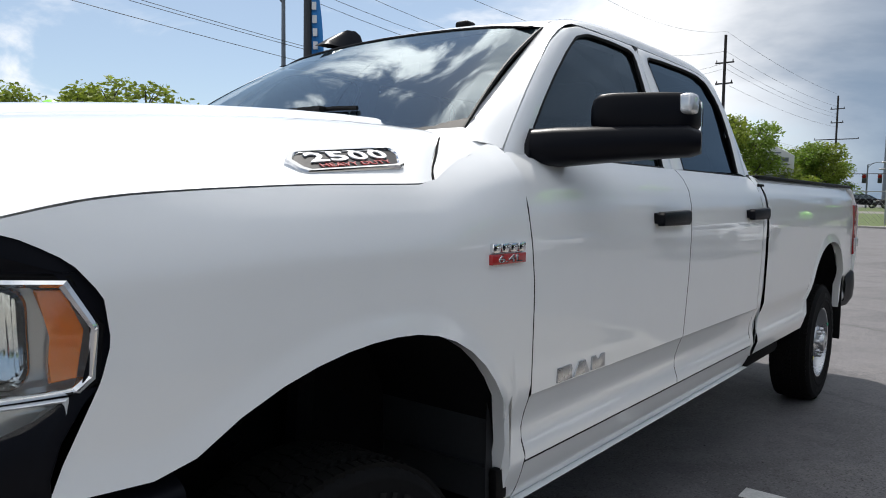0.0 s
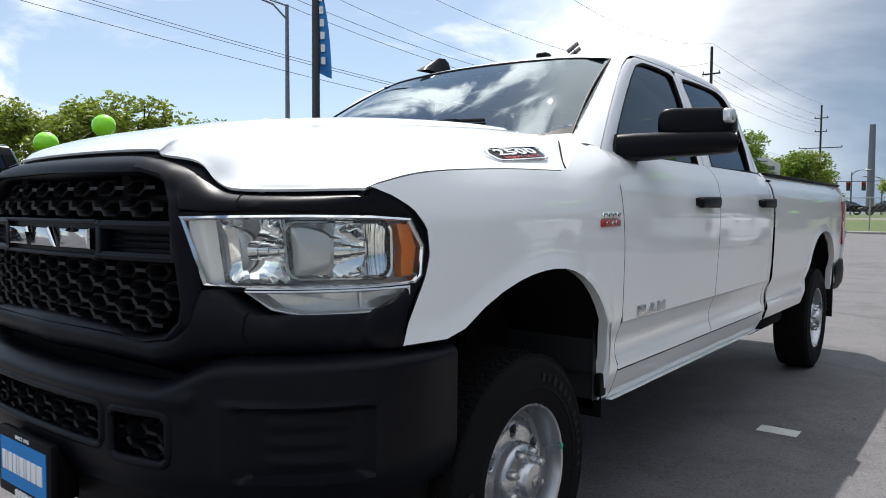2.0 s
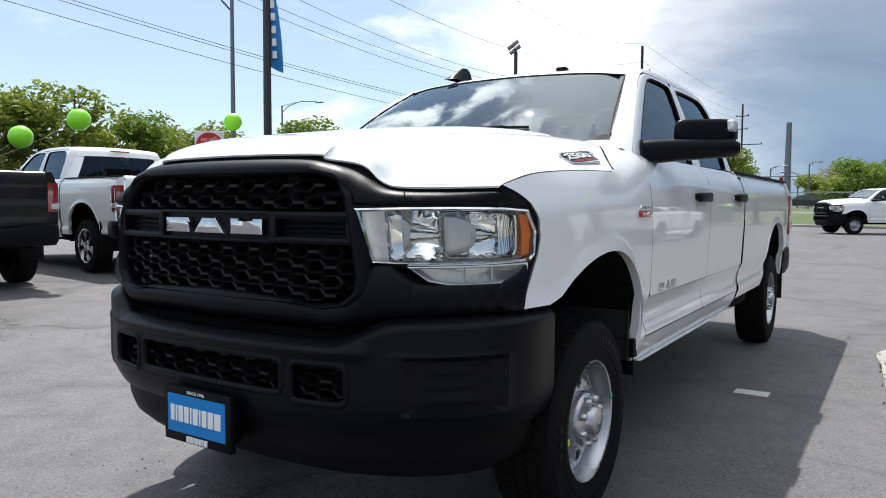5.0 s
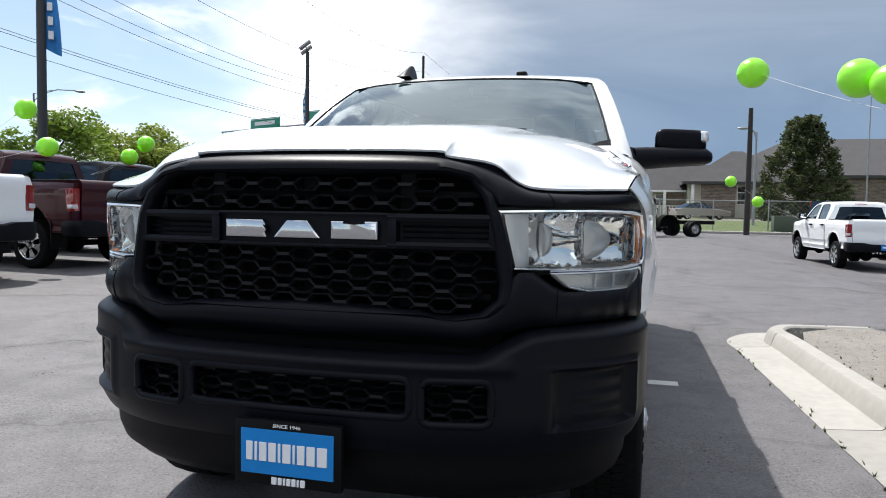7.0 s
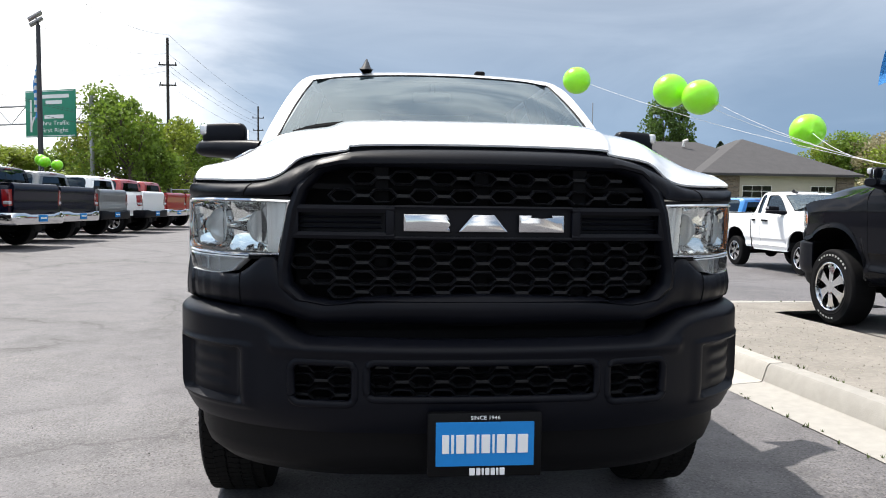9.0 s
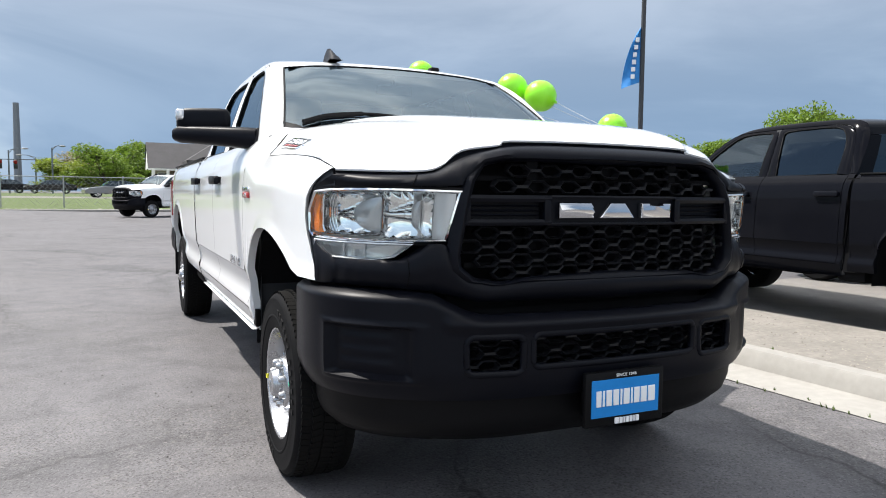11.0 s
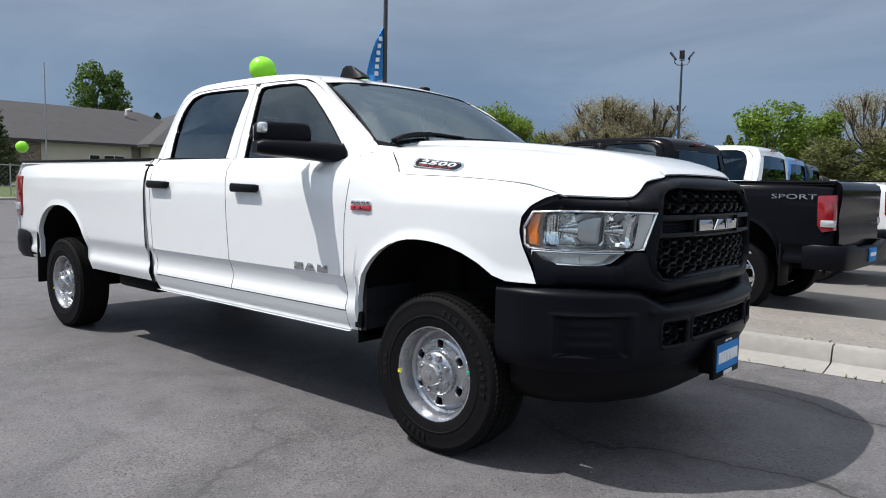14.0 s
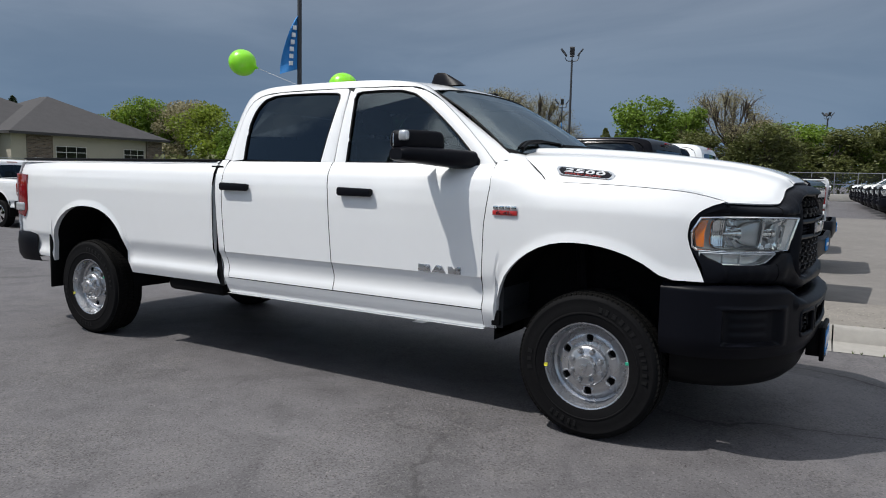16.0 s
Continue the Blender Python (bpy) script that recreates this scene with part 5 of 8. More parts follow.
def build_bumper(tr, chrome=False, detail=True):
    left = [Vector((-p.x, p.y, 0)) for p in reversed(BPLAN[1:])]
    path = left + list(BPLAN)
    nz = 52
    rows, keys = [], []
    n = len(path)
    for i, p in enumerate(path):
        t = (path[min(i + 1, n - 1)] - path[max(i - 1, 0)]).normalized()
        nrm = Vector((t.y, -t.x, 0))
        zt = bump_top(p.x)
        back = abs(p.x) > 0.955 and p.y > -0.50
        zb = 0.492 + (0.02 if not back else 0.02)
        row = []
        for k in range(nz + 1):
            v = k / nz
            z = zt + (zb - zt) * v
            o = 0.0
            top = zt - z
            if top < 0.035:
                o -= 0.045 * (1 - top / 0.035) ** 2
            low = z - zb
            if low < 0.11:
                o -= 0.035 * (1 - low / 0.11) ** 2
            # groove between the shelf and the face
            a = abs(p.x)
            if a < 0.62:
                o += 0.012 * math.exp(-((z - 0.765) / 0.02) ** 2)
            # blank lamp pod
            if detail and a > 0.62:
                du = (p.y + 0.770) / 0.102
                dz = (z - 0.668) / 0.076
                e = max(abs(du), abs(dz))
                if 1.08 < e < 1.34:
                    o += 0.006 * math.sin(math.pi * (e - 1.08) / 0.26)
                if e < 1.12:
                    k2 = max(0.0, min(1.0, (1.12 - e) / 0.13))
                    k2 = k2 * k2 * (3 - 2 * k2)
                    o -= 0.023 * k2
                    if abs(du) < 0.72 and abs(dz) < 0.8:
                        o += 0.004 * (0.5 + 0.5 * math.cos(dz * 11))
            row.append(p + nrm * o + Vector((0, 0, z)))
        # shelf behind the top edge
        q = p + nrm * (-0.10) + Vector((0, 0, zt - (0.004 if abs(p.x) > 0.66 else 0.012)))
        rows.append([q] + row)
        keys.append(p.x)

    def hole(i, j):
        x = (keys[i] + keys[i + 1]) / 2
        z = rows[i][j][2]
        z2 = rows[i][min(j + 1, nz + 1)][2]
        zm = (z + z2) / 2
        a = abs(x)
        lo, hi = 0.607, 0.728
        return (a < 0.338 and 0.622 < zm < hi) or (0.374 < a < 0.556 and lo < zm < hi - 0.004)

    b = bmesh.new()
    grid(b, rows, skip=hole, flip=False)
    thick(b, -0.022)
    bp = part("front_bumper", b, CHROME if chrome else SATIN, tr, "black satin front bumper with lower openings", 50)
    yf = lambda x, z: float(np.interp(abs(x), [0, 0.25, 0.5, 0.7], [-0.985, -0.977, -0.945, -0.88]))
    for k, z in enumerate((0.708, 0.665, 0.622)):
        b = bmesh.new()
        hexrow(b, -0.60, 0.60, z, yf, k % 2, h=0.041)
        part("bumper_mesh", b, MESHM, bp, "black honeycomb bumper row", 30)
    if detail:
        for x0, x1, z0, z1 in ((-0.340, 0.340, 0.620, 0.730), (0.372, 0.560, 0.604, 0.727), (-0.560, -0.372, 0.604, 0.727)):
            ring = []
            for cx, cz, a0 in ((x1 - 0.026, z1 - 0.026, 0), (x0 + 0.026, z1 - 0.026, 90), (x0 + 0.026, z0 + 0.026, 180), (x1 - 0.026, z0 + 0.026, 270)):
                ring += [(cx + 0.026 * math.cos(radians(a0 + 18 * k)), cz + 0.026 * math.sin(radians(a0 + 18 * k))) for k in range(6)]
            loop = []
            for (xa, za), (xb, zb) in zip(ring, ring[1:] + ring[:1]):
                n_ = max(1, int(abs(xb - xa) / 0.05))
                loop += [(xa + (xb - xa) * k / n_, za + (zb - za) * k / n_) for k in range(n_)]
            b = bmesh.new()
            tube(b, [(x, float(np.interp(abs(x), [q.x for q in BPLAN[:60]], [q.y for q in BPLAN[:60]])) + 0.006, z) for x, z in loop], 0.0125, 8, closed=True)
            part("opening_bezel", b, SATIN, bp, "rounded black opening edge", 60)
    b = bmesh.new()
    rows = []
    for p in path[4:-4]:
        d = (p - Vector((0, -0.2, 0))).normalized()
        rows.append([p - d * o + Vector((0, 0, z)) for o, z in ((0.045, 0.535), (0.062, 0.50), (0.068, 0.44), (0.085, 0.395), (0.13, 0.355), (0.24, 0.345))])
    grid(b, rows)
    part("air_dam", b, TEXPL, bp, "black lower air dam", 50)
    return bp


def build_badges(tr, s):
    # model badge on the hood side
    def hp(y, x):
        """Height of the hood's flank."""
        st = [[np.interp(x, [p[0] for p in r], [p[2] for p in r]), np.interp(x, [p[0] for p in r], [p[1] for p in r])] for r in HOOD]
        return float(np.interp(y, [q[1] for q in st], [q[0] for q in st]))

    c = Vector((0.862, 0.085, hp(0.085, 0.862) + 0.002))
    ty = Vector((0.866, 0.235, hp(0.235, 0.866))) - Vector((0.858, -0.065, hp(-0.065, 0.858)))
    tz = Vector((0.83, 0.085, hp(0.085, 0.83))) - Vector((0.894, 0.085, hp(0.085, 0.894)))
    ty.normalize()
    tz = (tz - ty * tz.dot(ty)).normalized()
    nn = ty.cross(tz) * 1.0
    if nn.x < 0:
        nn = -nn
    F = lambda u, v, d: Vector((s * 1, 1, 1)) * 0 + Vector(((c + ty * u + tz * v + nn * d).x * s, (c + ty * u + tz * v + nn * d).y, (c + ty * u + tz * v + nn * d).z))
    outer = [(-0.150, 0.044), (0.124, 0.044), (0.142, 0.038), (0.166, 0.008), (0.158, -0.030), (0.145, -0.042), (-0.108, -0.044), (-0.126, -0.038), (-0.160, 0.010), (-0.162, 0.036)]
    outer = [(-u, v) for u, v in outer]
    inner = [(u * 0.76, v * 0.66) for u, v in outer]
    b = bmesh.new()
    rows = [[F(u * k, v * k2, d) for u, v in outer] for k, k2, d in ((1.0, 1.0, -0.012), (1.0, 1.0, 0.003), (0.985, 0.95, 0.007), (0.91, 0.83, 0.007), (0.89, 0.79, 0.003), (0.89, 0.79, -0.002))]
    grid(b, rows, closed=True)
    bd = part("model_badge", b, CHROME, tr, "bright framed model badge", 30)
    b = bmesh.new()
    b.faces.new([b.verts.new(F(u * 0.90, v * 0.81, 0.002)) for u, v in outer])
    part("badge_field", b, SATIN, bd, "black badge field", 0)
    ux = -1 if s > 0 else 1
    ax = (F(0.1 * -ux * -1, 0, 0) - F(0, 0, 0))
    ax = (F(-0.1, 0, 0) - F(0.1, 0, 0)) if s < 0 else (F(0.1, 0, 0) - F(-0.1, 0, 0))
    ax.normalize()
    az = (F(0, 0.1, 0) - F(0, 0, 0)).normalized()
    an = ax.cross(az)

    def pm(u, v, d):
        o = F(u, v, d)
        return Matrix(((ax.x, az.x, an.x, o.x), (ax.y, az.y, an.y, o.y), (ax.z, az.z, an.z, o.z), (0, 0, 0, 1)))

    way = 1 if s < 0 else -1
    for k, digit in enumerate("2500"):
        text_mesh("numeral", digit, 0.050, pm((0.0855 - 0.057 * k) * way, 0.010, 0.004), BADGEW, bd, 0.002, "raised white numeral", 0.050, 0.02)
    text_mesh("lettering", "HEAVY DUTY", 0.020, pm(0, -0.0205, 0.004), REDB, bd, 0.001, "small red letters", 0.195)
    # engine badge
    y0, z0 = 0.472, 1.182
    X = side_x(0.45, 1.17) + 0.002
    b = bmesh.new()
    box(b, (s * X - 0.008, y0 - 0.073, z0 - 0.027), (s * X + 0.008, y0 + 0.073, z0 - 0.002), 0.003)
    eb = part("engine_badge", b, REDB, tr, "red and chrome engine badge")
    b = bmesh.new()
    for k in range(4):
        y = y0 - 0.055 + k * 0.0365
        box(b, (s * X - 0.008, y - 0.015, z0 + 0.002), (s * X + 0.009, y + 0.015, z0 + 0.024), 0.003)
    part("badge_bar", b, CHROME, eb, "chrome badge bars")
    m = Matrix.Translation((s * (X + 0.009), y0, z0 - 0.0145)) @ Matrix(((0, 0, s, 0), (s, 0, 0, 0), (0, 1, 0, 0), (0, 0, 0, 1)))
    text_mesh("lettering", "6.4L", 0.026, m, CHROME, eb, 0.002, "chrome engine size", 0.10)
    # door emblem
    b = bmesh.new()
    X = side_x(0.9, 0.82) + 0.001
    for poly in EMBLEM:
        pts = [(u * 0.0006, v * 0.00105) for u, v in poly]
        pts = [(-u, v) for u, v in pts] if s < 0 else pts
        if s < 0:
            pts = pts[::-1]
        prism(b, pts, lambda u, v, d: Vector((s * (X + d), 0.885 + u, 0.828 + v * 0.72)), -0.004, 0.004, 0.0015)
    part("door_emblem", b, SILVER, tr, "silver emblem bars on the door", 30)


def build_roof_bits(tr):
    b = bmesh.new()
    rows = []
    for t, y, h, w in ((0, 1.10, 0.0, 0.040), (0.15, 1.13, 0.024, 0.036), (0.5, 1.21, 0.068, 0.026), (0.7, 1.25, 0.087, 0.018), (0.9, 1.30, 0.091, 0.014), (0.95, 1.33, 0.076, 0.016), (1, 1.35, 0.0, 0.03)):
        z = 1.958
        rows.append([(-0.38 + w * a, y, z + (h * (1 - abs(a) ** 3)) - 0.01) for a in (-1, -0.6, -0.2, 0.2, 0.6, 1)])
    grid(b, rows)
    part("roof_antenna", b, SATIN, tr, "black shark-fin roof antenna", 50)
    b = bmesh.new()
    box(b, (0.255, 1.20, 1.945), (0.315, 1.26, 1.974), 0.012, 3)
    part("roof_marker", b, TEXPL, tr, "small dark roof marker")

    def on_glass(x, t, out):
        """A place on the windshield, t of the way up."""
        k = abs(x) / 0.806
        y0, z0 = np.interp(k, [0, 0.43, 0.87, 1], [0.42, 0.432, 0.478, 0.548]), np.interp(k, [0, 0.43, 0.87, 1], [1.492, 1.488, 1.476, 1.494])
        y1, z1 = np.interp(k, [0, 0.37, 0.74, 1], [1.062, 1.070, 1.096, 1.136]), np.interp(k, [0, 0.37, 0.74, 1], [1.911, 1.908, 1.899, 1.881])
        n = Vector((0, -0.62, 0.78))
        return Vector((x, y0 + (y1 - y0) * t, z0 + (z1 - z0) * t)) + n * (0.022 * math.sin(math.pi * t) + out)

    for pts in (((-0.72, 0.09), (-0.60, 0.165), (-0.42, 0.195), (-0.14, 0.165)), ((-0.18, 0.14), (0.04, 0.15), (0.30, 0.165), (0.42, 0.165))):
        b = bmesh.new()
        blade = cat([on_glass(x, t, 0.010) for x, t in pts], 5)
        tube(b, blade, 0.0075, 6)
        arm = cat([on_glass(x, t - 0.028, 0.022) for x, t in pts[:3]], 4)
        tube(b, arm + [blade[len(blade) * 2 // 3]], [0.013] * len(arm) + [0.007], 6)
        part("wiper", b, TEXPL, tr, "black windshield wiper")


def build_plate(tr, y=-1.045):
    b = bmesh.new()
    box(b, (-0.165, y - 0.004, 0.405), (0.165, y + 0.02, 0.592), 0.006)
    box(b, (-0.12, y + 0.015, 0.42), (0.12, y + 0.09, 0.58), 0.006)
    pl = part("dealer_plate", b, TEXPL, tr, "black plate frame with a blue advertising plate")
    b = bmesh.new()
    box(b, (-0.142, y - 0.007, 0.438), (0.142, y - 0.003, 0.566), 0.001, 1)
    part("plate_panel", b, BLUEP, pl, "blue panel")
    xs = -0.124
    for w in (0.020, 0.008, 0.023, 0.023, 0.008, 0.025, 0.007, 0.023, 0.025, 0.030):
        b = bmesh.new()
        box(b, (xs, y - 0.010, 0.476), (xs + w, y - 0.006, 0.530), 0.001, 1)
        part("plate_bar", b, WHITEPL, pl)
        xs += w + 0.0062
    xs = -0.045
    for w in (0.016, 0.012, 0.006, 0.012, 0.012, 0.006, 0.014):
        b = bmesh.new()
        box(b, (xs, y - 0.010, 0.412), (xs + w, y - 0.004, 0.432), 0.001, 1)
        part("plate_bar", b, WHITEPL, pl)
        xs += w + 0.004
    text_mesh("lettering", "SINCE 1946", 0.015, Matrix.Translation((0, y - 0.006, 0.578)) @ Matrix.Rotation(radians(90), 4, "X"), WHITEPL, pl, 0.001, "small white letters", 0.085)


def pickup(at, turn, paint, label, steel=False, detail=False, chrome=True, warp=None, axle=4.305, bed=True, group="parked pickups", open_plate=True):
    """A four-door pickup; its front points to -y before the turn."""
    global WARP
    WARP = warp
    tr = thing("pickup_truck", at, label, "pickup truck", group, turn)
    build_hood(tr, paint)
    build_cab(tr, paint)
    build_cabin(tr)
    if bed:
        build_bed(tr, paint)
        rb = build_rear_bumper(tr, chrome)
        if not detail:
            b = bmesh.new()
            box(b, (-0.155, 5.455, 0.60), (0.155, 5.468, 0.75), 0.004)
            pl = part("plate_panel", b, BLUEP, rb, "blue advertising plate")
            b = bmesh.new()
            box(b, (-0.12, 5.466, 0.66), (0.12, 5.472, 0.70), 0.002, 1)
            part("plate_bar", b, WHITEPL, rb, "white bar in place of a name")
            b = bmesh.new()
            box(b, (-0.16, 2.715, 1.895), (0.16, 2.745, 1.92), 0.006)
            part("brake_light", b, REDL, tr, "red high brake light")
            mark = SATIN if paint.name in ("white_paint", "red_paint") else SILVER
            b = bmesh.new()
            shield = [(-0.075, 0.075), (0.075, 0.075), (0.078, 0.0), (0.05, -0.06), (0.0, -0.095), (-0.05, -0.06), (-0.078, 0.0)]
            prism(b, shield, lambda u, v, d: Vector((-u, 5.285 + d, 1.13 + v)), 0.0, 0.014, 0.003)
            part("tailgate_emblem", b, mark, tr, "plain shield shape on the tailgate")
            face = Matrix(((-1, 0, 0, -0.60), (0, 0, 1, (WARP or float)(5.290)), (0, 1, 0, 1.045), (0, 0, 0, 1)))
            text_mesh("decal", "4X4", 0.065, face, mark, tr, 0.001, "small drive decal", 0.16)
    build_under(tr)
    for s in (1, -1):
        build_fender(tr, s, paint)
        build_door(tr, s, paint, True)
        build_door(tr, s, paint, False)
        build_mirror(tr, s)
        build_headlamp(tr, s)
        if detail:
            build_badges(tr, s)
    build_front(tr, paint, chrome and not detail, detail)
    build_bumper(tr, chrome, detail)
    build_roof_bits(tr)
    WARP = None
    r = 0.388 if steel else 0.405
    for s in (1, -1):
        for y in (0.0, axle) if bed else (0.0,):
            add_wheel(tr, (s * 0.845, y, r), s, steel, r, 13 if y else 0, detail)
    return tr



def w_short(y):
    """Shorter bed."""
    return y if y <= 2.85 else (y - 0.735 if y >= 3.65 else 2.85 + (y - 2.85) * 0.08125)


def w_single(y):
    """Two-door cab."""
    y = w_short(y)
    return y if y <= 1.80 else (y - 0.62 if y >= 2.60 else 1.80 + (y - 1.80) * 0.225)


hero = pickup((0, 0, 0), 0, WHITE, "white four-door heavy-duty pickup with black bumper on asphalt", steel=True, detail=True, chrome=False)
build_plate(hero)


# ---- ground ----
def asphalt():
    m = mat("asphalt", (0.124, 0.119, 0.125), 0.64, spec=0.24, noise_scale=0.5, vary=0.30, bump=1.0, bump_scale=70)
    nt = m.node_tree
    N, L = nt.nodes, nt.links
    b = N["Principled BSDF"]
    src = b.inputs["Base Color"].links[0].from_socket
    tc = N.new("ShaderNodeTexCoord")

    def mixc(fac, a, col):
        x = N.new("ShaderNodeMix")
        x.data_type = "RGBA"
        L.new(fac, x.inputs["Factor"])
        L.new(a, x.inputs["A"])
        x.inputs["B"].default_value = (*col, 1)
        return x.outputs["Result"]

    def ramp(v, a, c, to=1.0):
        r = N.new("ShaderNodeMapRange")
        r.inputs["From Min"].default_value, r.inputs["From Max"].default_value = a, c
        r.inputs["To Max"].default_value = to
        L.new(v, r.inputs["Value"])
        return r.outputs[0]

    # wandering cracks
    warp = N.new("ShaderNodeTexNoise")
    warp.inputs["Scale"].default_value, warp.inputs["Detail"].default_value = 0.9, 5
    L.new(tc.outputs["Object"], warp.inputs["Vector"])
    add = N.new("ShaderNodeVectorMath")
    add.operation = "MULTIPLY_ADD"
    add.inputs[1].default_value = (1.6, 1.6, 0)
    L.new(warp.outputs["Color"], add.inputs[0])
    L.new(tc.outputs["Object"], add.inputs[2])
    vor = N.new("ShaderNodeTexVoronoi")
    vor.feature = "DISTANCE_TO_EDGE"
    vor.inputs["Scale"].default_value = 0.33
    L.new(add.outputs[0], vor.inputs["Vector"])
    few = N.new("ShaderNodeTexNoise")
    few.inputs["Scale"].default_value, few.inputs["Detail"].default_value = 0.22, 3
    L.new(tc.outputs["Object"], few.inputs["Vector"])
    crack = N.new("ShaderNodeMath")
    crack.operation = "MULTIPLY"
    L.new(ramp(vor.outputs["Distance"], 0.0065, 0.0015), crack.inputs[0])
    L.new(ramp(few.outputs["Fac"], 0.46, 0.60, 0.70), crack.inputs[1])
    # sealed smears
    smear = N.new("ShaderNodeMath")
    smear.operation = "MULTIPLY"
    L.new(ramp(vor.outputs["Distance"], 0.055, 0.015), smear.inputs[0])
    L.new(ramp(few.outputs["Fac"], 0.40, 0.56, 0.36), smear.inputs[1])
    # stones and pits
    pit = N.new("ShaderNodeTexVoronoi")
    pit.inputs["Scale"].default_value = 60
    L.new(tc.outputs["Object"], pit.inputs["Vector"])
    patch = N.new("ShaderNodeTexNoise")
    patch.inputs["Scale"].default_value, patch.inputs["Detail"].default_value = 0.8, 6
    L.new(tc.outputs["Object"], patch.inputs["Vector"])
    worn = N.new("ShaderNodeMath")
    worn.operation = "MULTIPLY"
    L.new(ramp(pit.outputs["Distance"], 0.42, 0.10), worn.inputs[0])
    L.new(ramp(patch.outputs["Fac"], 0.46, 0.60, 0.95), worn.inputs[1])
    light = N.new("ShaderNodeMath")
    light.operation = "MULTIPLY"
    L.new(ramp(pit.outputs["Color"], 0.66, 0.92, 0.60), light.inputs[0])
    L.new(ramp(patch.outputs["Fac"], 0.47, 0.60, 0.75), light.inputs[1])
    scuff = N.new("ShaderNodeTexNoise")
    scuff.inputs["Scale"].default_value, scuff.inputs["Detail"].default_value, scuff.inputs["Distortion"].default_value = 1.3, 7, 1.6
    L.new(tc.outputs["Object"], scuff.inputs["Vector"])
    src = mixc(ramp(scuff.outputs["Fac"], 0.52, 0.66, 0.55), src, (0.076, 0.073, 0.077))
    src = mixc(ramp(scuff.outputs["Fac"], 0.46, 0.32, 0.40), src, (0.155, 0.147, 0.148))
    col = mixc(smear.outputs[0], src, (0.045, 0.044, 0.045))
    col = mixc(worn.outputs[0], col, (0.045, 0.042, 0.040))
    col = mixc(light.outputs[0], col, (0.21, 0.20, 0.19))
    grit = N.new("ShaderNodeTexVoronoi")
    grit.inputs["Scale"].default_value = 120
    L.new(tc.outputs["Object"], grit.inputs["Vector"])
    col = mixc(ramp(grit.outputs["Color"], 0.70, 0.97, 0.46), col, (0.24, 0.232, 0.228))
    col = mixc(ramp(grit.outputs["Color"], 0.34, 0.06, 0.62), col, (0.030, 0.029, 0.028))
    col = mixc(crack.outputs[0], col, (0.016, 0.015, 0.014))
    L.new(col, b.inputs["Base Color"])
    return m


ASPH = asphalt()


def smooth(v, a, b):
    t = max(0.0, min(1.0, (v - a) / (b - a)))
    return t * t * (3 - 2 * t)


def zg(x, y):
    """Height of the car park, which falls gently from west to east."""
    z = 0.12 * smooth(-x, 1.6, 7.5) * (1 - 0.25 * smooth(y, 8, 24))
    z += 0.02 * smooth(x, 3.5, 4.3) * (1 - smooth(y, 6, 11))
    z -= 0.37 * smooth(x, 3.9, 7.0) * smooth(y, 5.5, 13) * (1 - smooth(y, 31, 41))
    return z * (1 - smooth(abs(x), 30, 44)) * (1 - smooth(-y, 15, 30)) * (1 - smooth(y, 44, 60))


bm = bmesh.new()
gx = [-1500, -120, -60] + [-46 + 1.0 * k for k in range(93)] + [60, 120, 1500]
gy = [-1500, -120, -50] + [-32 + 1.0 * k for k in range(95)] + [80, 140, 1500]
grid(bm, [[(x, y, zg(x, y)) for x in gx] for y in gy], flip=True)
g = part("ground", bm, ASPH, None, "", 60)
tagged(g, "grey weathered asphalt car park with cracks and worn patches", "asphalt", "", "structure")

CONC = mat("concrete_kerb", (0.31, 0.298, 0.275), 0.85, noise_scale=1.6, vary=0.16, bump=0.35, bump_scale=120, random_obj=0.1)
GRAVEL = mat("gravelly_ground", (0.20, 0.185, 0.165), 0.95, noise_scale=2.5, vary=0.30, bump=0.9, bump_scale=60)
GRASS = mat("grass", (0.075, 0.105, 0.030), 0.95, noise_scale=1.5, vary=0.35, bump=0.8, bump_scale=25)
ROCKS = mat("pale_rock", (0.42, 0.39, 0.34), 0.9, noise_scale=3, vary=0.25, island=True)
PEBBLE = mat("island_pebble", (0.24, 0.22, 0.19), 0.95, noise_scale=3, vary=0.35, island=True)
CHIP = mat("asphalt_chip", (0.145, 0.138, 0.138), 0.9, noise_scale=3, vary=0.6, island=True)
LOT = mat("pale_old_asphalt", (0.17, 0.16, 0.15), 0.9, noise_scale=0.5, vary=0.22, bump=0.6, bump_scale=120)
LINEW = mat("worn_white_line", (0.55, 0.55, 0.54), 0.8, noise_scale=9, vary=0.3)


def kx(y):
    """The kerb's foot along the drive."""
    return 2.06 - 0.062 * y


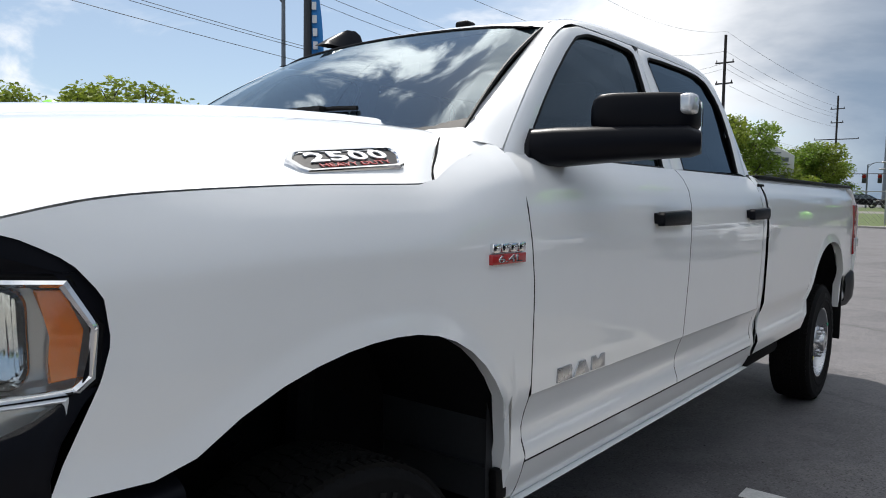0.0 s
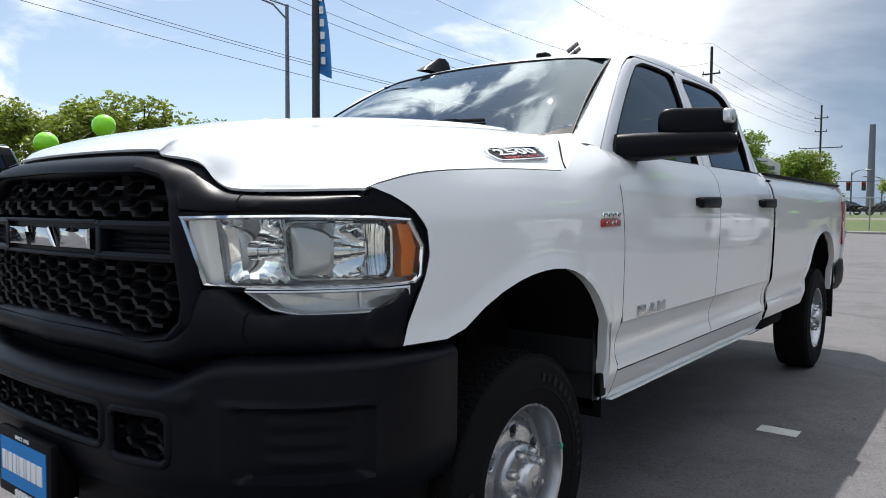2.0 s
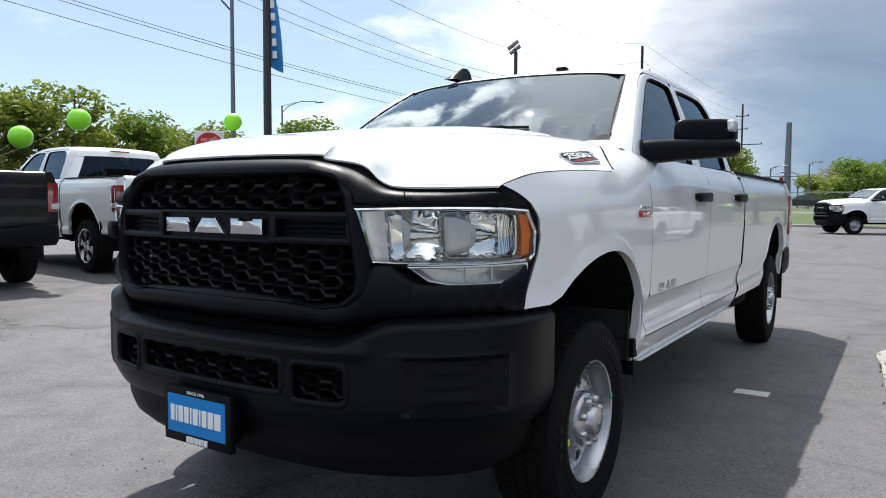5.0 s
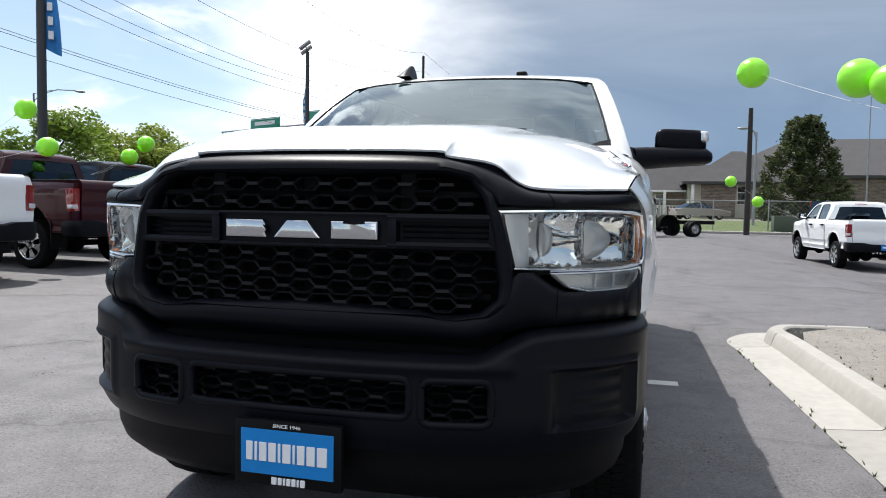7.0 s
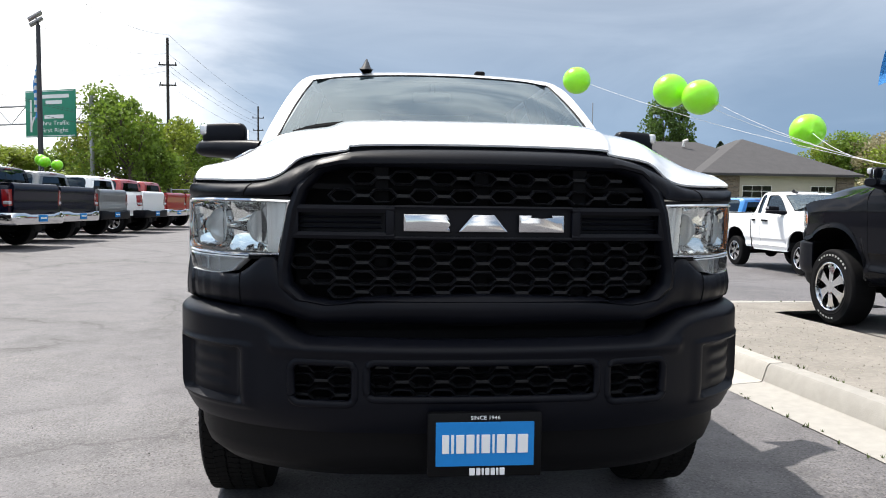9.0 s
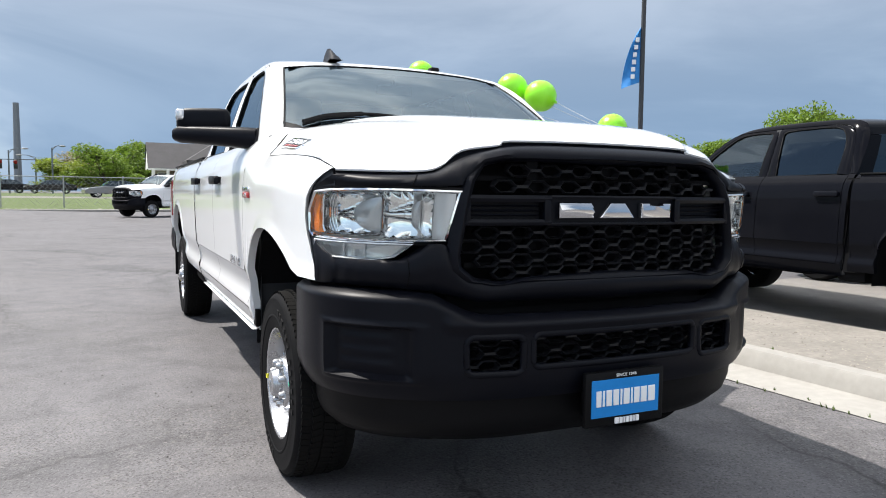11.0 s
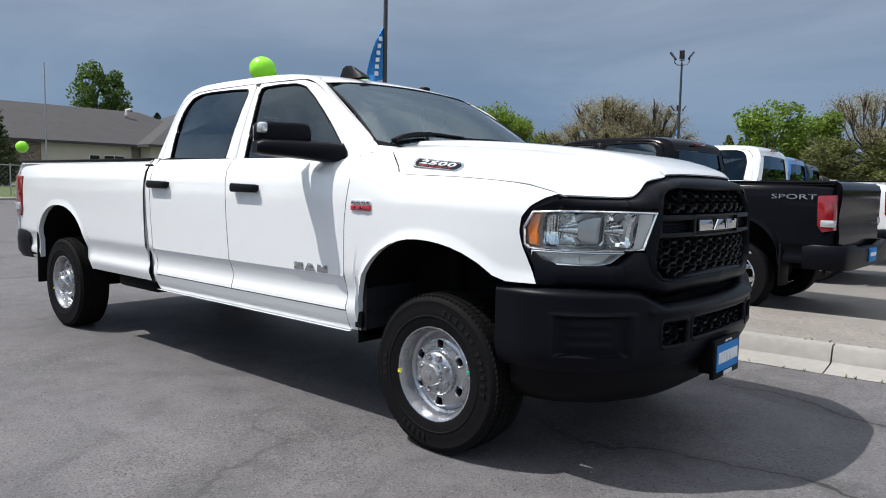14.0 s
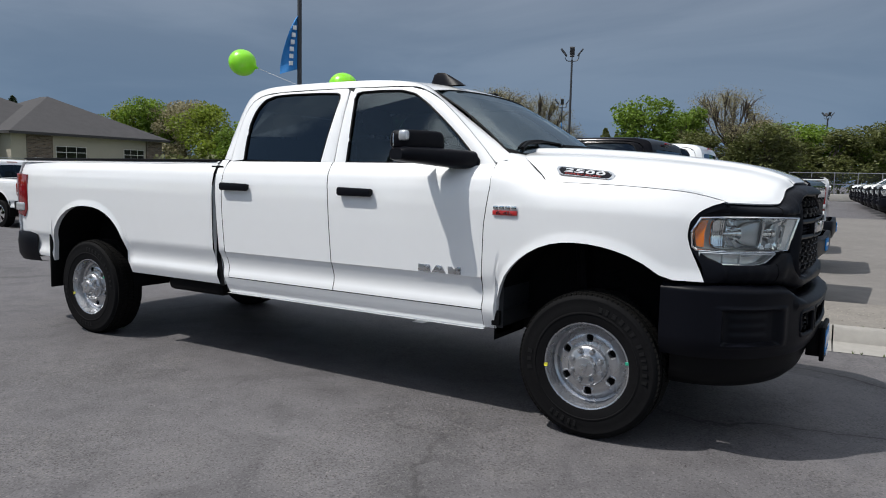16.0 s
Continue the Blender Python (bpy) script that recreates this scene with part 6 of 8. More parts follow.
def island():
    """Concrete kerb and gutter pieces round a gravelly strip."""
    isl = bmesh.new()
    rim = [(kx(y) + 0.47, y, 0.138) for y in (-16, -8, -2, 0, 2, 3.6)] + [(2.42, 4.2, 0.138), (2.75, 4.52, 0.138), (3.3, 4.62, 0.138), (5.2, 4.55, 0.138), (5.2, 4.2, 0.138)] + [(3.72 + 0.14 * (3.9 - y) * -0.55 * -1, y, 0.138) for y in (3.9, 2, 0, -2, -8, -16)]
    f = isl.faces.new([isl.verts.new(p) for p in rim])
    if f.normal.z < 0:
        f.normal_flip()
    bmesh.ops.triangulate(isl, faces=isl.faces[:])
    o = part("island", isl, GRAVEL, None, "", 0)
    tagged(o, "strip of pale gravelly ground inside a kerb", "gravel", "", "structure")
    # gutter and kerb profile: outwards from the strip
    prof = [(0.0, 0.004), (0.30, 0.022), (0.315, 0.030), (0.345, 0.125), (0.365, 0.146), (0.47, 0.150), (0.49, 0.135), (0.49, 0.0)]
    line = [Vector((kx(y), y, 0)) for y in [-16 + 0.5 * k for k in range(40)]] + cat([(1.83, 3.75, 0), (1.80, 4.35, 0), (2.10, 4.85, 0), (2.75, 5.02, 0), (3.6, 5.06, 0), (5.2, 5.0, 0)], 6)
    acc, start, n = 0.0, 0, 0
    for i in range(1, len(line)):
        acc += (line[i] - line[i - 1]).length
        if acc > 2.4 or i == len(line) - 1:
            seg = line[start : i + 1]
            b = bmesh.new()
            rows = []
            for k, p in enumerate(seg):
                a = seg[max(0, k - 1)] if k else p
                c = seg[min(len(seg) - 1, k + 1)]
                t = (c - a).normalized()
                nrm = Vector((t.y, -t.x, 0))
                q = p + t * (0.006 if k == 0 else (-0.006 if k == len(seg) - 1 else 0))
                j = 0.004 * noise.noise((p.x * 3, p.y * 3, n))
                rows.append([q + nrm * d + Vector((0, 0, h + j)) for d, h in prof])
            grid(b, rows, flip=False)
            for r in (rows[0], rows[-1]):
                b.faces.new([b.verts.new(v) for v in r])
            kb = part("kerb", b, CONC, o, "", 30)
            start, acc, n = i, 0.0, n + 1
    b = bmesh.new()
    rnd = random.Random(4)
    for k in range(2200):
        y = rnd.uniform(-4, 4.5)
        x = rnd.uniform(kx(y) + 0.5, 3.7)
        r = rnd.uniform(0.004, 0.011)
        v = [b.verts.new((x + r * math.cos(a) * rnd.uniform(.7, 1.2), y + r * math.sin(a) * rnd.uniform(.7, 1.2), 0.137)) for a in (0, 1.3, 2.5, 3.8, 5.0)]
        top = b.verts.new((x, y, 0.137 + r * 0.9))
        for q in range(5):
            b.faces.new([v[q], v[(q + 1) % 5], top])
    tagged(part("loose_gravel", b, PEBBLE, None, "", 0), "loose pale gravel on the island strip", "gravel", "", "stuff")
    b = bmesh.new()
    for k in range(90):
        y = rnd.uniform(-3, 4.9)
        x = kx(y) + (rnd.gauss(0.0, 0.02) if rnd.random() < 0.6 else 0.50 + rnd.gauss(0, 0.02))
        if y > 4.2:
            x = rnd.uniform(2.4, 4.5)
            y = 4.60 + rnd.gauss(0, 0.02)
        z = 0.0 if x < kx(y) + 0.2 else 0.14
        for q in range(5):
            a, h = rnd.uniform(0, 6.28), rnd.uniform(0.01, 0.032)
            b.faces.new([b.verts.new((x + 0.006 * math.cos(a + 1.5), y + 0.006 * math.sin(a + 1.5), z)), b.verts.new((x - 0.006 * math.cos(a + 1.5), y - 0.006 * math.sin(a + 1.5), z)), b.verts.new((x + h * 0.6 * math.cos(a), y + h * 0.6 * math.sin(a), z + h))])
    tagged(part("weeds", b, GRASS, None, "", 0), "small weeds along the kerb joints", "weed", "", "stuff")


island()
b = bmesh.new()
box(b, (1.045, 2.30, 0.0), (1.25, 2.42, 0.004), 0.0015, 1)
tagged(part("paint_mark", b, LINEW, None, "", 0), "short worn white paint mark on asphalt", "road marking", "", "structure")
b = bmesh.new()
rnd = random.Random(21)
for k in range(150):
    cx, cy = rnd.uniform(-8.0, 1.7), rnd.uniform(-7.5, 3.5)
    if abs(cx) < 1.1 and cy > -1.2:
        continue
    sp = rnd.uniform(0.08, 0.34)
    for q in range(int(sp * 130)):
        x, y = cx + rnd.gauss(0, sp), cy + rnd.gauss(0, sp * 0.7)
        if x > kx(y) - 0.05:
            continue
        r = rnd.uniform(0.003, 0.0095)
        z = zg(x, y) - 0.001
        t0 = rnd.uniform(0, 6.28)
        v = [b.verts.new((x + r * math.cos(t0 + a) * rnd.uniform(.7, 1.2), y + r * math.sin(t0 + a) * rnd.uniform(.7, 1.2), z)) for a in (0, 1.6, 3.1, 4.7)]
        top = b.verts.new((x, y, z + r * 0.9))
        for i in range(4):
            b.faces.new([v[i], v[(i + 1) % 4], top])
tagged(part("stone_chips", b, CHIP, None, "", 0), "loose stone chips on worn asphalt", "stones", "", "stuff")
# pale lot to the east, verge, street and far field
for nm, x0, x1, y0, y1, z, m_, lab, cat_ in (
    ("lot", 4.3, 30, -15, 4.3, 0.026, LOT, "pale worn asphalt of the neighbouring lot", "asphalt"),
):
    b = bmesh.new()
    grid(b, [[(x, y, z) for x in (x0, (x0 + x1) / 2, x1)] for y in (y0, (y0 + y1) / 2, y1)], flip=True)
    tagged(part(nm, b, m_, None, "", 0), lab, cat_, "", "structure")
# the verge rises to the street and the lawn behind it
for nm, x0, x1, ys, m_, lab, cat_ in (
    ("verge", -14, 75, ((43.2, 0.05), (47, 0.16), (53, 0.52), (57, 0.63)), GRASS, "strip of mown grass rising to the street", "grass"),
    ("street", -14, 160, ((57, 0.635), (70, 0.65)), LOT, "pale asphalt street", "road"),
    ("lawn", -14, 120, ((70, 0.655), (74, 0.85), (110, 0.85)), GRASS, "lawn before the houses", "grass"),
):
    b = bmesh.new()
    grid(b, [[(x, y, zz) for x, zz in ((x0 - 26 if nm == "street" else x0 - 4, 0.012), (x0, z), ((x0 + x1) / 2, z), (x1, z), (x1 + 4, 0.012))] for y, z in ys], flip=True)
    tagged(part(nm, b, m_, None, "", 0), lab, cat_, "", "structure")
b = bmesh.new()
box(b, (-16, 42.4, 0.0), (76, 42.7, 0.14), 0.03)
tagged(part("far_kerb", b, CONC, None), "long concrete kerb before the verge", "kerb", "", "structure")
b = bmesh.new()
rnd = random.Random(9)
for k in range(1500):
    x, y = rnd.uniform(-14, 60), 42.75 + abs(rnd.gauss(0, 0.45))
    r = rnd.uniform(0.05, 0.14)
    v = [b.verts.new((x + r * math.cos(a) * rnd.uniform(.7, 1.2), y + r * math.sin(a), 0.05)) for a in (0, 1.3, 2.5, 3.8, 5.0)]
    top = b.verts.new((x, y, 0.05 + r))
    for q in range(5):
        b.faces.new([v[q], v[(q + 1) % 5], top])
tagged(part("rock_edging", b, ROCKS, None, "", 0), "pale river rocks along the kerb", "rocks", "", "stuff")

# ---- parked vehicles ----
def place(tr, x, y, turn):
    a = radians(turn)
    return copy_thing(tr, pose(x, y, zg(x - 1.8 * math.sin(a), y + 1.8 * math.cos(a)) + 0.007, 0, 0, turn))


SHORT = dict(warp=w_short, axle=3.57)
t_black = pickup((0, 0, 0), 0, BLACKP, "glossy black four-door pickup with bright alloy wheels", chrome=False, **SHORT)
t_navy = pickup((-12.5, 14.5, 0.11), 263, NAVY, "navy four-door pickup with chrome bumper parked tail out", **SHORT)
t_black.matrix_basis = pose(5.15, 3.74, 0.03, 0, 0, 178.4) @ Matrix.Scale(0.95, 4)
t_white = pickup((8.45, 4.05, 0.027), 182, WHITE, "white four-door pickup parked in the row", chrome=False, **SHORT)
t_grey = pickup((-11.6, 1.98, 0.12), 263, GREYP, "dark grey four-door pickup with black rear bumper", chrome=False, **SHORT)
t_mar = pickup((-12.0, 8.1, 0.12), 263, MAROON, "maroon four-door pickup parked tail out", chrome=False, **SHORT)
t_silver = pickup((-13.0, 20.6, 0.1), 263, SILVERP, "grey metallic four-door pickup parked tail out", chrome=False, **SHORT)
t_red = pickup((-12.9, 27.2, 0.1), 263, REDP, "red four-door pickup parked tail out", **SHORT)
t_blue = pickup((11.8, 4.6, 0.027), 183, BLUEC, "bright blue four-door pickup parked in the row", **SHORT)
for src, x, y, turn in (
    (t_white, -11.9, 5.05, 263), (t_grey, -12.5, 11.1, 263), (t_navy, -12.8, 17.5, 263),
    (t_white, -12.8, 24.0, 263), (t_red, -13.0, 30.4, 263), (t_grey, -11.6, -1.2, 263),
    (t_grey, 15.4, 5.2, 185), (t_silver, 19.0, 6.4, 189), (t_black, 22.3, 7.0, 189), (t_white, 25.7, 7.5, 189), (t_grey, 29.0, 8.0, 189),
    (t_white, 7.3, 24.16, 184.7), (t_navy, 10.3, 26.0, 197), (t_blue, 13.5, 26.3, 200), (t_grey, 17.2, 26.5, 200),
):
    place(src, x, y, turn)
for k in range(9):
    place((t_white, t_silver, t_white, t_black)[k % 4], 31.5 + k * 3.3, -2.1 + 0.24 * k, 183)
for k in range(7):
    place((t_white, t_black, t_grey, t_red, t_white)[k % 5], 36 + k * 3.4, 9.0 + k * 0.5, 189)
# lettering and bits on the black pickup beside the kerb
text_mesh("lettering", "SPORT", 0.07, pose(0, 0, 0) @ Matrix.Translation((0.998, 4.18, 1.285)) @ Matrix(((0, 0, 1, 0), (1, 0, 0, 0), (0, 1, 0, 0), (0, 0, 0, 1))), SILVER, t_black, 0.0012, "outlined silver decal", 0.44)
tyres = [o for o in t_black.children if o.name.split(".")[0] == "wheel" and o.matrix_basis.translation.x > 0]
BARW = mat("white_tyre_mark", (0.26, 0.26, 0.255), 0.7, noise_scale=9, vary=0.2)
for tyre in tyres:
    for a0, count in ((38, 11), (236, 6)):
        for k in range(count):
            a = radians(a0 + k * 8.6)
            b = bmesh.new()
            grid(b, [[(h, r * math.cos(a + t), r * math.sin(a + t)) for r, h in ((0.310, 0.1275), (0.312, 0.1305), (0.327, 0.1292), (0.329, 0.125))] for t in (0, 0.04, 0.082)], flip=True)
            part("sidewall_bar", b, BARW, tyre, "white bar in place of a letter", 0).matrix_parent_inverse.identity()

t_single = pickup((10.5, 12.9, -0.35), 1.8, WHITE, "white two-door pickup with dark windows", warp=w_single, axle=2.95, chrome=False)
t_chassis = pickup((-0.36, 33.2, 0), -56, WHITE, "white two-door chassis-cab truck with bare frame", warp=w_single, bed=False, steel=True, chrome=False)
b = bmesh.new()
for s in (1, -1):
    box(b, (s * 0.43 - 0.05, 1.9, 0.62), (s * 0.43 + 0.05, 6.0, 0.80), 0.01)
for y in (2.4, 3.3, 4.4, 5.2, 5.95):
    box(b, (-0.43, y - 0.04, 0.64), (0.43, y + 0.04, 0.76), 0.01)
box(b, (-0.75, 2.2, 0.45), (-0.48, 3.2, 0.72), 0.03)
part("bare_frame", b, DARK, t_chassis, "black bare chassis frame")
for s in (1, -1):
    add_wheel(t_chassis, (s * 0.97, 4.35, 0.39), s, True, 0.39, 0, False)
    add_wheel(t_chassis, (s * 0.69, 4.35, 0.39), s, True, 0.39, 0, False)


def car(at, turn, paint, label, boxy=False):
    """A passenger car, front to -y; side outline lofted over the width."""
    c = thing("car", at, label, "car", "", turn)
    if boxy:
        low = [(-2.1, 0.5), (-2.1, 1.0), (-0.9, 1.14), (1.9, 1.24), (2.0, 0.5)]
        top = [(-0.75, 1.14), (-0.55, 1.80), (1.85, 1.82), (1.95, 1.22)]
    else:
        low = [(-2.35, 0.35), (-2.38, 0.62), (-2.1, 0.78), (-1.0, 0.93), (1.6, 0.98), (2.3, 0.92), (2.4, 0.6), (2.35, 0.35)]
        top = [(-1.05, 0.92), (-0.35, 1.38), (0.55, 1.44), (1.15, 1.36), (1.85, 0.96)]
    b = bmesh.new()
    rows = [[(w * 0.9, y, z) for y, z in low] for w in (-1, -0.97, 0.97, 1)]
    rows = [[(x * (1 if 0 < i < 3 else 1), y * (0.985 if i in (0, 3) else 1), 0.35 + (z - 0.35) * (0.97 if i in (0, 3) else 1)) for x, y, z in r] for i, r in enumerate(rows)]
    grid(b, rows)
    for r in (rows[0], rows[-1]):
        b.faces.new([b.verts.new(p) for p in r])
    rt = [[(x, y, z) for y, z in top] for x in (-0.62 if not boxy else -0.74, 0.62 if not boxy else 0.74)]
    inner = [(y, z) for y, z in top]
    grid(b, [[(x, y, z + 0.004) for y, z in top[1:-1]] for x in (-0.62 if not boxy else -0.76, 0, 0.62 if not boxy else 0.76)])
    body = part("body", b, paint, c, "", 40)
    b = bmesh.new()
    for s in (1, -1):
        wb, wt = 0.84, (0.60 if not boxy else 0.74)
        b.faces.new([b.verts.new((s * (wb if i in (0, len(top) - 1) else wt), y, z)) for i, (y, z) in enumerate(top)])
    for a, e in ((0, 1), (-1, -2)):
        wb, wt = 0.84, (0.60 if not boxy else 0.74)
        b.faces.new([b.verts.new(p) for p in ((-wb, *top[a]), (wb, *top[a]), (wt, *top[e]), (-wt, *top[e]))])
    orient(b, lambda p: p - Vector((0, 0.3, 1.0)))
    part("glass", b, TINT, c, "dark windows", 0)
    b = bmesh.new()
    for s in (1, -1):
        for y in ([0.2] if not boxy else [-0.62, 0.2, 1.0, 1.85]):
            tube(b, [(s * 0.85, y, 0.95), (s * (0.61 if not boxy else 0.75), y + 0.02, 1.40 if not boxy else 1.8)], 0.035, 6)
    part("pillar", b, paint, c)
    for s in (1, -1):
        b = bmesh.new()
        box(b, (s * 0.68 - 0.18, -2.39 if not boxy else -2.12, 0.62), (s * 0.68 + 0.18, -2.2 if not boxy else -2.05, 0.76), 0.03)
        part("headlight", b, CLEARL, c, "clear headlight")
        b = bmesh.new()
        box(b, (s * 0.72 - 0.12, 2.25 if not boxy else 1.95, 0.70), (s * 0.72 + 0.12, 2.40 if not boxy else 2.02, 0.86), 0.02)
        part("tail_light", b, REDL, c, "red tail light")
        for y in (-1.4, 1.42):
            add_wheel(c, (s * 0.78, y, 0.33 if not boxy else 0.40), s, False, 0.33 if not boxy else 0.40, 0, False)
    return c


car((6.3, 62.5, 0.64), 110, mat("champagne_paint", (0.36, 0.33, 0.28), 0.3, metal=0.4, coat=1.0, noise_scale=1, vary=0.05), "champagne saloon car parked in the street")
car((-1.2, 63.0, 0.64), -80, SILVERP, "grey estate car parked in the street")
car((10.7, 33.6, 0), 120, REDP, "red boxy off-road car with dark windows", True)
car((-7.0, 80.0, 0.85), -85, GREYP, "dark grey car on the far street")
car((-11.5, 84.0, 0.85), -85, BLACKP, "black car on the far street")


# ---- buildings ----
SHINGLE = mat("roof_shingle", (0.052, 0.050, 0.053), 0.9, noise_scale=1.2, vary=0.25, bump=0.9, bump_scale=9)
STUCCO = mat("cream_stucco", (0.46, 0.42, 0.35), 0.9, noise_scale=0.8, vary=0.08, bump=0.2, bump_scale=30)
WTRIM = mat("white_trim", (0.72, 0.71, 0.69), 0.6, noise_scale=2, vary=0.06)
PANE = glass("window_pane", (0.05, 0.055, 0.06), 0.12)


def brick_wall_mat():
    m = mat("brown_brick", (0.16, 0.115, 0.085), 0.9, noise_scale=1.4, vary=0.3, bump=0.3, bump_scale=20)
    nt = m.node_tree
    N, L = nt.nodes, nt.links
    br = N.new("ShaderNodeTexBrick")
    br.inputs["Scale"].default_value = 1.0
    br.inputs["Brick Width"].default_value, br.inputs["Row Height"].default_value, br.inputs["Mortar Size"].default_value = 0.40, 0.14, 0.012
    br.inputs["Color1"].default_value, br.inputs["Color2"].default_value, br.inputs["Mortar"].default_value = (0.20, 0.145, 0.11, 1), (0.085, 0.062, 0.05, 1), (0.25, 0.23, 0.20, 1)
    tc = N.new("ShaderNodeTexCoord")
    mp = N.new("ShaderNodeMapping")
    mp.inputs["Rotation"].default_value = (radians(90), 0, 0)
    L.new(tc.outputs["Object"], mp.inputs[0])
    L.new(mp.outputs[0], br.inputs["Vector"])
    L.new(br.outputs["Color"], N["Principled BSDF"].inputs["Base Color"])
    return m


BRICK = brick_wall_mat()


def hip_roof(b, x0, x1, y0, y1, z0, z1, over=0.7):
    x0, x1, y0, y1 = x0 - over, x1 + over, y0 - over, y1 + over
    d = min(x1 - x0, y1 - y0) / 2
    P = [Vector(p) for p in ((x0, y0, z0), (x1, y0, z0), (x1, y1, z0), (x0, y1, z0))]
    if x1 - x0 > y1 - y0:
        R0, R1 = Vector((x0 + d, (y0 + y1) / 2, z1)), Vector((x1 - d, (y0 + y1) / 2, z1))
        slopes = ((P[0], P[1], R1, R0), (P[1], P[2], R1), (P[2], P[3], R0, R1), (P[3], P[0], R0))
    else:
        R0, R1 = Vector(((x0 + x1) / 2, y0 + d, z1)), Vector(((x0 + x1) / 2, y1 - d, z1))
        slopes = ((P[0], P[1], R0), (P[1], P[2], R1, R0), (P[2], P[3], R1), (P[3], P[0], R0, R1))
    for f in slopes:
        b.faces.new([b.verts.new(v) for v in f])
    b.faces.new([b.verts.new(v) for v in reversed(P)])
    box(b, (x0, y0, z0 - 0.28), (x1, y0 + 0.05, z0 - 0.02))
    box(b, (x0, y0, z0 - 0.28), (x0 + 0.05, y1, z0 - 0.02))


def window(parent, x, y, z, w, h, n=2):
    b = bmesh.new()
    box(b, (x - w / 2, y - 0.06, z), (x + w / 2, y - 0.02, z + h), 0.0)
    p = part("window", b, WTRIM, parent, "white framed window")
    for k in range(n):
        a = x - w / 2 + 0.06 + k * (w - 0.06) / n
        e = a + (w - 0.06) / n - 0.06
        for z0, z1 in ((z + 0.06, z + h * 0.62), (z + h * 0.66, z + h - 0.06)):
            b = bmesh.new()
            grid(b, [[(a, y - 0.066, z0), (e, y - 0.066, z0)], [(a, y - 0.066, z1), (e, y - 0.066, z1)]])
            orient(b, (0, -1, 0))
            part("pane", b, PANE, p, "dark pane", 0)


def house(x0, x1, y0, y1, eave, ridge, bays, wins, label, base=0.1, wing=None, shift=0.0):
    h = thing("house", (shift, 0, base), label, "house")
    b = bmesh.new()
    box(b, (x0, y0, -base), (x1, y1, eave))
    part("wall", b, STUCCO, h, "cream rendered wall", 0)
    for a, e in bays:
        b = bmesh.new()
        box(b, (a, y0 - 0.25, -base), (e, y0 + 0.1, eave - 0.3))
        part("brick_bay", b, BRICK, h, "brown brick bay", 0)
    b = bmesh.new()
    hip_roof(b, x0, x1, y0, y1, eave, ridge)
    if wing:
        part("roof", b, SHINGLE, h, "grey shingle hip roof", 0)
        b = bmesh.new()
        hip_roof(b, wing[0], wing[1], y0 - 3.0, y1 - 1.0, eave, ridge + 0.25)
    part("roof", b, SHINGLE, h, "grey shingle hip roof", 0)
    for x, w, n in wins:
        window(h, x, y0 - (2.6 if wing and wing[0] < x < wing[1] else 0.0), 1.2, w, 1.85, n)
    if wing:
        b = bmesh.new()
        box(b, (wing[0], y0 - 2.6, -base), (wing[1], y0 + 1, eave))
        part("wall", b, STUCCO, h, "cream rendered wing wall", 0)
    return h


hs = house(13.5, 55.0, 80, 98, 4.4, 9.0, ((13.5, 30.8), (40.6, 43.6)), ((38.6, 2.4, 2), (36.4, 1.2, 1), (48.2, 3.6, 3), (56.2, 2.8, 3)), "long cream and brick house with grey hip roof", 0.9, (41.6, 60.0), -4.5)
b = bmesh.new()
box(b, (43.2, 77.2, -1.0), (46.0, 78.0, 4.1))
part("brick_bay", b, BRICK, hs, "brown brick bay", 0)
b = bmesh.new()
box(b, (57.9, 77.2, -1.0), (60.1, 78.0, 4.1))
part("brick_bay", b, BRICK, hs, "brown brick bay", 0)
h2 = house(6.1, 15.8, 72.7, 81.3, 3.45, 6.75, ((7.2, 10.4), (11.6, 14.6)), ((11.0, 0.9, 1),), "brick house with gabled wing, white trim and grey roof", 0.85)
b = bmesh.new()
box(b, (2.7, 76.8, -0.8), (7.0, 83.6, 2.7))
part("wall", b, STUCCO, h2, "cream rendered wing wall", 0)
b = bmesh.new()
box(b, (4.1, 76.55, -0.8), (5.9, 76.9, 2.6))
part("brick_bay", b, BRICK, h2, "brown brick bay", 0)
window(h2, 3.4, 76.8, 0.9, 0.9, 1.4, 1)
b = bmesh.new()
for f in (((2.0, 76, 2.72), (9.0, 76, 2.72), (9.0, 80, 5.55), (2.0, 80, 5.55)), ((2.0, 84, 2.72), (9.0, 84, 2.72), (9.0, 80, 5.55), (2.0, 80, 5.55))):
    b.faces.new([b.verts.new(v) for v in f])
part("wing_roof", b, SHINGLE, h2, "grey shingle gable roof", 0)
b = bmesh.new()
b.faces.new([b.verts.new(v) for v in ((2.1, 76.1, 2.68), (2.1, 83.9, 2.68), (2.1, 80, 5.46))])
box(b, (2.0, 75.98, 2.5), (6.0, 76.06, 2.70))
part("gable_trim", b, WTRIM, h2, "white gable end and fascia", 0)
for x in (2.5, 3.9, 6.4):
    b = bmesh.new()
    box(b, (x - 0.15, 75.9 if x < 6 else 72.2, 0), (x + 0.15, 76.2 if x < 6 else 72.5, 2.6 if x < 6 else 3.3), 0.02)
    part("porch_post", b, WTRIM, h2, "white porch post", 0)
b = bmesh.new()
tube(b, [(43.4, 87.0, 8.2), (43.4, 87.0, 8.95), (43.9, 87.0, 9.05)], 0.2, 10)
part("roof_vent", b, WTRIM, hs, "white roof vents")
b = bmesh.new()
for k in range(14):
    x = 2.0 + k * 0.3
    box(b, (x - 0.03, 74.9, 0.85), (x + 0.03, 74.95, 1.85))
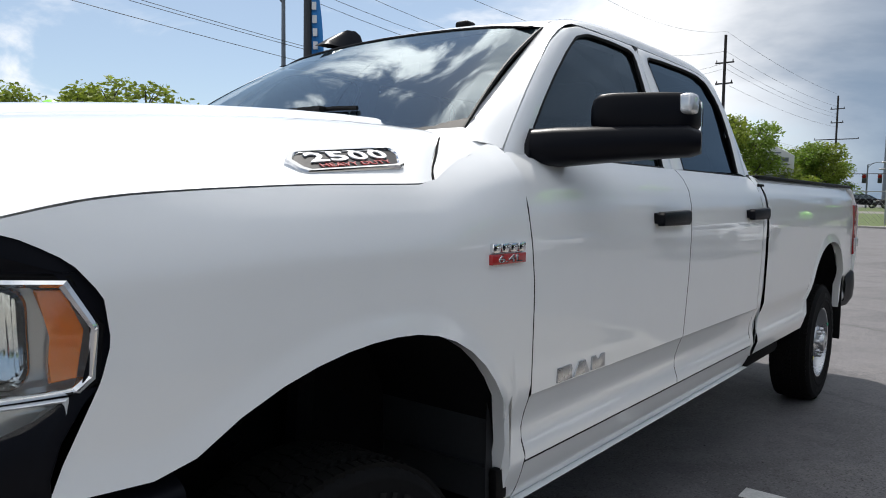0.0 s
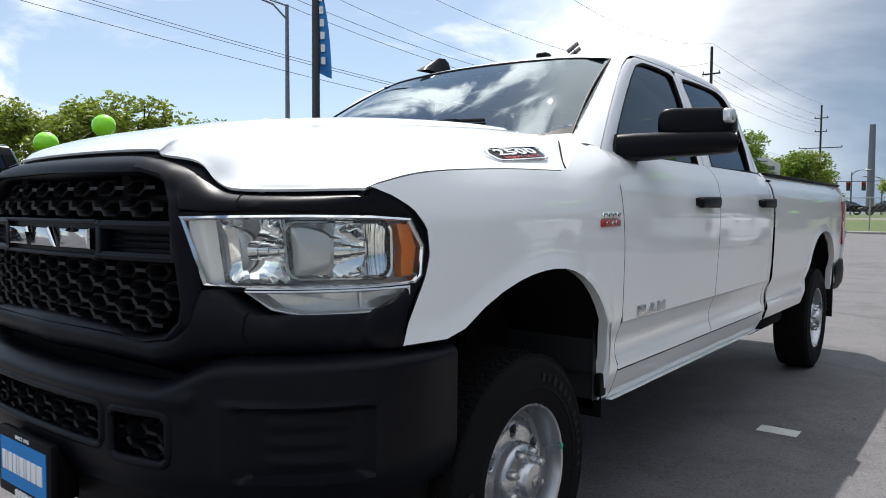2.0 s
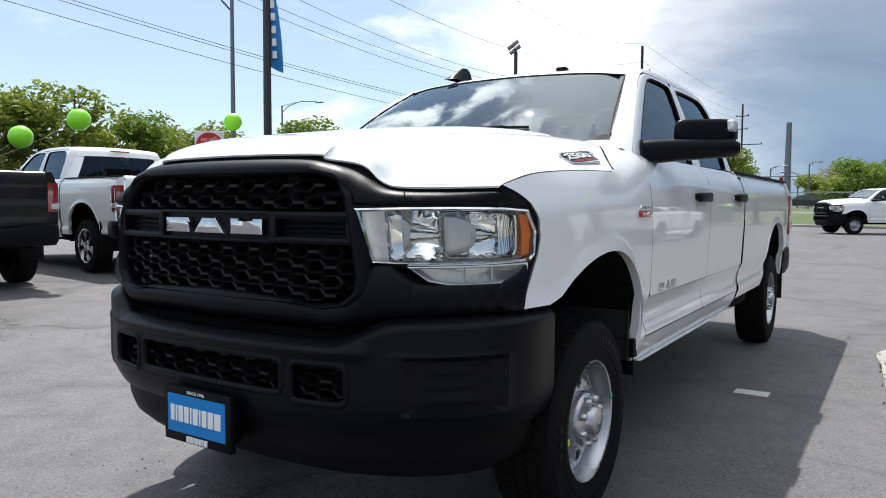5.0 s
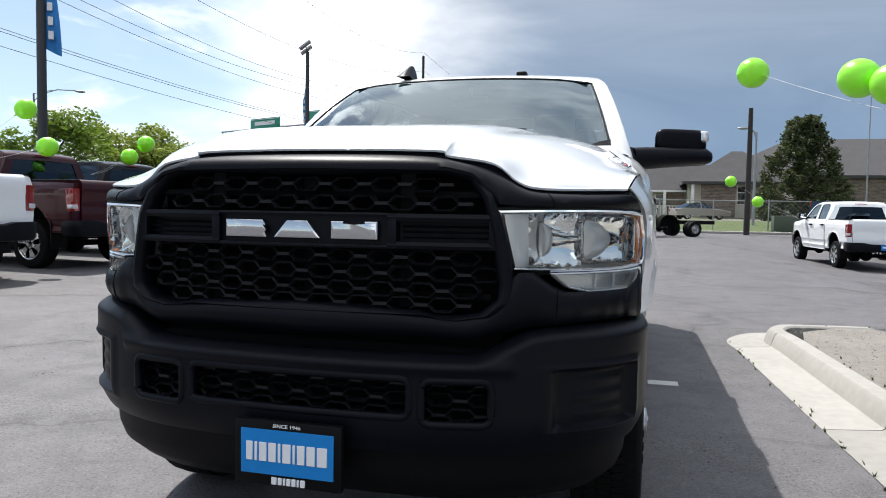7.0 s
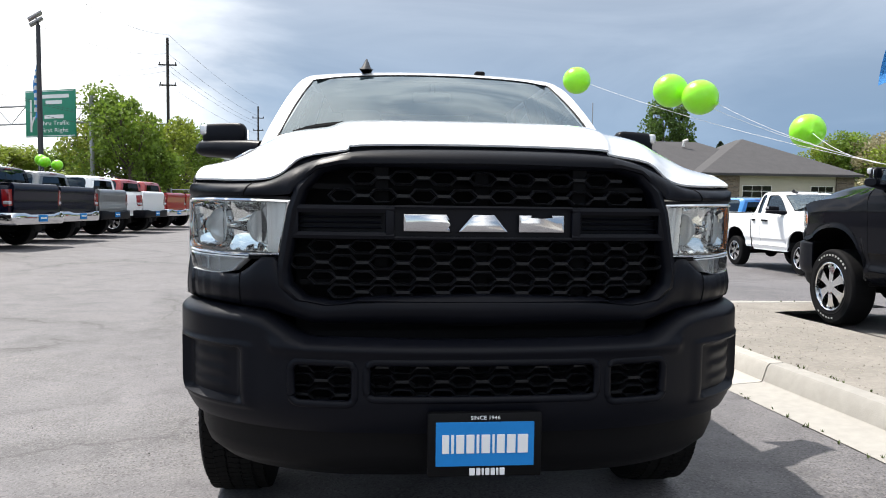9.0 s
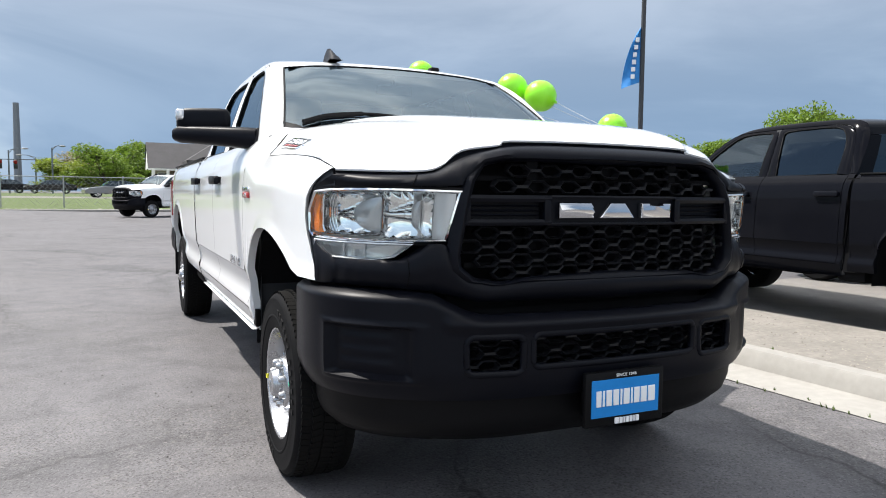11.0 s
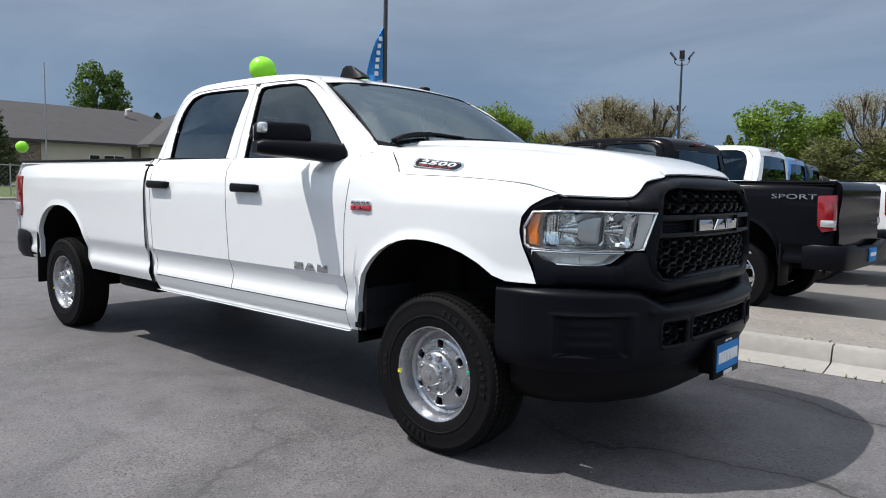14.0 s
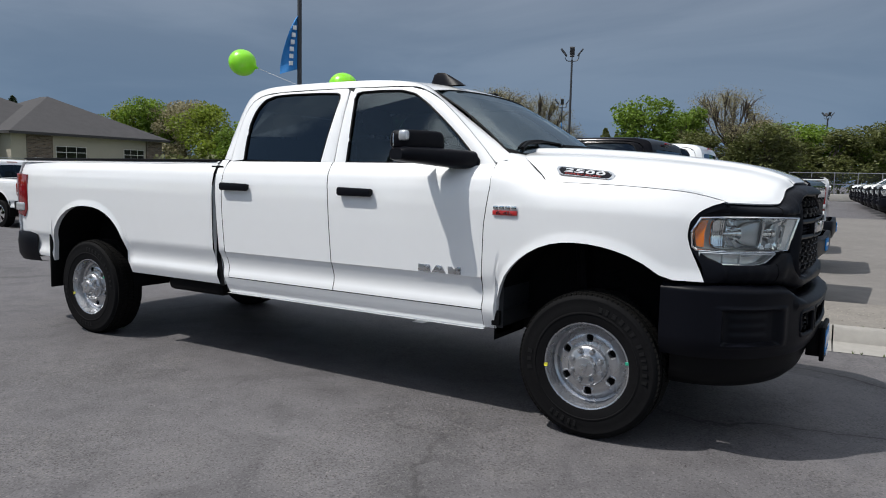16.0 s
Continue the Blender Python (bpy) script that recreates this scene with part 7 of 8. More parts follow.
box(b, (1.9, 74.88, 1.85), (6.0, 74.97, 1.93))
tagged(part("porch_railing", b, WTRIM, None, "", 0), "white porch railing before the house", "railing")

# ---- fence ----
METAL = mat("galvanised_steel", (0.33, 0.34, 0.35), 0.5, metal=0.7, noise_scale=3, vary=0.15)
fence = thing("fence", (0, 0, 0), "grey chain-link fence with steel posts", "fence")
b = bmesh.new()
tube(b, [(-14, 46.4, 2.02), (75, 46.4, 2.02)], 0.03, 6)
part("top_rail", b, METAL, fence)
for k in range(28):
    b = bmesh.new()
    tube(b, [(-14 + 3.3 * k, 46.4, 0.0), (-14 + 3.3 * k, 46.4, 2.12)], 0.04, 6)
    part("post", b, METAL, fence)
b = bmesh.new()
for k in range(300):
    x = -14 + 0.297 * k
    for dx in (1.0, -1.0):
        a, e = Vector((x, 46.42, 0.08)), Vector((x + dx * 1.9, 46.42, 2.0))
        w = Vector((0.006, 0, 0))
        b.faces.new([b.verts.new(v) for v in (a - w, a + w, e + w, e - w)])
tagged(part("wire_mesh", b, METAL, fence, "fine wire mesh", 0), kind="stuff")

# ---- poles, lamps, wires, signs ----
WOOD = mat("weathered_pole_wood", (0.034, 0.030, 0.029), 0.9, noise_scale=2, vary=0.3, bump=0.4, bump_scale=30)
DPOLE = mat("dark_pole_paint", (0.030, 0.032, 0.036), 0.5, noise_scale=2, vary=0.15)
GPOLE = mat("grey_pole_paint", (0.16, 0.18, 0.20), 0.5, metal=0.3, noise_scale=2, vary=0.15)
BANNER = mat("banner_blue", (0.022, 0.20, 0.52), 0.7, noise_scale=1.2, vary=0.2)
SIGNG = mat("sign_green", (0.008, 0.205, 0.120), 0.45, noise_scale=1.5, vary=0.08)
SIGNW = mat("sign_white", (0.75, 0.76, 0.75), 0.5)
SIGNR = mat("sign_red", (0.50, 0.02, 0.025), 0.45)
LEDD = mat("lamp_head_dark", (0.06, 0.062, 0.068), 0.45, metal=0.3, noise_scale=4, vary=0.2)
LEDM = mat("lamp_head_grey", (0.28, 0.28, 0.29), 0.4, metal=0.3, noise_scale=4, vary=0.2)


def banner(parent, x, y, z0, z1, w, ang):
    b = bmesh.new()
    d = Vector((math.cos(ang), math.sin(ang), 0))
    nrm = Vector((-d.y, d.x, 0))
    rows = []
    for i in range(15):
        v = i / 14
        row = []
        for j in range(9):
            u = j / 8
            wave = 0.10 * math.sin(u * 4 + v * 6) * u
            row.append(Vector((x, y, z0 + (z1 - z0) * v + 0.10 * (1 - u) * (1 - v) - 0.25 * u * (1 - v) * 0.4)) + d * (0.05 + w * u * (1.0 - v ** 1.7) ** 0.8) + nrm * wave)
        rows.append(row)
    grid(b, rows)
    thick(b, 0.004)
    p = part("banner", b, BANNER, parent, "blue fabric banner")
    for k in range(6):
        v0 = 0.10 + 0.125 * k
        zc = z0 + (z1 - z0) * (v0 + 0.045)
        reach = w * (1.0 - v0 ** 1.7) ** 0.8
        c = Vector((x, y, zc)) + d * (0.05 + reach * 0.42)
        hw, hh = min(0.060, reach * 0.20), (z1 - z0) * 0.036
        b = bmesh.new()
        prism(b, [(-hw, -hh), (hw, -hh), (hw, hh), (-hw, hh)], lambda u, v, q: c + d * u + Vector((0, 0, v)) + nrm * q, -0.10, 0.10)
        part("banner_bar", b, SIGNW, p, "white bar in place of a letter", 0)



def pole(name, at, h, r0, r1, m, label, category="pole"):
    t = thing(name, at, label, category)
    b = bmesh.new()
    tube(b, [(0, 0, 0), (0, 0, h)], [r0, r1], 12)
    part("post", b, m, t)
    return t


def flood_heads(t, h, n, spread=0.9):
    if n == 4:
        for k in range(4):
            a = radians(22 + 90 * k)
            d = Vector((math.cos(a), math.sin(a), 0))
            c = Vector((0, 0, h))
            b = bmesh.new()
            tube(b, [c - Vector((0, 0, 0.15)), c + d * 0.30 - Vector((0, 0, 0.12)), c + d * 0.42 + Vector((0, 0, 0.02)), c + d * 0.45 + Vector((0, 0, 0.26))], 0.03, 6)
            part("arm", b, DPOLE, t)
            b = bmesh.new()
            m = Matrix.Translation(c + d * 0.52 + Vector((0, 0, 0.42))) @ Matrix.Rotation(a, 4, "Z") @ Matrix.Rotation(radians(-52), 4, "Y")
            box(b, (-0.27, -0.15, -0.04), (0.27, 0.15, 0.04), 0.015, 2, m)
            part("lamp_head", b, LEDD, t, "flat dark floodlight head")
        return
    b = bmesh.new()
    tube(b, [(-spread, 0, h), (spread, 0, h)], 0.05, 6)
    part("cross_arm", b, DPOLE, t)
    for k in range(n):
        x = -spread + 2 * spread * k / (n - 1)
        b = bmesh.new()
        m = Matrix.Translation((x, -0.1, h + 0.22)) @ Matrix.Rotation(radians(38), 4, "X") @ Matrix.Rotation(radians(-12), 4, "Y")
        box(b, (-0.17, -0.36, -0.05), (0.17, 0.36, 0.05), 0.02, 2, m)
        tube(b, [(x, 0, h), (x, -0.08, h + 0.18)], 0.03, 6)
        hd = part("lamp_head", b, LEDM, t, "flat grey floodlight head")


p1 = pole("banner_pole", (-14.0, 12.65, 0), 11.5, 0.13, 0.10, DPOLE, "tall dark lot pole with a blue banner", "light pole")
banner(p1, 0, 0, 5.1, 8.0, 0.42, 0.75)
p2 = pole("lot_light", (-16.7, 33.9, 0), 9.65, 0.14, 0.10, DPOLE, "dark lot light with two floodlights and a banner", "light pole")
flood_heads(p2, 9.7, 2, 0.62)
p2.rotation_euler.z = radians(-68)
banner(p2, 0, 0, 5.2, 8.0, 0.6, 3.6)
p3 = pole("banner_pole", (14.4, 16.1, 0), 10.5, 0.085, 0.07, DPOLE, "tall dark lot pole with a blue banner", "light pole")
banner(p3, 0, 0, 4.85, 6.75, 0.60, 2.5)
p4 = pole("lot_light", (40.2, 16.4, 0), 9.1, 0.10, 0.06, DPOLE, "dark lot light with four floodlights and a banner", "light pole")
flood_heads(p4, 9.15, 4, 0.8)
p5 = pole("lot_light", (62.4, 26.0, 0), 8.5, 0.10, 0.06, DPOLE, "dark lot light with four floodlights and a banner", "light pole")
flood_heads(p5, 8.55, 4, 0.8)
banner(p5, 0, 0, 3.6, 7.0, 1.05, 3.3)
p6 = pole("lot_light", (96, 5, 0), 9.6, 0.13, 0.09, DPOLE, "dark lot light with floodlights and a banner", "light pole")
flood_heads(p6, 9.65, 4, 0.8)
banner(p6, 0, 0, 4.0, 7.0, 0.8, 3.3)


def street_lamp(at, h, reach, ang, m=GPOLE):
    t = pole("street_lamp", at, h * 0.96, 0.11, 0.07, m, "grey street lamp with a curved arm", "street lamp")
    d = Vector((math.cos(ang), math.sin(ang), 0))
    b = bmesh.new()
    tube(b, [Vector((0, 0, h * 0.9)), Vector((0, 0, h * 0.9)) + d * reach * 0.18 + Vector((0, 0, h * 0.06)), Vector((0, 0, h)) + d * reach * 0.5, Vector((0, 0, h * 1.005)) + d * reach * 0.9], 0.04, 6)
    tube(b, [Vector((0, 0, h * 0.955)), Vector((0, 0, h * 0.995)) + d * reach * 0.4], 0.025, 6)
    part("arm", b, m, t)
    b = bmesh.new()
    bmesh.ops.create_uvsphere(b, u_segments=12, v_segments=8, radius=0.2, matrix=Matrix.Translation(Vector((0, 0, h * 1.0)) + d * reach) @ Matrix.Rotation(ang, 4, "Z") @ Matrix.Diagonal((1.9, 0.8, 0.5, 1)))
    part("lamp_head", b, LEDM, t, "grey cobra-head lamp")


street_lamp((-20.0, 16.6, 0), 9.4, 2.9, 3.9)
street_lamp((-44, 43, 0), 10.0, 3.2, 0.75)
street_lamp((-27.5, 74, 0), 10.5, 4.0, 3.3)
street_lamp((-11.8, 91.5, 0), 5.9, 1.6, 0.1)
street_lamp((-10.0, 102, 0), 5.6, 1.8, 3.2)
street_lamp((-7.2, 87, 0), 6.1, 1.2, 0.6)


def power_pole(at, h, arms, label):
    t = pole("utility_pole", at, h, 0.17, 0.12, WOOD, label, "utility pole")
    for z, w in arms:
        b = bmesh.new()
        box(b, (-w / 2, -0.07, z - 0.06), (w / 2, 0.07, z + 0.06), 0.01)
        for x in (-w / 2 + 0.1, w / 2 - 0.1):
            tube(b, [(x, 0, z + 0.06), (x, 0, z + 0.26)], 0.05, 6)
        part("cross_arm", b, WOOD, t, "wooden cross arm with insulators")
    return t


power_pole((-19.2, 64.5, 0), 15.9, ((13.5, 1.6), (11.7, 1.5), (8.2, 4.2), (7.0, 4.2)), "tall weathered utility pole with cross arms")
power_pole((-18.9, 112, 0), 16.2, ((14.4, 1.8), (12.5, 1.6), (10.2, 5.6)), "tall weathered utility pole with cross arms")
power_pole((7.05, 40.8, 0), 7.1, (), "short dark utility pole beside the verge")
tp = pole("steel_pole", (-14.4, 126.5, 0), 14.6, 0.62, 0.42, GPOLE, "thick grey steel transmission pole", "pole")
WIRE = mat("cable", (0.02, 0.02, 0.022), 0.6)


def wire(a, c, sag, r=0.012):
    b = bmesh.new()
    A, C = Vector(a), Vector(c)
    tube(b, [A.lerp(C, k / 24) - Vector((0, 0, 4 * sag * (k / 24) * (1 - k / 24))) for k in range(25)], r, 5)
    o = part("cable", b, WIRE, None, "", 0)
    tagged(o, "thin dark overhead cable", "cable", "overhead cables")


def line_cable(z1, b, c, dx):
    """A cable towards the tall pole, its height a parabola along the street."""
    g = bmesh.new()
    tube(g, [(-20.0 + 0.012 * y + dx, y, z1 + b * (y - 64.5) + c * (y - 64.5) ** 2) for y in [-8 + 72.5 * k / 36 for k in range(37)]], 0.011, 5)
    tagged(part("cable", g, WIRE, None, "", 0), "thin dark overhead cable", "cable", "overhead cables")
    wire((-19.13 + dx, 64.5, z1), (-18.9 + dx, 112, z1 + 0.2), 0.5)


for z1, b, c, dx in ((7.2, 0.0778, 0.00129, 0.0), (8.0, 0.0886, 0.00138, 0.0), (8.2, 0.0934, 0.00144, 0.0), (11.7, 0.2211, 0.00340, 0.0), (13.0, 0.2581, 0.00377, 0.0), (13.5, 0.2743, 0.00423, 0.0), (14.5, 0.2332, 0.00379, 0.0), (16.2, 0.2200, 0.00560, 0.0)):
    line_cable(z1, b, c, dx)


def board(t, x, z, w, h, m, name="sign_panel", y=0.0):
    b = bmesh.new()
    box(b, (x - w / 2, y - 0.05, z - h / 2), (x + w / 2, y + 0.05, z + h / 2), 0.03)
    part(name, b, m, t)
    b = bmesh.new()
    for x0, x1, z0, z1 in ((x - w / 2 + 0.08, x + w / 2 - 0.08, z + h / 2 - 0.12, z + h / 2 - 0.07), (x - w / 2 + 0.08, x + w / 2 - 0.08, z - h / 2 + 0.07, z - h / 2 + 0.12)):
        box(b, (x0, y - 0.058, z0), (x1, y - 0.052, z1), 0.0)
    part("sign_border", b, SIGNW, t, "white border", 0)


gan = thing("road_sign_gantry", (-28.8, 57.0, 0), "green overhead road signs on a steel gantry", "road sign", "", -24)
b = bmesh.new()
tube(b, [(7.2, 0.4, 0), (7.2, 0.4, 9.2)], 0.16, 8)
tube(b, [(-12.0, 0.3, 8.6), (7.2, 0.3, 8.6)], 0.08, 6)
tube(b, [(-12.0, 0.3, 7.2), (7.2, 0.3, 7.2)], 0.08, 6)
for k in range(12):
    tube(b, [(-12 + k * 1.6, 0.3, 7.2 if k % 2 else 8.6), (-10.4 + k * 1.6, 0.3, 8.6 if k % 2 else 7.2)], 0.04, 5)
part("gantry_frame", b, METAL, gan, "steel truss")
board(gan, 3.6, 7.9, 5.0, 3.6, SIGNG)
board(gan, -4.6, 8.3, 4.4, 2.4, SIGNG)
RX = Matrix.Rotation(radians(90), 4, "X")
b = bmesh.new()
for w, z in ((3.0, 9.2), (1.6, 8.75), (1.9, 7.65)):
    box(b, (4.0 - w / 2, -0.07, z - 0.14), (4.0 + w / 2, -0.055, z + 0.14), 0.0)
box(b, (-4.6 - 1.5, -0.07, 8.85), (-4.6 + 1.5, -0.055, 9.2), 0.0)
for x in (-5.9, -3.3):
    box(b, (x - 0.06, -0.07, 7.6), (x + 0.06, -0.055, 8.2), 0.0)
    b.faces.new([b.verts.new(v) for v in ((x - 0.25, -0.07, 7.75), (x + 0.25, -0.07, 7.75), (x, -0.07, 7.4))])
tube(b, [(1.7, -0.06, 6.5), (1.7, -0.06, 9.0)], 0.09, 4)
tube(b, [(1.7, -0.06, 6.9), (2.0, -0.06, 7.6), (2.8, -0.06, 7.9)], 0.08, 4)
part("sign_bar", b, SIGNW, gan, "white bars and arrows", 0)
text_mesh("lettering", "Thru Traffic", 0.46, Matrix.Translation((4.0, -0.06, 7.15)) @ RX, SIGNW, gan, 0.004, "white letters", 3.0)
text_mesh("lettering", "First Right", 0.46, Matrix.Translation((4.0, -0.06, 6.6)) @ RX, SIGNW, gan, 0.004, "white letters", 2.7)

dne = thing("no_entry_sign", (-20.9, 16.2, 0), "red and white no-entry road sign on a post", "road sign", "", 45)
b = bmesh.new()
tube(b, [(0, 0.05, 0), (0, 0.05, 3.9)], 0.035, 8)
part("post", b, METAL, dne)
b = bmesh.new()
box(b, (-0.55, -0.02, 2.85), (0.55, 0.02, 3.95), 0.01)
part("sign_panel", b, SIGNW, dne)
b = bmesh.new()
lathe(b, [(0.50, -0.022), (0.50, -0.035), (0.001, -0.035)], 32, axis="y", center=(0, 0, 3.4))
part("red_disc", b, SIGNR, dne, "red disc")
b = bmesh.new()
box(b, (-0.36, -0.045, 3.34), (0.36, -0.036, 3.46), 0.0)
part("white_bar", b, SIGNW, dne, "white bar")
text_mesh("lettering", "DO NOT", 0.17, Matrix.Translation((0, -0.037, 3.60)) @ RX, SIGNW, dne, 0.003, "white letters", 0.6)
text_mesh("lettering", "ENTER", 0.17, Matrix.Translation((0, -0.037, 3.19)) @ RX, SIGNW, dne, 0.003, "white letters", 0.55)

ks = thing("monument_sign", (-17.9, 77, 0), "pale business sign board with grey bars", "sign", "", 12)
b = bmesh.new()
prof = [(-1.8, 1.5), (1.8, 1.5), (1.8, 6.0), (0.2, 6.9), (-1.2, 6.7), (-1.8, 6.1)]
prism(b, prof, lambda u, v, d: Vector((u, d, v)), 0.25, -0.25, 0.05)
box(b, (-1.4, -0.15, 0), (1.4, 0.15, 1.5), 0.02)
part("sign_panel", b, mat("pale_sign", (0.50, 0.51, 0.50), 0.6, noise_scale=1, vary=0.08), ks)
b = bmesh.new()
for x, z, w, h in ((-0.2, 6.3, 1.6, 0.14), (0, 5.6, 2.6, 0.42), (0, 5.1, 2.8, 0.12), (0, 3.9, 2.6, 0.40), (0, 3.0, 2.0, 0.25), (0, 2.4, 2.4, 0.22)):
    box(b, (x - w / 2, -0.27, z - h / 2), (x + w / 2, -0.255, z + h / 2), 0.0)
part("sign_bar", b, GPOLE, ks, "grey bars in place of a name", 0)

for x, y in ((-14.6, 108), (-12.8, 108)):
    ts = thing("traffic_light", (x, y, 0), "red traffic light hung over the far street", "traffic light")
    b = bmesh.new()
    box(b, (-0.24, -0.2, 4.0), (0.24, 0.2, 5.25), 0.05)
    part("housing", b, DPOLE, ts)
    b = bmesh.new()
    lathe(b, [(0.26, -0.2), (0.2, -0.28), (0.001, -0.28)], 16, axis="y", center=(0, 0, 4.9))
    part("red_lens", b, REDL, ts, "red lens")
wire((-22, 108.2, 5.3), (-8, 108.2, 5.3), 0.05, 0.05)

# fence and low concrete edge at the far end of the lot
ff = thing("fence", (0, 0, 0), "dark chain-link fence with grey posts at the far end", "fence")
b = bmesh.new()
for z in (0.2, 1.55, 2.6):
    tube(b, [(72, -9, z), (73, -1, z), (73, 6.5, z)], 0.035, 5)
part("rail", b, METAL, ff, "grey fence rails")
for k in range(9):
    b = bmesh.new()
    y = -9 + k * 1.94
    tube(b, [(72.0 + min(1.0, (y + 9) / 8), y, 0), (72.0 + min(1.0, (y + 9) / 8), y, 2.66)], 0.045, 6)
    part("post", b, METAL, ff)
b = bmesh.new()
for k in range(130):
    y = -9 + k * 0.119
    for sgn in (1, -1):
        y1 = min(6.5, max(-9, y + sgn * 1.2))
        tube(b, [(72.05 + min(1.0, (y + 9) / 8), y, 0.1), (72.05 + min(1.0, (y1 + 9) / 8), y1, 2.6)], 0.008, 3)
tagged(part("wire_mesh", b, DPOLE, ff, "dark wire mesh", 0), kind="stuff")
b = bmesh.new()
box(b, (69.6, -8.0, 0), (71.2, 3.4, 0.62), 0.04)
tagged(part("loading_edge", b, CONC), "pale concrete loading edge before the far fence", "concrete edge")
# street lamp before the house
street_lamp((8.9, 51.1, 0), 7.1, 0.9, 3.3, METAL)
# flagpole and box by the verge
fp = pole("flagpole", (14.9, 47.5, 0), 8.6, 0.06, 0.03, METAL, "thin pale flagpole beside the fence", "flagpole")
ub = bmesh.new()
box(ub, (9.2, 45.0, 0), (10.8, 46.0, 1.1), 0.04)
tagged(part("utility_box", ub, mat("utility_green", (0.06, 0.075, 0.055), 0.7, noise_scale=2, vary=0.15)), "dull green utility box on the grass", "utility box")

# ---- balloons ----
LIME = mat("lime_balloon", (0.30, 0.82, 0.02), 0.30, noise_scale=3, vary=0.05, coat=0.3)
LIME.node_tree.nodes["Principled BSDF"].inputs["Subsurface Weight"].default_value = 0.5
LIME.node_tree.nodes["Principled BSDF"].inputs["Subsurface Radius"].default_value = (0.05, 0.1, 0.02)
STRING = mat("white_string", (0.7, 0.7, 0.7), 0.7)


def balloon(at, r, tie):
    t = thing("balloon", at, "bright lime-green round balloon on a white string", "balloon", "balloons")
    b = bmesh.new()
    A, T = Vector(at), Vector(tie)
    dn = (T - A).normalized()
    m = dn.to_track_quat("-Z", "Y").to_matrix().to_4x4()
    prof = [(0.001, r * 1.06)] + [(r * math.sin(math.pi * k / 16), r * 1.06 * math.cos(math.pi * k / 16)) for k in range(1, 14)] + [(r * 0.28, -r * 1.0), (r * 0.12, -r * 1.10), (r * 0.05, -r * 1.16), (r * 0.11, -r * 1.24), (0.001, -r * 1.24)]
    lathe(b, prof, 28, axis="z")
    for v in b.verts:
        v.co = m @ v.co
    part("skin", b, LIME, t, "", 60)
    b = bmesh.new()
    e = T - A
    s0 = dn * r * 1.2
    tube(b, [s0.lerp(e, k / 8) - Vector((0, 0, 0.25 * (k / 8) * (1 - k / 8))) for k in range(9)], 0.0024, 5)
    part("string", b, STRING, t, "white string")


for at, r, tie in (
    ((2.14, 5.80, 2.75), 0.165, (4.05, 2.80, 1.58)), ((2.94, 4.81, 2.49), 0.185, (4.05, 2.80, 1.58)), ((3.12, 4.45, 2.37), 0.185, (4.05, 2.80, 1.58)), ((4.96, 5.44, 2.15), 0.21, (4.05, 2.80, 1.58)),
    ((-7.6, 2.3, 2.02), 0.145, (-9.0, 2.3, 1.75)), ((-7.3, 2.9, 2.28), 0.145, (-9.0, 2.4, 1.75)), ((-8.0, 6.1, 2.6), 0.15, (-9.2, 5.6, 1.75)), ((-7.8, 6.3, 2.05), 0.15, (-9.2, 5.6, 1.75)),
    ((-8.0, 8.4, 2.05), 0.15, (-9.2, 8.8, 1.75)), ((-7.8, 8.6, 2.30), 0.15, (-9.2, 8.8, 1.75)), ((3.41, 18.0, 2.06), 0.15, (6.18, 23.1, 1.08)), ((4.12, 18.1, 1.52), 0.15, (6.18, 23.1, 1.08)),
    ((-9.5, 17.9, 2.25), 0.15, (-9.9, 18.4, 1.9)), ((-9.3, 18.2, 2.18), 0.15, (-9.9, 18.4, 1.9)), ((-9.75, 18.2, 2.32), 0.15, (-9.9, 18.4, 1.9)),
):
    balloon(at, r, tie)


# ---- trees ----
def leaf_mat(name, col, vary=0.35):
    m = mat(name, col, 0.6, noise_scale=0.4, vary=vary, island=True)
    N, L = m.node_tree.nodes, m.node_tree.links
    pb, out = N["Principled BSDF"], N["Material Output"]
    tl = N.new("ShaderNodeBsdfTranslucent")
    L.new(pb.inputs["Base Color"].links[0].from_socket, tl.inputs[0])
    mx = N.new("ShaderNodeMixShader")
    mx.inputs[0].default_value = 0.40
    L.new(pb.outputs[0], mx.inputs[1])
    L.new(tl.outputs[0], mx.inputs[2])
    L.new(mx.outputs[0], out.inputs[0])
    return m


BARK = mat("bark", (0.085, 0.070, 0.058), 0.95, noise_scale=3, vary=0.3, bump=0.6, bump_scale=18)
LEAF_G = leaf_mat("leaf_green", (0.155, 0.240, 0.028))
LEAF_Y = leaf_mat("leaf_spring", (0.205, 0.262, 0.032))
LEAF_D = leaf_mat("leaf_dark", (0.125, 0.142, 0.042))
LEAF_S = leaf_mat("leaf_sparse", (0.290, 0.262, 0.150))
LEAF_D2 = leaf_mat("leaf_poplar", (0.075, 0.135, 0.022))
LEAF_P = leaf_mat("pine_needles", (0.060, 0.078, 0.026))
LEAF_N = leaf_mat("needles", (0.026, 0.046, 0.020))
TREES = {}


def leaf(b, p, r, rnd):
    d = Vector((rnd.gauss(0, 1), rnd.gauss(0, 1), rnd.gauss(0, 0.8))).normalized()
    a = d.orthogonal().normalized()
    c = d.cross(a)
    t = rnd.uniform(0, 6.28)
    u, w = (a * math.cos(t) + c * math.sin(t)) * r, (c * math.cos(t) - a * math.sin(t)) * r * 0.62
    v = [b.verts.new(q) for q in (p - u, p - u * 0.1 + w, p + u, p + u * 0.15 - w)]
    b.faces.new(v)


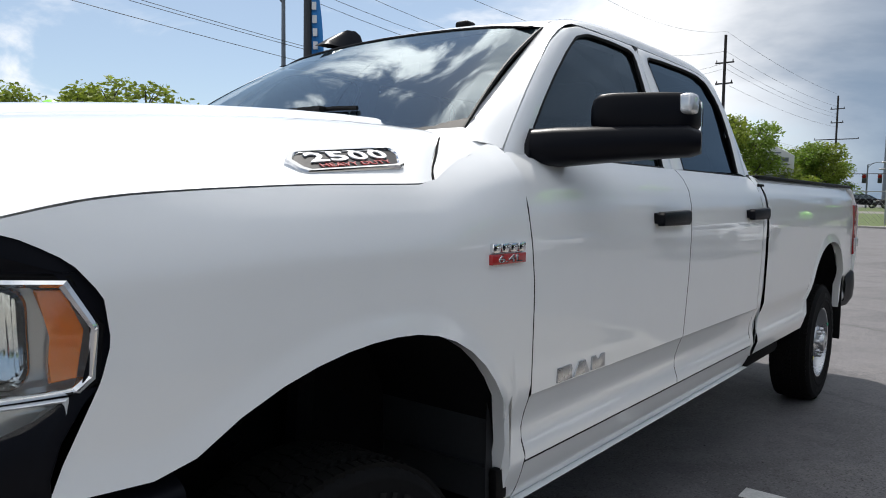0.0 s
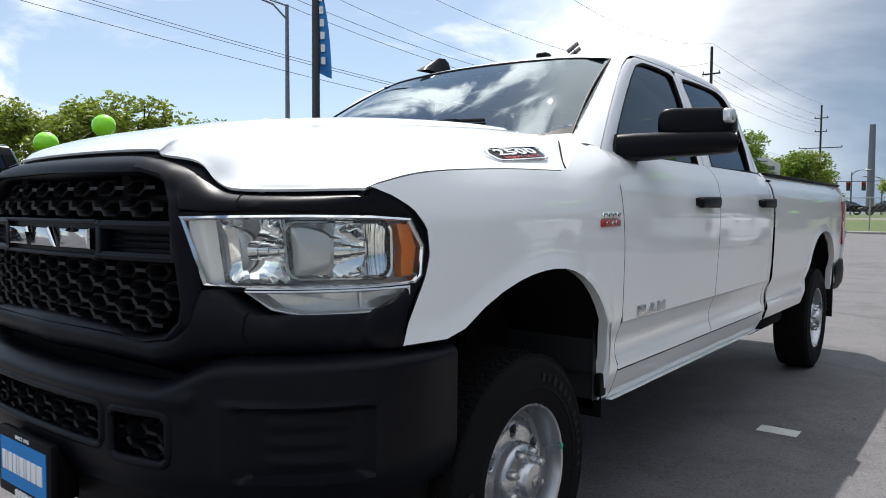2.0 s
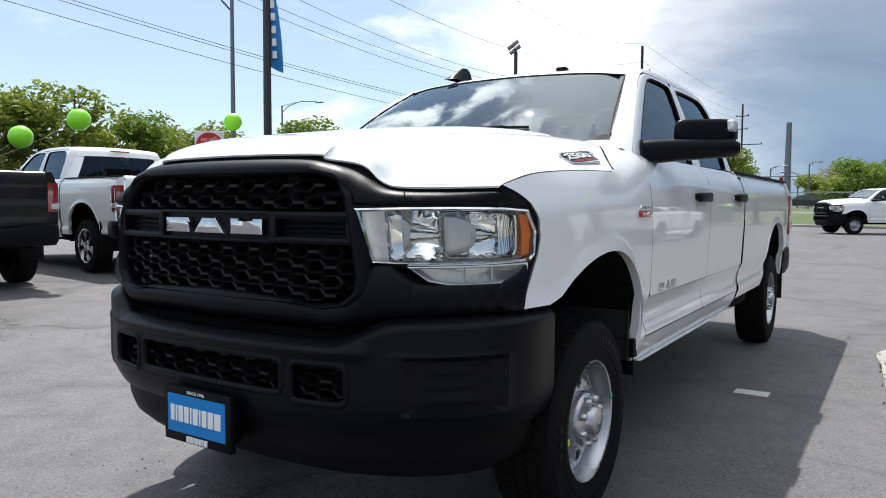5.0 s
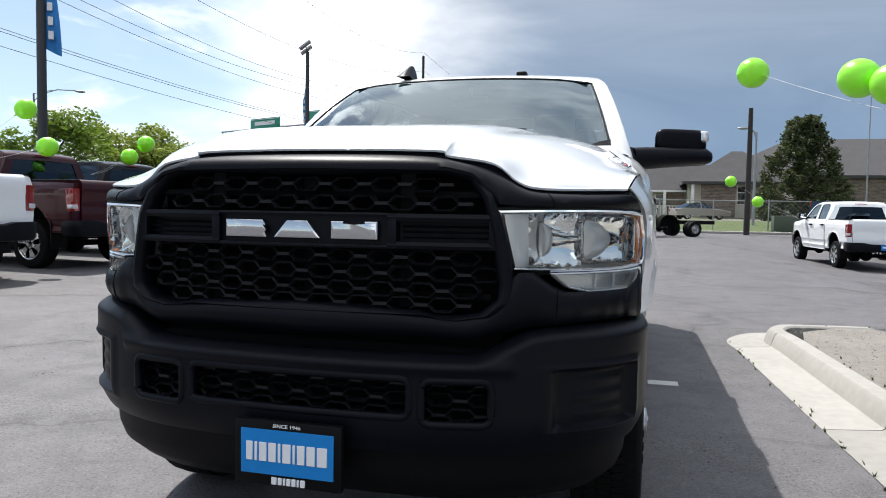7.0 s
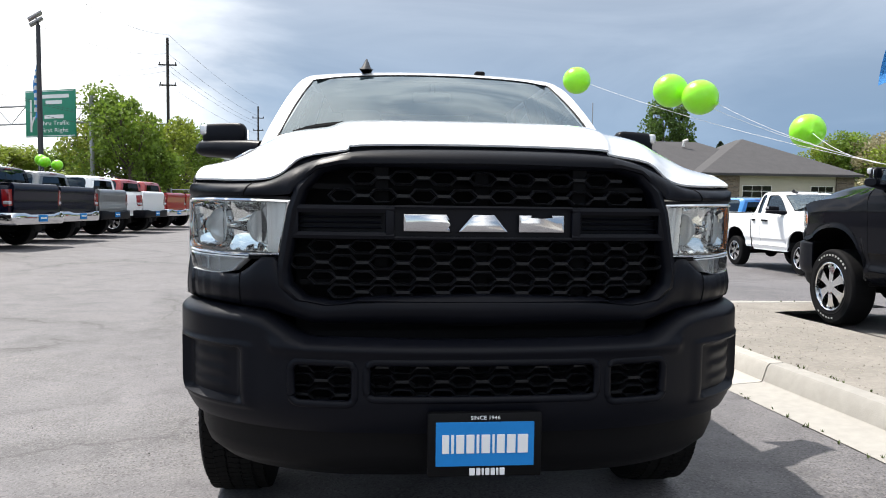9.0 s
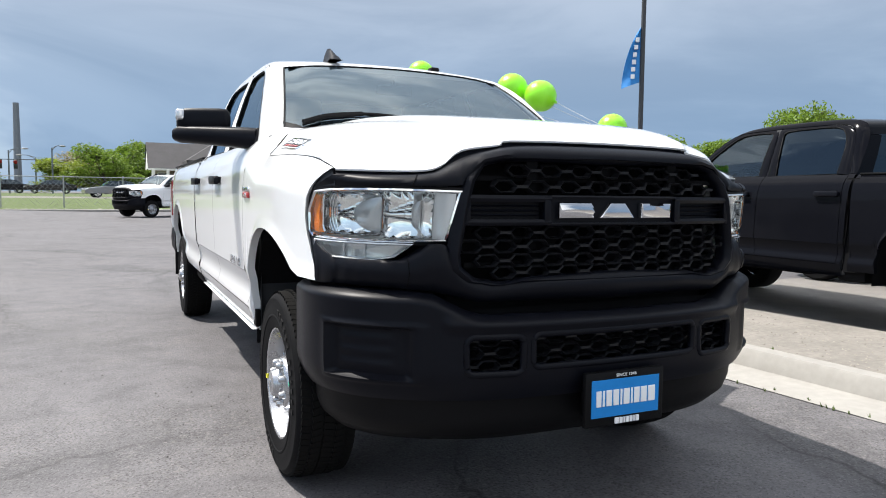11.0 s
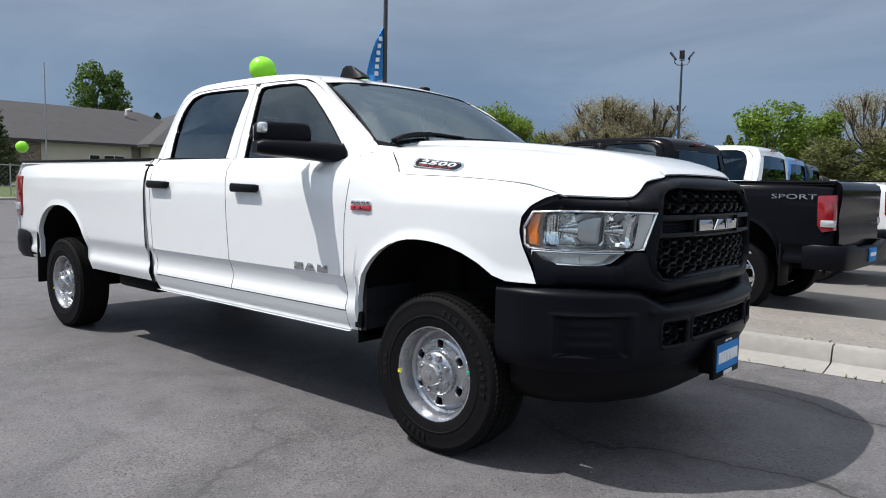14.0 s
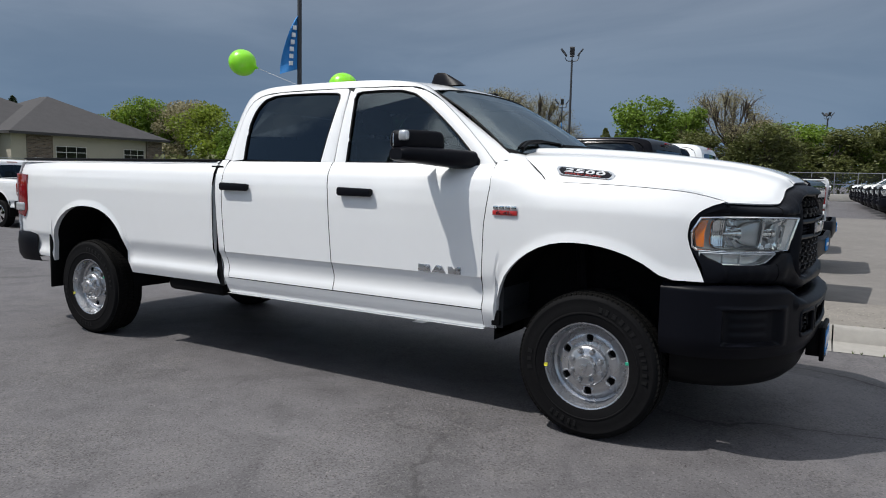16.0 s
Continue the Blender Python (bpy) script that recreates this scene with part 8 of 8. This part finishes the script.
def tree_mesh(kind, seed):
    rnd = random.Random(seed)
    w, l = bmesh.new(), bmesh.new()
    H = 10.0
    if kind == "pine":
        tube(w, [(0, 0, 0), (0.1, 0, 4), (0, 0.1, H * 0.9)], [0.24, 0.16, 0.03], 8)
        for k in range(230):
            h = ((k + rnd.random()) / 230) ** 1.12
            R = 3.5 * min(1.0, 0.72 + h * 1.3) * (1 - 0.82 * h ** 1.1) * (0.90 + 0.16 * noise.noise((k * 2.4 % 6.28, h * 5, seed)))
            a = k * 2.4 + rnd.uniform(-0.4, 0.4)
            q = R * (rnd.uniform(0.80, 1.0) if k % 4 else rnd.uniform(0.2, 0.7))
            c = Vector((q * math.cos(a), q * math.sin(a), 0.7 + h * (H - 1.2)))
            if k % 3 == 0:
                tube(w, [(0, 0, c.z * 0.85), c * 0.6 + Vector((0, 0, c.z * 0.32)), c], [0.06, 0.04, 0.012], 5)
            tip = Vector((math.cos(a) * 0.25, math.sin(a) * 0.25, 0.42)) * rnd.uniform(0.7, 1.3)
            for j in range(110):
                u = rnd.random()
                d = Vector((rnd.gauss(0, 0.20), rnd.gauss(0, 0.20), rnd.gauss(0, 0.15))) * (1.15 - 0.75 * u)
                leaf(l, c + tip * (u * 1.5 - 0.5) + d, rnd.uniform(0.06, 0.13), rnd)
        return w, l
    if kind == "spruce":
        tube(w, [(0, 0, 0), (0, 0, H * 0.95)], [0.22, 0.03], 8)
        for k in range(4200):
            h = rnd.random() ** 1.25
            R = (1 - h) ** 0.8 * 2.9 + 0.12
            a = rnd.uniform(0, 6.28)
            lob = 0.72 + 0.28 * math.sin(a * 5 + h * 23 + seed)
            q = R * lob * rnd.uniform(0.45, 1.0)
            p = Vector((q * math.cos(a), q * math.sin(a), 0.5 + h * (H - 0.6) + rnd.uniform(-0.2, 0.2) - q * 0.15))
            leaf(l, p, rnd.uniform(0.14, 0.30), rnd)
        return w, l
    lobes = []
    trunk = [(0, 0, 0), (rnd.uniform(-.1, .1), rnd.uniform(-.1, .1), 1.6), (rnd.uniform(-.3, .3), rnd.uniform(-.3, .3), 4.2)]
    tube(w, trunk, [0.26, 0.21, 0.15], 8)
    top = Vector(trunk[-1])
    n = {"poplar": 12, "sparse": 44}.get(kind, 20)
    for k in range(n):
        a = k * 2.4 + rnd.uniform(-0.5, 0.5)
        if kind == "poplar":
            h = 2.2 + 7.2 * (k + 0.5) / n
            R = rnd.uniform(0.3, 1.15) * (1.25 - abs(h - 5.5) / 6)
            rad = rnd.uniform(0.7, 1.25)
        else:
            h = rnd.uniform(3.0, 8.9)
            R = rnd.uniform(1.0, 3.1) * math.sqrt(max(0.15, 1 - ((h - 5.2) / 4.6) ** 2))
            rad = rnd.uniform(0.9, 1.6)
        c = Vector((R * math.cos(a), R * math.sin(a), h))
        lobes.append((c, rad))
        s0 = Vector((0, 0, 1.6)).lerp(top, min(1, max(0, (h - 2.5) / 4)))
        mid = s0.lerp(c, 0.55) + Vector((rnd.uniform(-.3, .3), rnd.uniform(-.3, .3), -0.25))
        tube(w, [s0, mid, c], [0.10, 0.06, 0.02], 6)
        for q in range(10 if kind == "sparse" else 3):
            e = c + Vector((rnd.uniform(-0.6, 0.6), rnd.uniform(-0.6, 0.6), rnd.uniform(0.0, 0.75))) * rad
            tube(w, [mid.lerp(c, rnd.uniform(0.2, 1)), (c + e) / 2 + Vector((0, 0, 0.1)), e], [0.035, 0.022, 0.008], 4)
    per = {"sparse": 640, "poplar": 560}.get(kind, 620)
    for c, rad in lobes:
        for k in range(per):
            d = Vector((rnd.gauss(0, 1), rnd.gauss(0, 1), rnd.gauss(0, 1))).normalized()
            p = c + d * rad * (rnd.uniform(0.1, 1.0) if kind == "sparse" else rnd.uniform(0.35, 1.12) ** 0.7)
            p.z = p.z * 1.0
            if noise.noise(p * 0.9 + Vector((seed, 0, 0))) < -0.22:
                continue
            leaf(l, p, rnd.uniform(0.030, 0.062) if kind == "sparse" else rnd.uniform(0.08, 0.19), rnd)
    return w, l


def tree(x, y, h, wide, kind, leafm, label, seed=1, z=0.0, turn=None):
    key = (kind, leafm.name, seed)
    if key not in TREES:
        w, l = tree_mesh(kind, seed)
        a = part("trunk", w, BARK, None, "grey-brown trunk and limbs", 60)
        c = part("crown", l, leafm, None, "uneven leafy crown", 0)
        TREES[key] = (a.data, c.data)
        bpy.data.objects.remove(a)
        bpy.data.objects.remove(c)
    t = thing("tree", (x, y, z), label, "tree", "")
    t.matrix_basis = pose(x, y, z, 0, 0, (x * 37 + y * 11) % 360 if turn is None else turn) @ Matrix.Diagonal((wide / 7.0, wide / 7.0, h / 10.0, 1))
    for nm, me, lab in (("trunk", TREES[key][0], "grey-brown trunk and limbs"), ("crown", TREES[key][1], "uneven leafy crown")):
        o = new(nm, me)
        o.parent = t
        o["label"] = lab
    return t


GREENL, SPRL, SPARL, DARKL = "green leafy street tree with uneven crown", "yellow-green spring tree with broad crown", "pale half-bare spring tree with fine twigs", "dark green leafy tree"
# along the street to the west
for i, (ang, d, h, wd) in enumerate(((72, 55, 10.2, 9), (66, 52, 10.5, 8.5), (61.5, 53, 11.0, 10), (57.5, 56, 10.3, 8), (53, 60, 10.0, 9), (49.5, 75, 8.8, 6), (45.5, 58, 10.6, 9.0), (39.6, 78, 12.3, 10.5), (37.5, 75, 9.4, 9), (33, 84, 9.2, 8), (30, 88, 9.6, 9))):
    a = radians(ang)
    tree(2 - d * math.sin(a), -2 + d * math.cos(a), h * 0.77, wd, "broad", LEAF_Y if i % 3 else LEAF_G, SPRL if i % 3 else GREENL, 1 + i % 3)
for i, (ang, d, h, wd) in enumerate(((27.5, 92, 7.5, 10), (24, 95, 7.5, 10), (21.3, 66, 8.6, 7), (19.3, 62, 10.6, 7.5), (17.4, 66, 8.8, 7.5), (15.4, 74, 8.6, 8), (13.6, 84, 8.0, 9), (12.2, 96, 8.6, 9), (10.8, 98, 8.4, 8), (9.9, 104, 7.0, 7))):
    a = radians(ang)
    tree(1 - d * math.sin(a), -3 + d * math.cos(a), h, wd, "broad", LEAF_G if i % 2 else LEAF_Y, GREENL if i % 2 else SPRL, 1 + i % 3)
# by the houses
tree(13.9, 60.5, 9.2, 9.2, "pine", LEAF_P, "dark dense pine beside the verge", 3)
tree(47.3, 116, 19.6, 13.5, "poplar", LEAF_D2, "tall upright green poplar behind the house", 4)
tree(50.6, 116, 19.0, 12, "poplar", LEAF_D2, "tall upright green poplar behind the house", 6)
tree(58.0, 116, 12.6, 10, "spruce", LEAF_N, "dark conifer behind the house", 5)
tree(22, 112, 10.5, 8, "broad", LEAF_G, GREENL, 2)
for i, (x, y, h, wd) in enumerate(((-2, 96, 7.2, 9), (-6.4, 99, 5.4, 9), (-4.4, 106, 6.4, 8), (1.5, 104, 8.6, 9))):
    tree(x, y, h, wd, "broad", (LEAF_G, LEAF_Y, LEAF_S)[i % 3], (GREENL, SPRL, SPARL)[i % 3], 1 + i % 3)
# east side
E_ = [(34.6, 128, 13.0, 10, "broad", LEAF_Y), (36.4, 126, 13.5, 12, "broad", LEAF_G), (38.4, 122, 13.0, 11, "broad", LEAF_S), (40.4, 108, 12.0, 11, "broad", LEAF_Y), (43, 90, 8.5, 9, "broad", LEAF_G), (46.3, 90, 8.0, 8, "broad", LEAF_G), (49, 95, 7.0, 8, "broad", LEAF_D),
      (52.2, 74, 10.0, 7.0, "broad", LEAF_G), (54.3, 76, 9.0, 6.0, "broad", LEAF_G), (55.8, 76, 9.0, 8, "broad", LEAF_Y), (57.9, 77, 7.4, 8, "sparse", LEAF_S), (60.6, 75, 10.8, 11, "sparse", LEAF_S), (63.2, 76, 11.4, 11.5, "sparse", LEAF_S), (65.4, 76, 10.4, 9.5, "sparse", LEAF_S),
      (61.2, 70, 4.6, 9, "broad", LEAF_G), (64.4, 70, 4.8, 9, "broad", LEAF_Y), (67.5, 92, 5.4, 9, "broad", LEAF_G), (69.2, 92, 6.2, 8, "broad", LEAF_G), (70.6, 94, 8.0, 7, "spruce", LEAF_D), (71.4, 92, 7.2, 6, "spruce", LEAF_D),
      (73.3, 86, 10.9, 9.5, "broad", LEAF_G), (75.6, 88, 10.4, 8, "broad", LEAF_G), (77.0, 85, 9.8, 7, "poplar", LEAF_G), (79.8, 86, 12.2, 12.5, "sparse", LEAF_S), (78.6, 82, 7.4, 9, "broad", LEAF_D), (81.8, 83, 8.0, 9, "broad", LEAF_D), (84, 92, 8.8, 10, "broad", LEAF_G), (86, 88, 8.0, 10, "broad", LEAF_D),
      (88, 92, 7.0, 9, "broad", LEAF_G), (90.5, 90, 8.6, 10, "broad", LEAF_D), (93.5, 96, 8.6, 10, "broad", LEAF_G), (97, 92, 8.0, 10, "broad", LEAF_G), (100, 96, 8, 10, "broad", LEAF_D), (104, 90, 8, 10, "broad", LEAF_D), (108, 90, 8, 10, "broad", LEAF_G)]
for i, (ang, d, h, wd, kind, lm) in enumerate(E_):
    a = radians(ang)
    lab = {"leaf_sparse": SPARL, "leaf_dark": DARKL, "leaf_spring": SPRL}.get(lm.name, GREENL)
    tree(-3.5 + d * math.sin(a), -2 + d * math.cos(a), h, wd, kind, lm, lab, 1 + i % 3)


def thicket(points, h, leafm, label, seed):
    """A low mass of bushes along a line."""
    rnd = random.Random(seed)
    b = bmesh.new()
    for (x0, y0), (x1, y1) in zip(points, points[1:]):
        L_ = math.hypot(x1 - x0, y1 - y0)
        for k in range(int(L_ * 55)):
            u = rnd.random()
            hh = h * (0.75 + 0.35 * noise.noise((u * L_ * 0.22, seed, 0)))
            p = Vector((x0 + (x1 - x0) * u + rnd.gauss(0, 1.2), y0 + (y1 - y0) * u + rnd.gauss(0, 1.2), hh * rnd.random() ** 0.6))
            leaf(b, p, rnd.uniform(0.18, 0.42), rnd)
    tagged(part("hedge", b, leafm, None, "", 0), label, "bushes", "", "stuff")


thicket(((52, 72), (70, 52), (84, 36), (92, 18), (95, 0), (92, -22), (80, -50)), 4.6, LEAF_D, "dark green mass of far bushes", 2)
thicket(((-70, 20), (-62, 48), (-46, 76), (-28, 98), (-18, 106)), 2.6, LEAF_D, "far hedge along the street", 3)
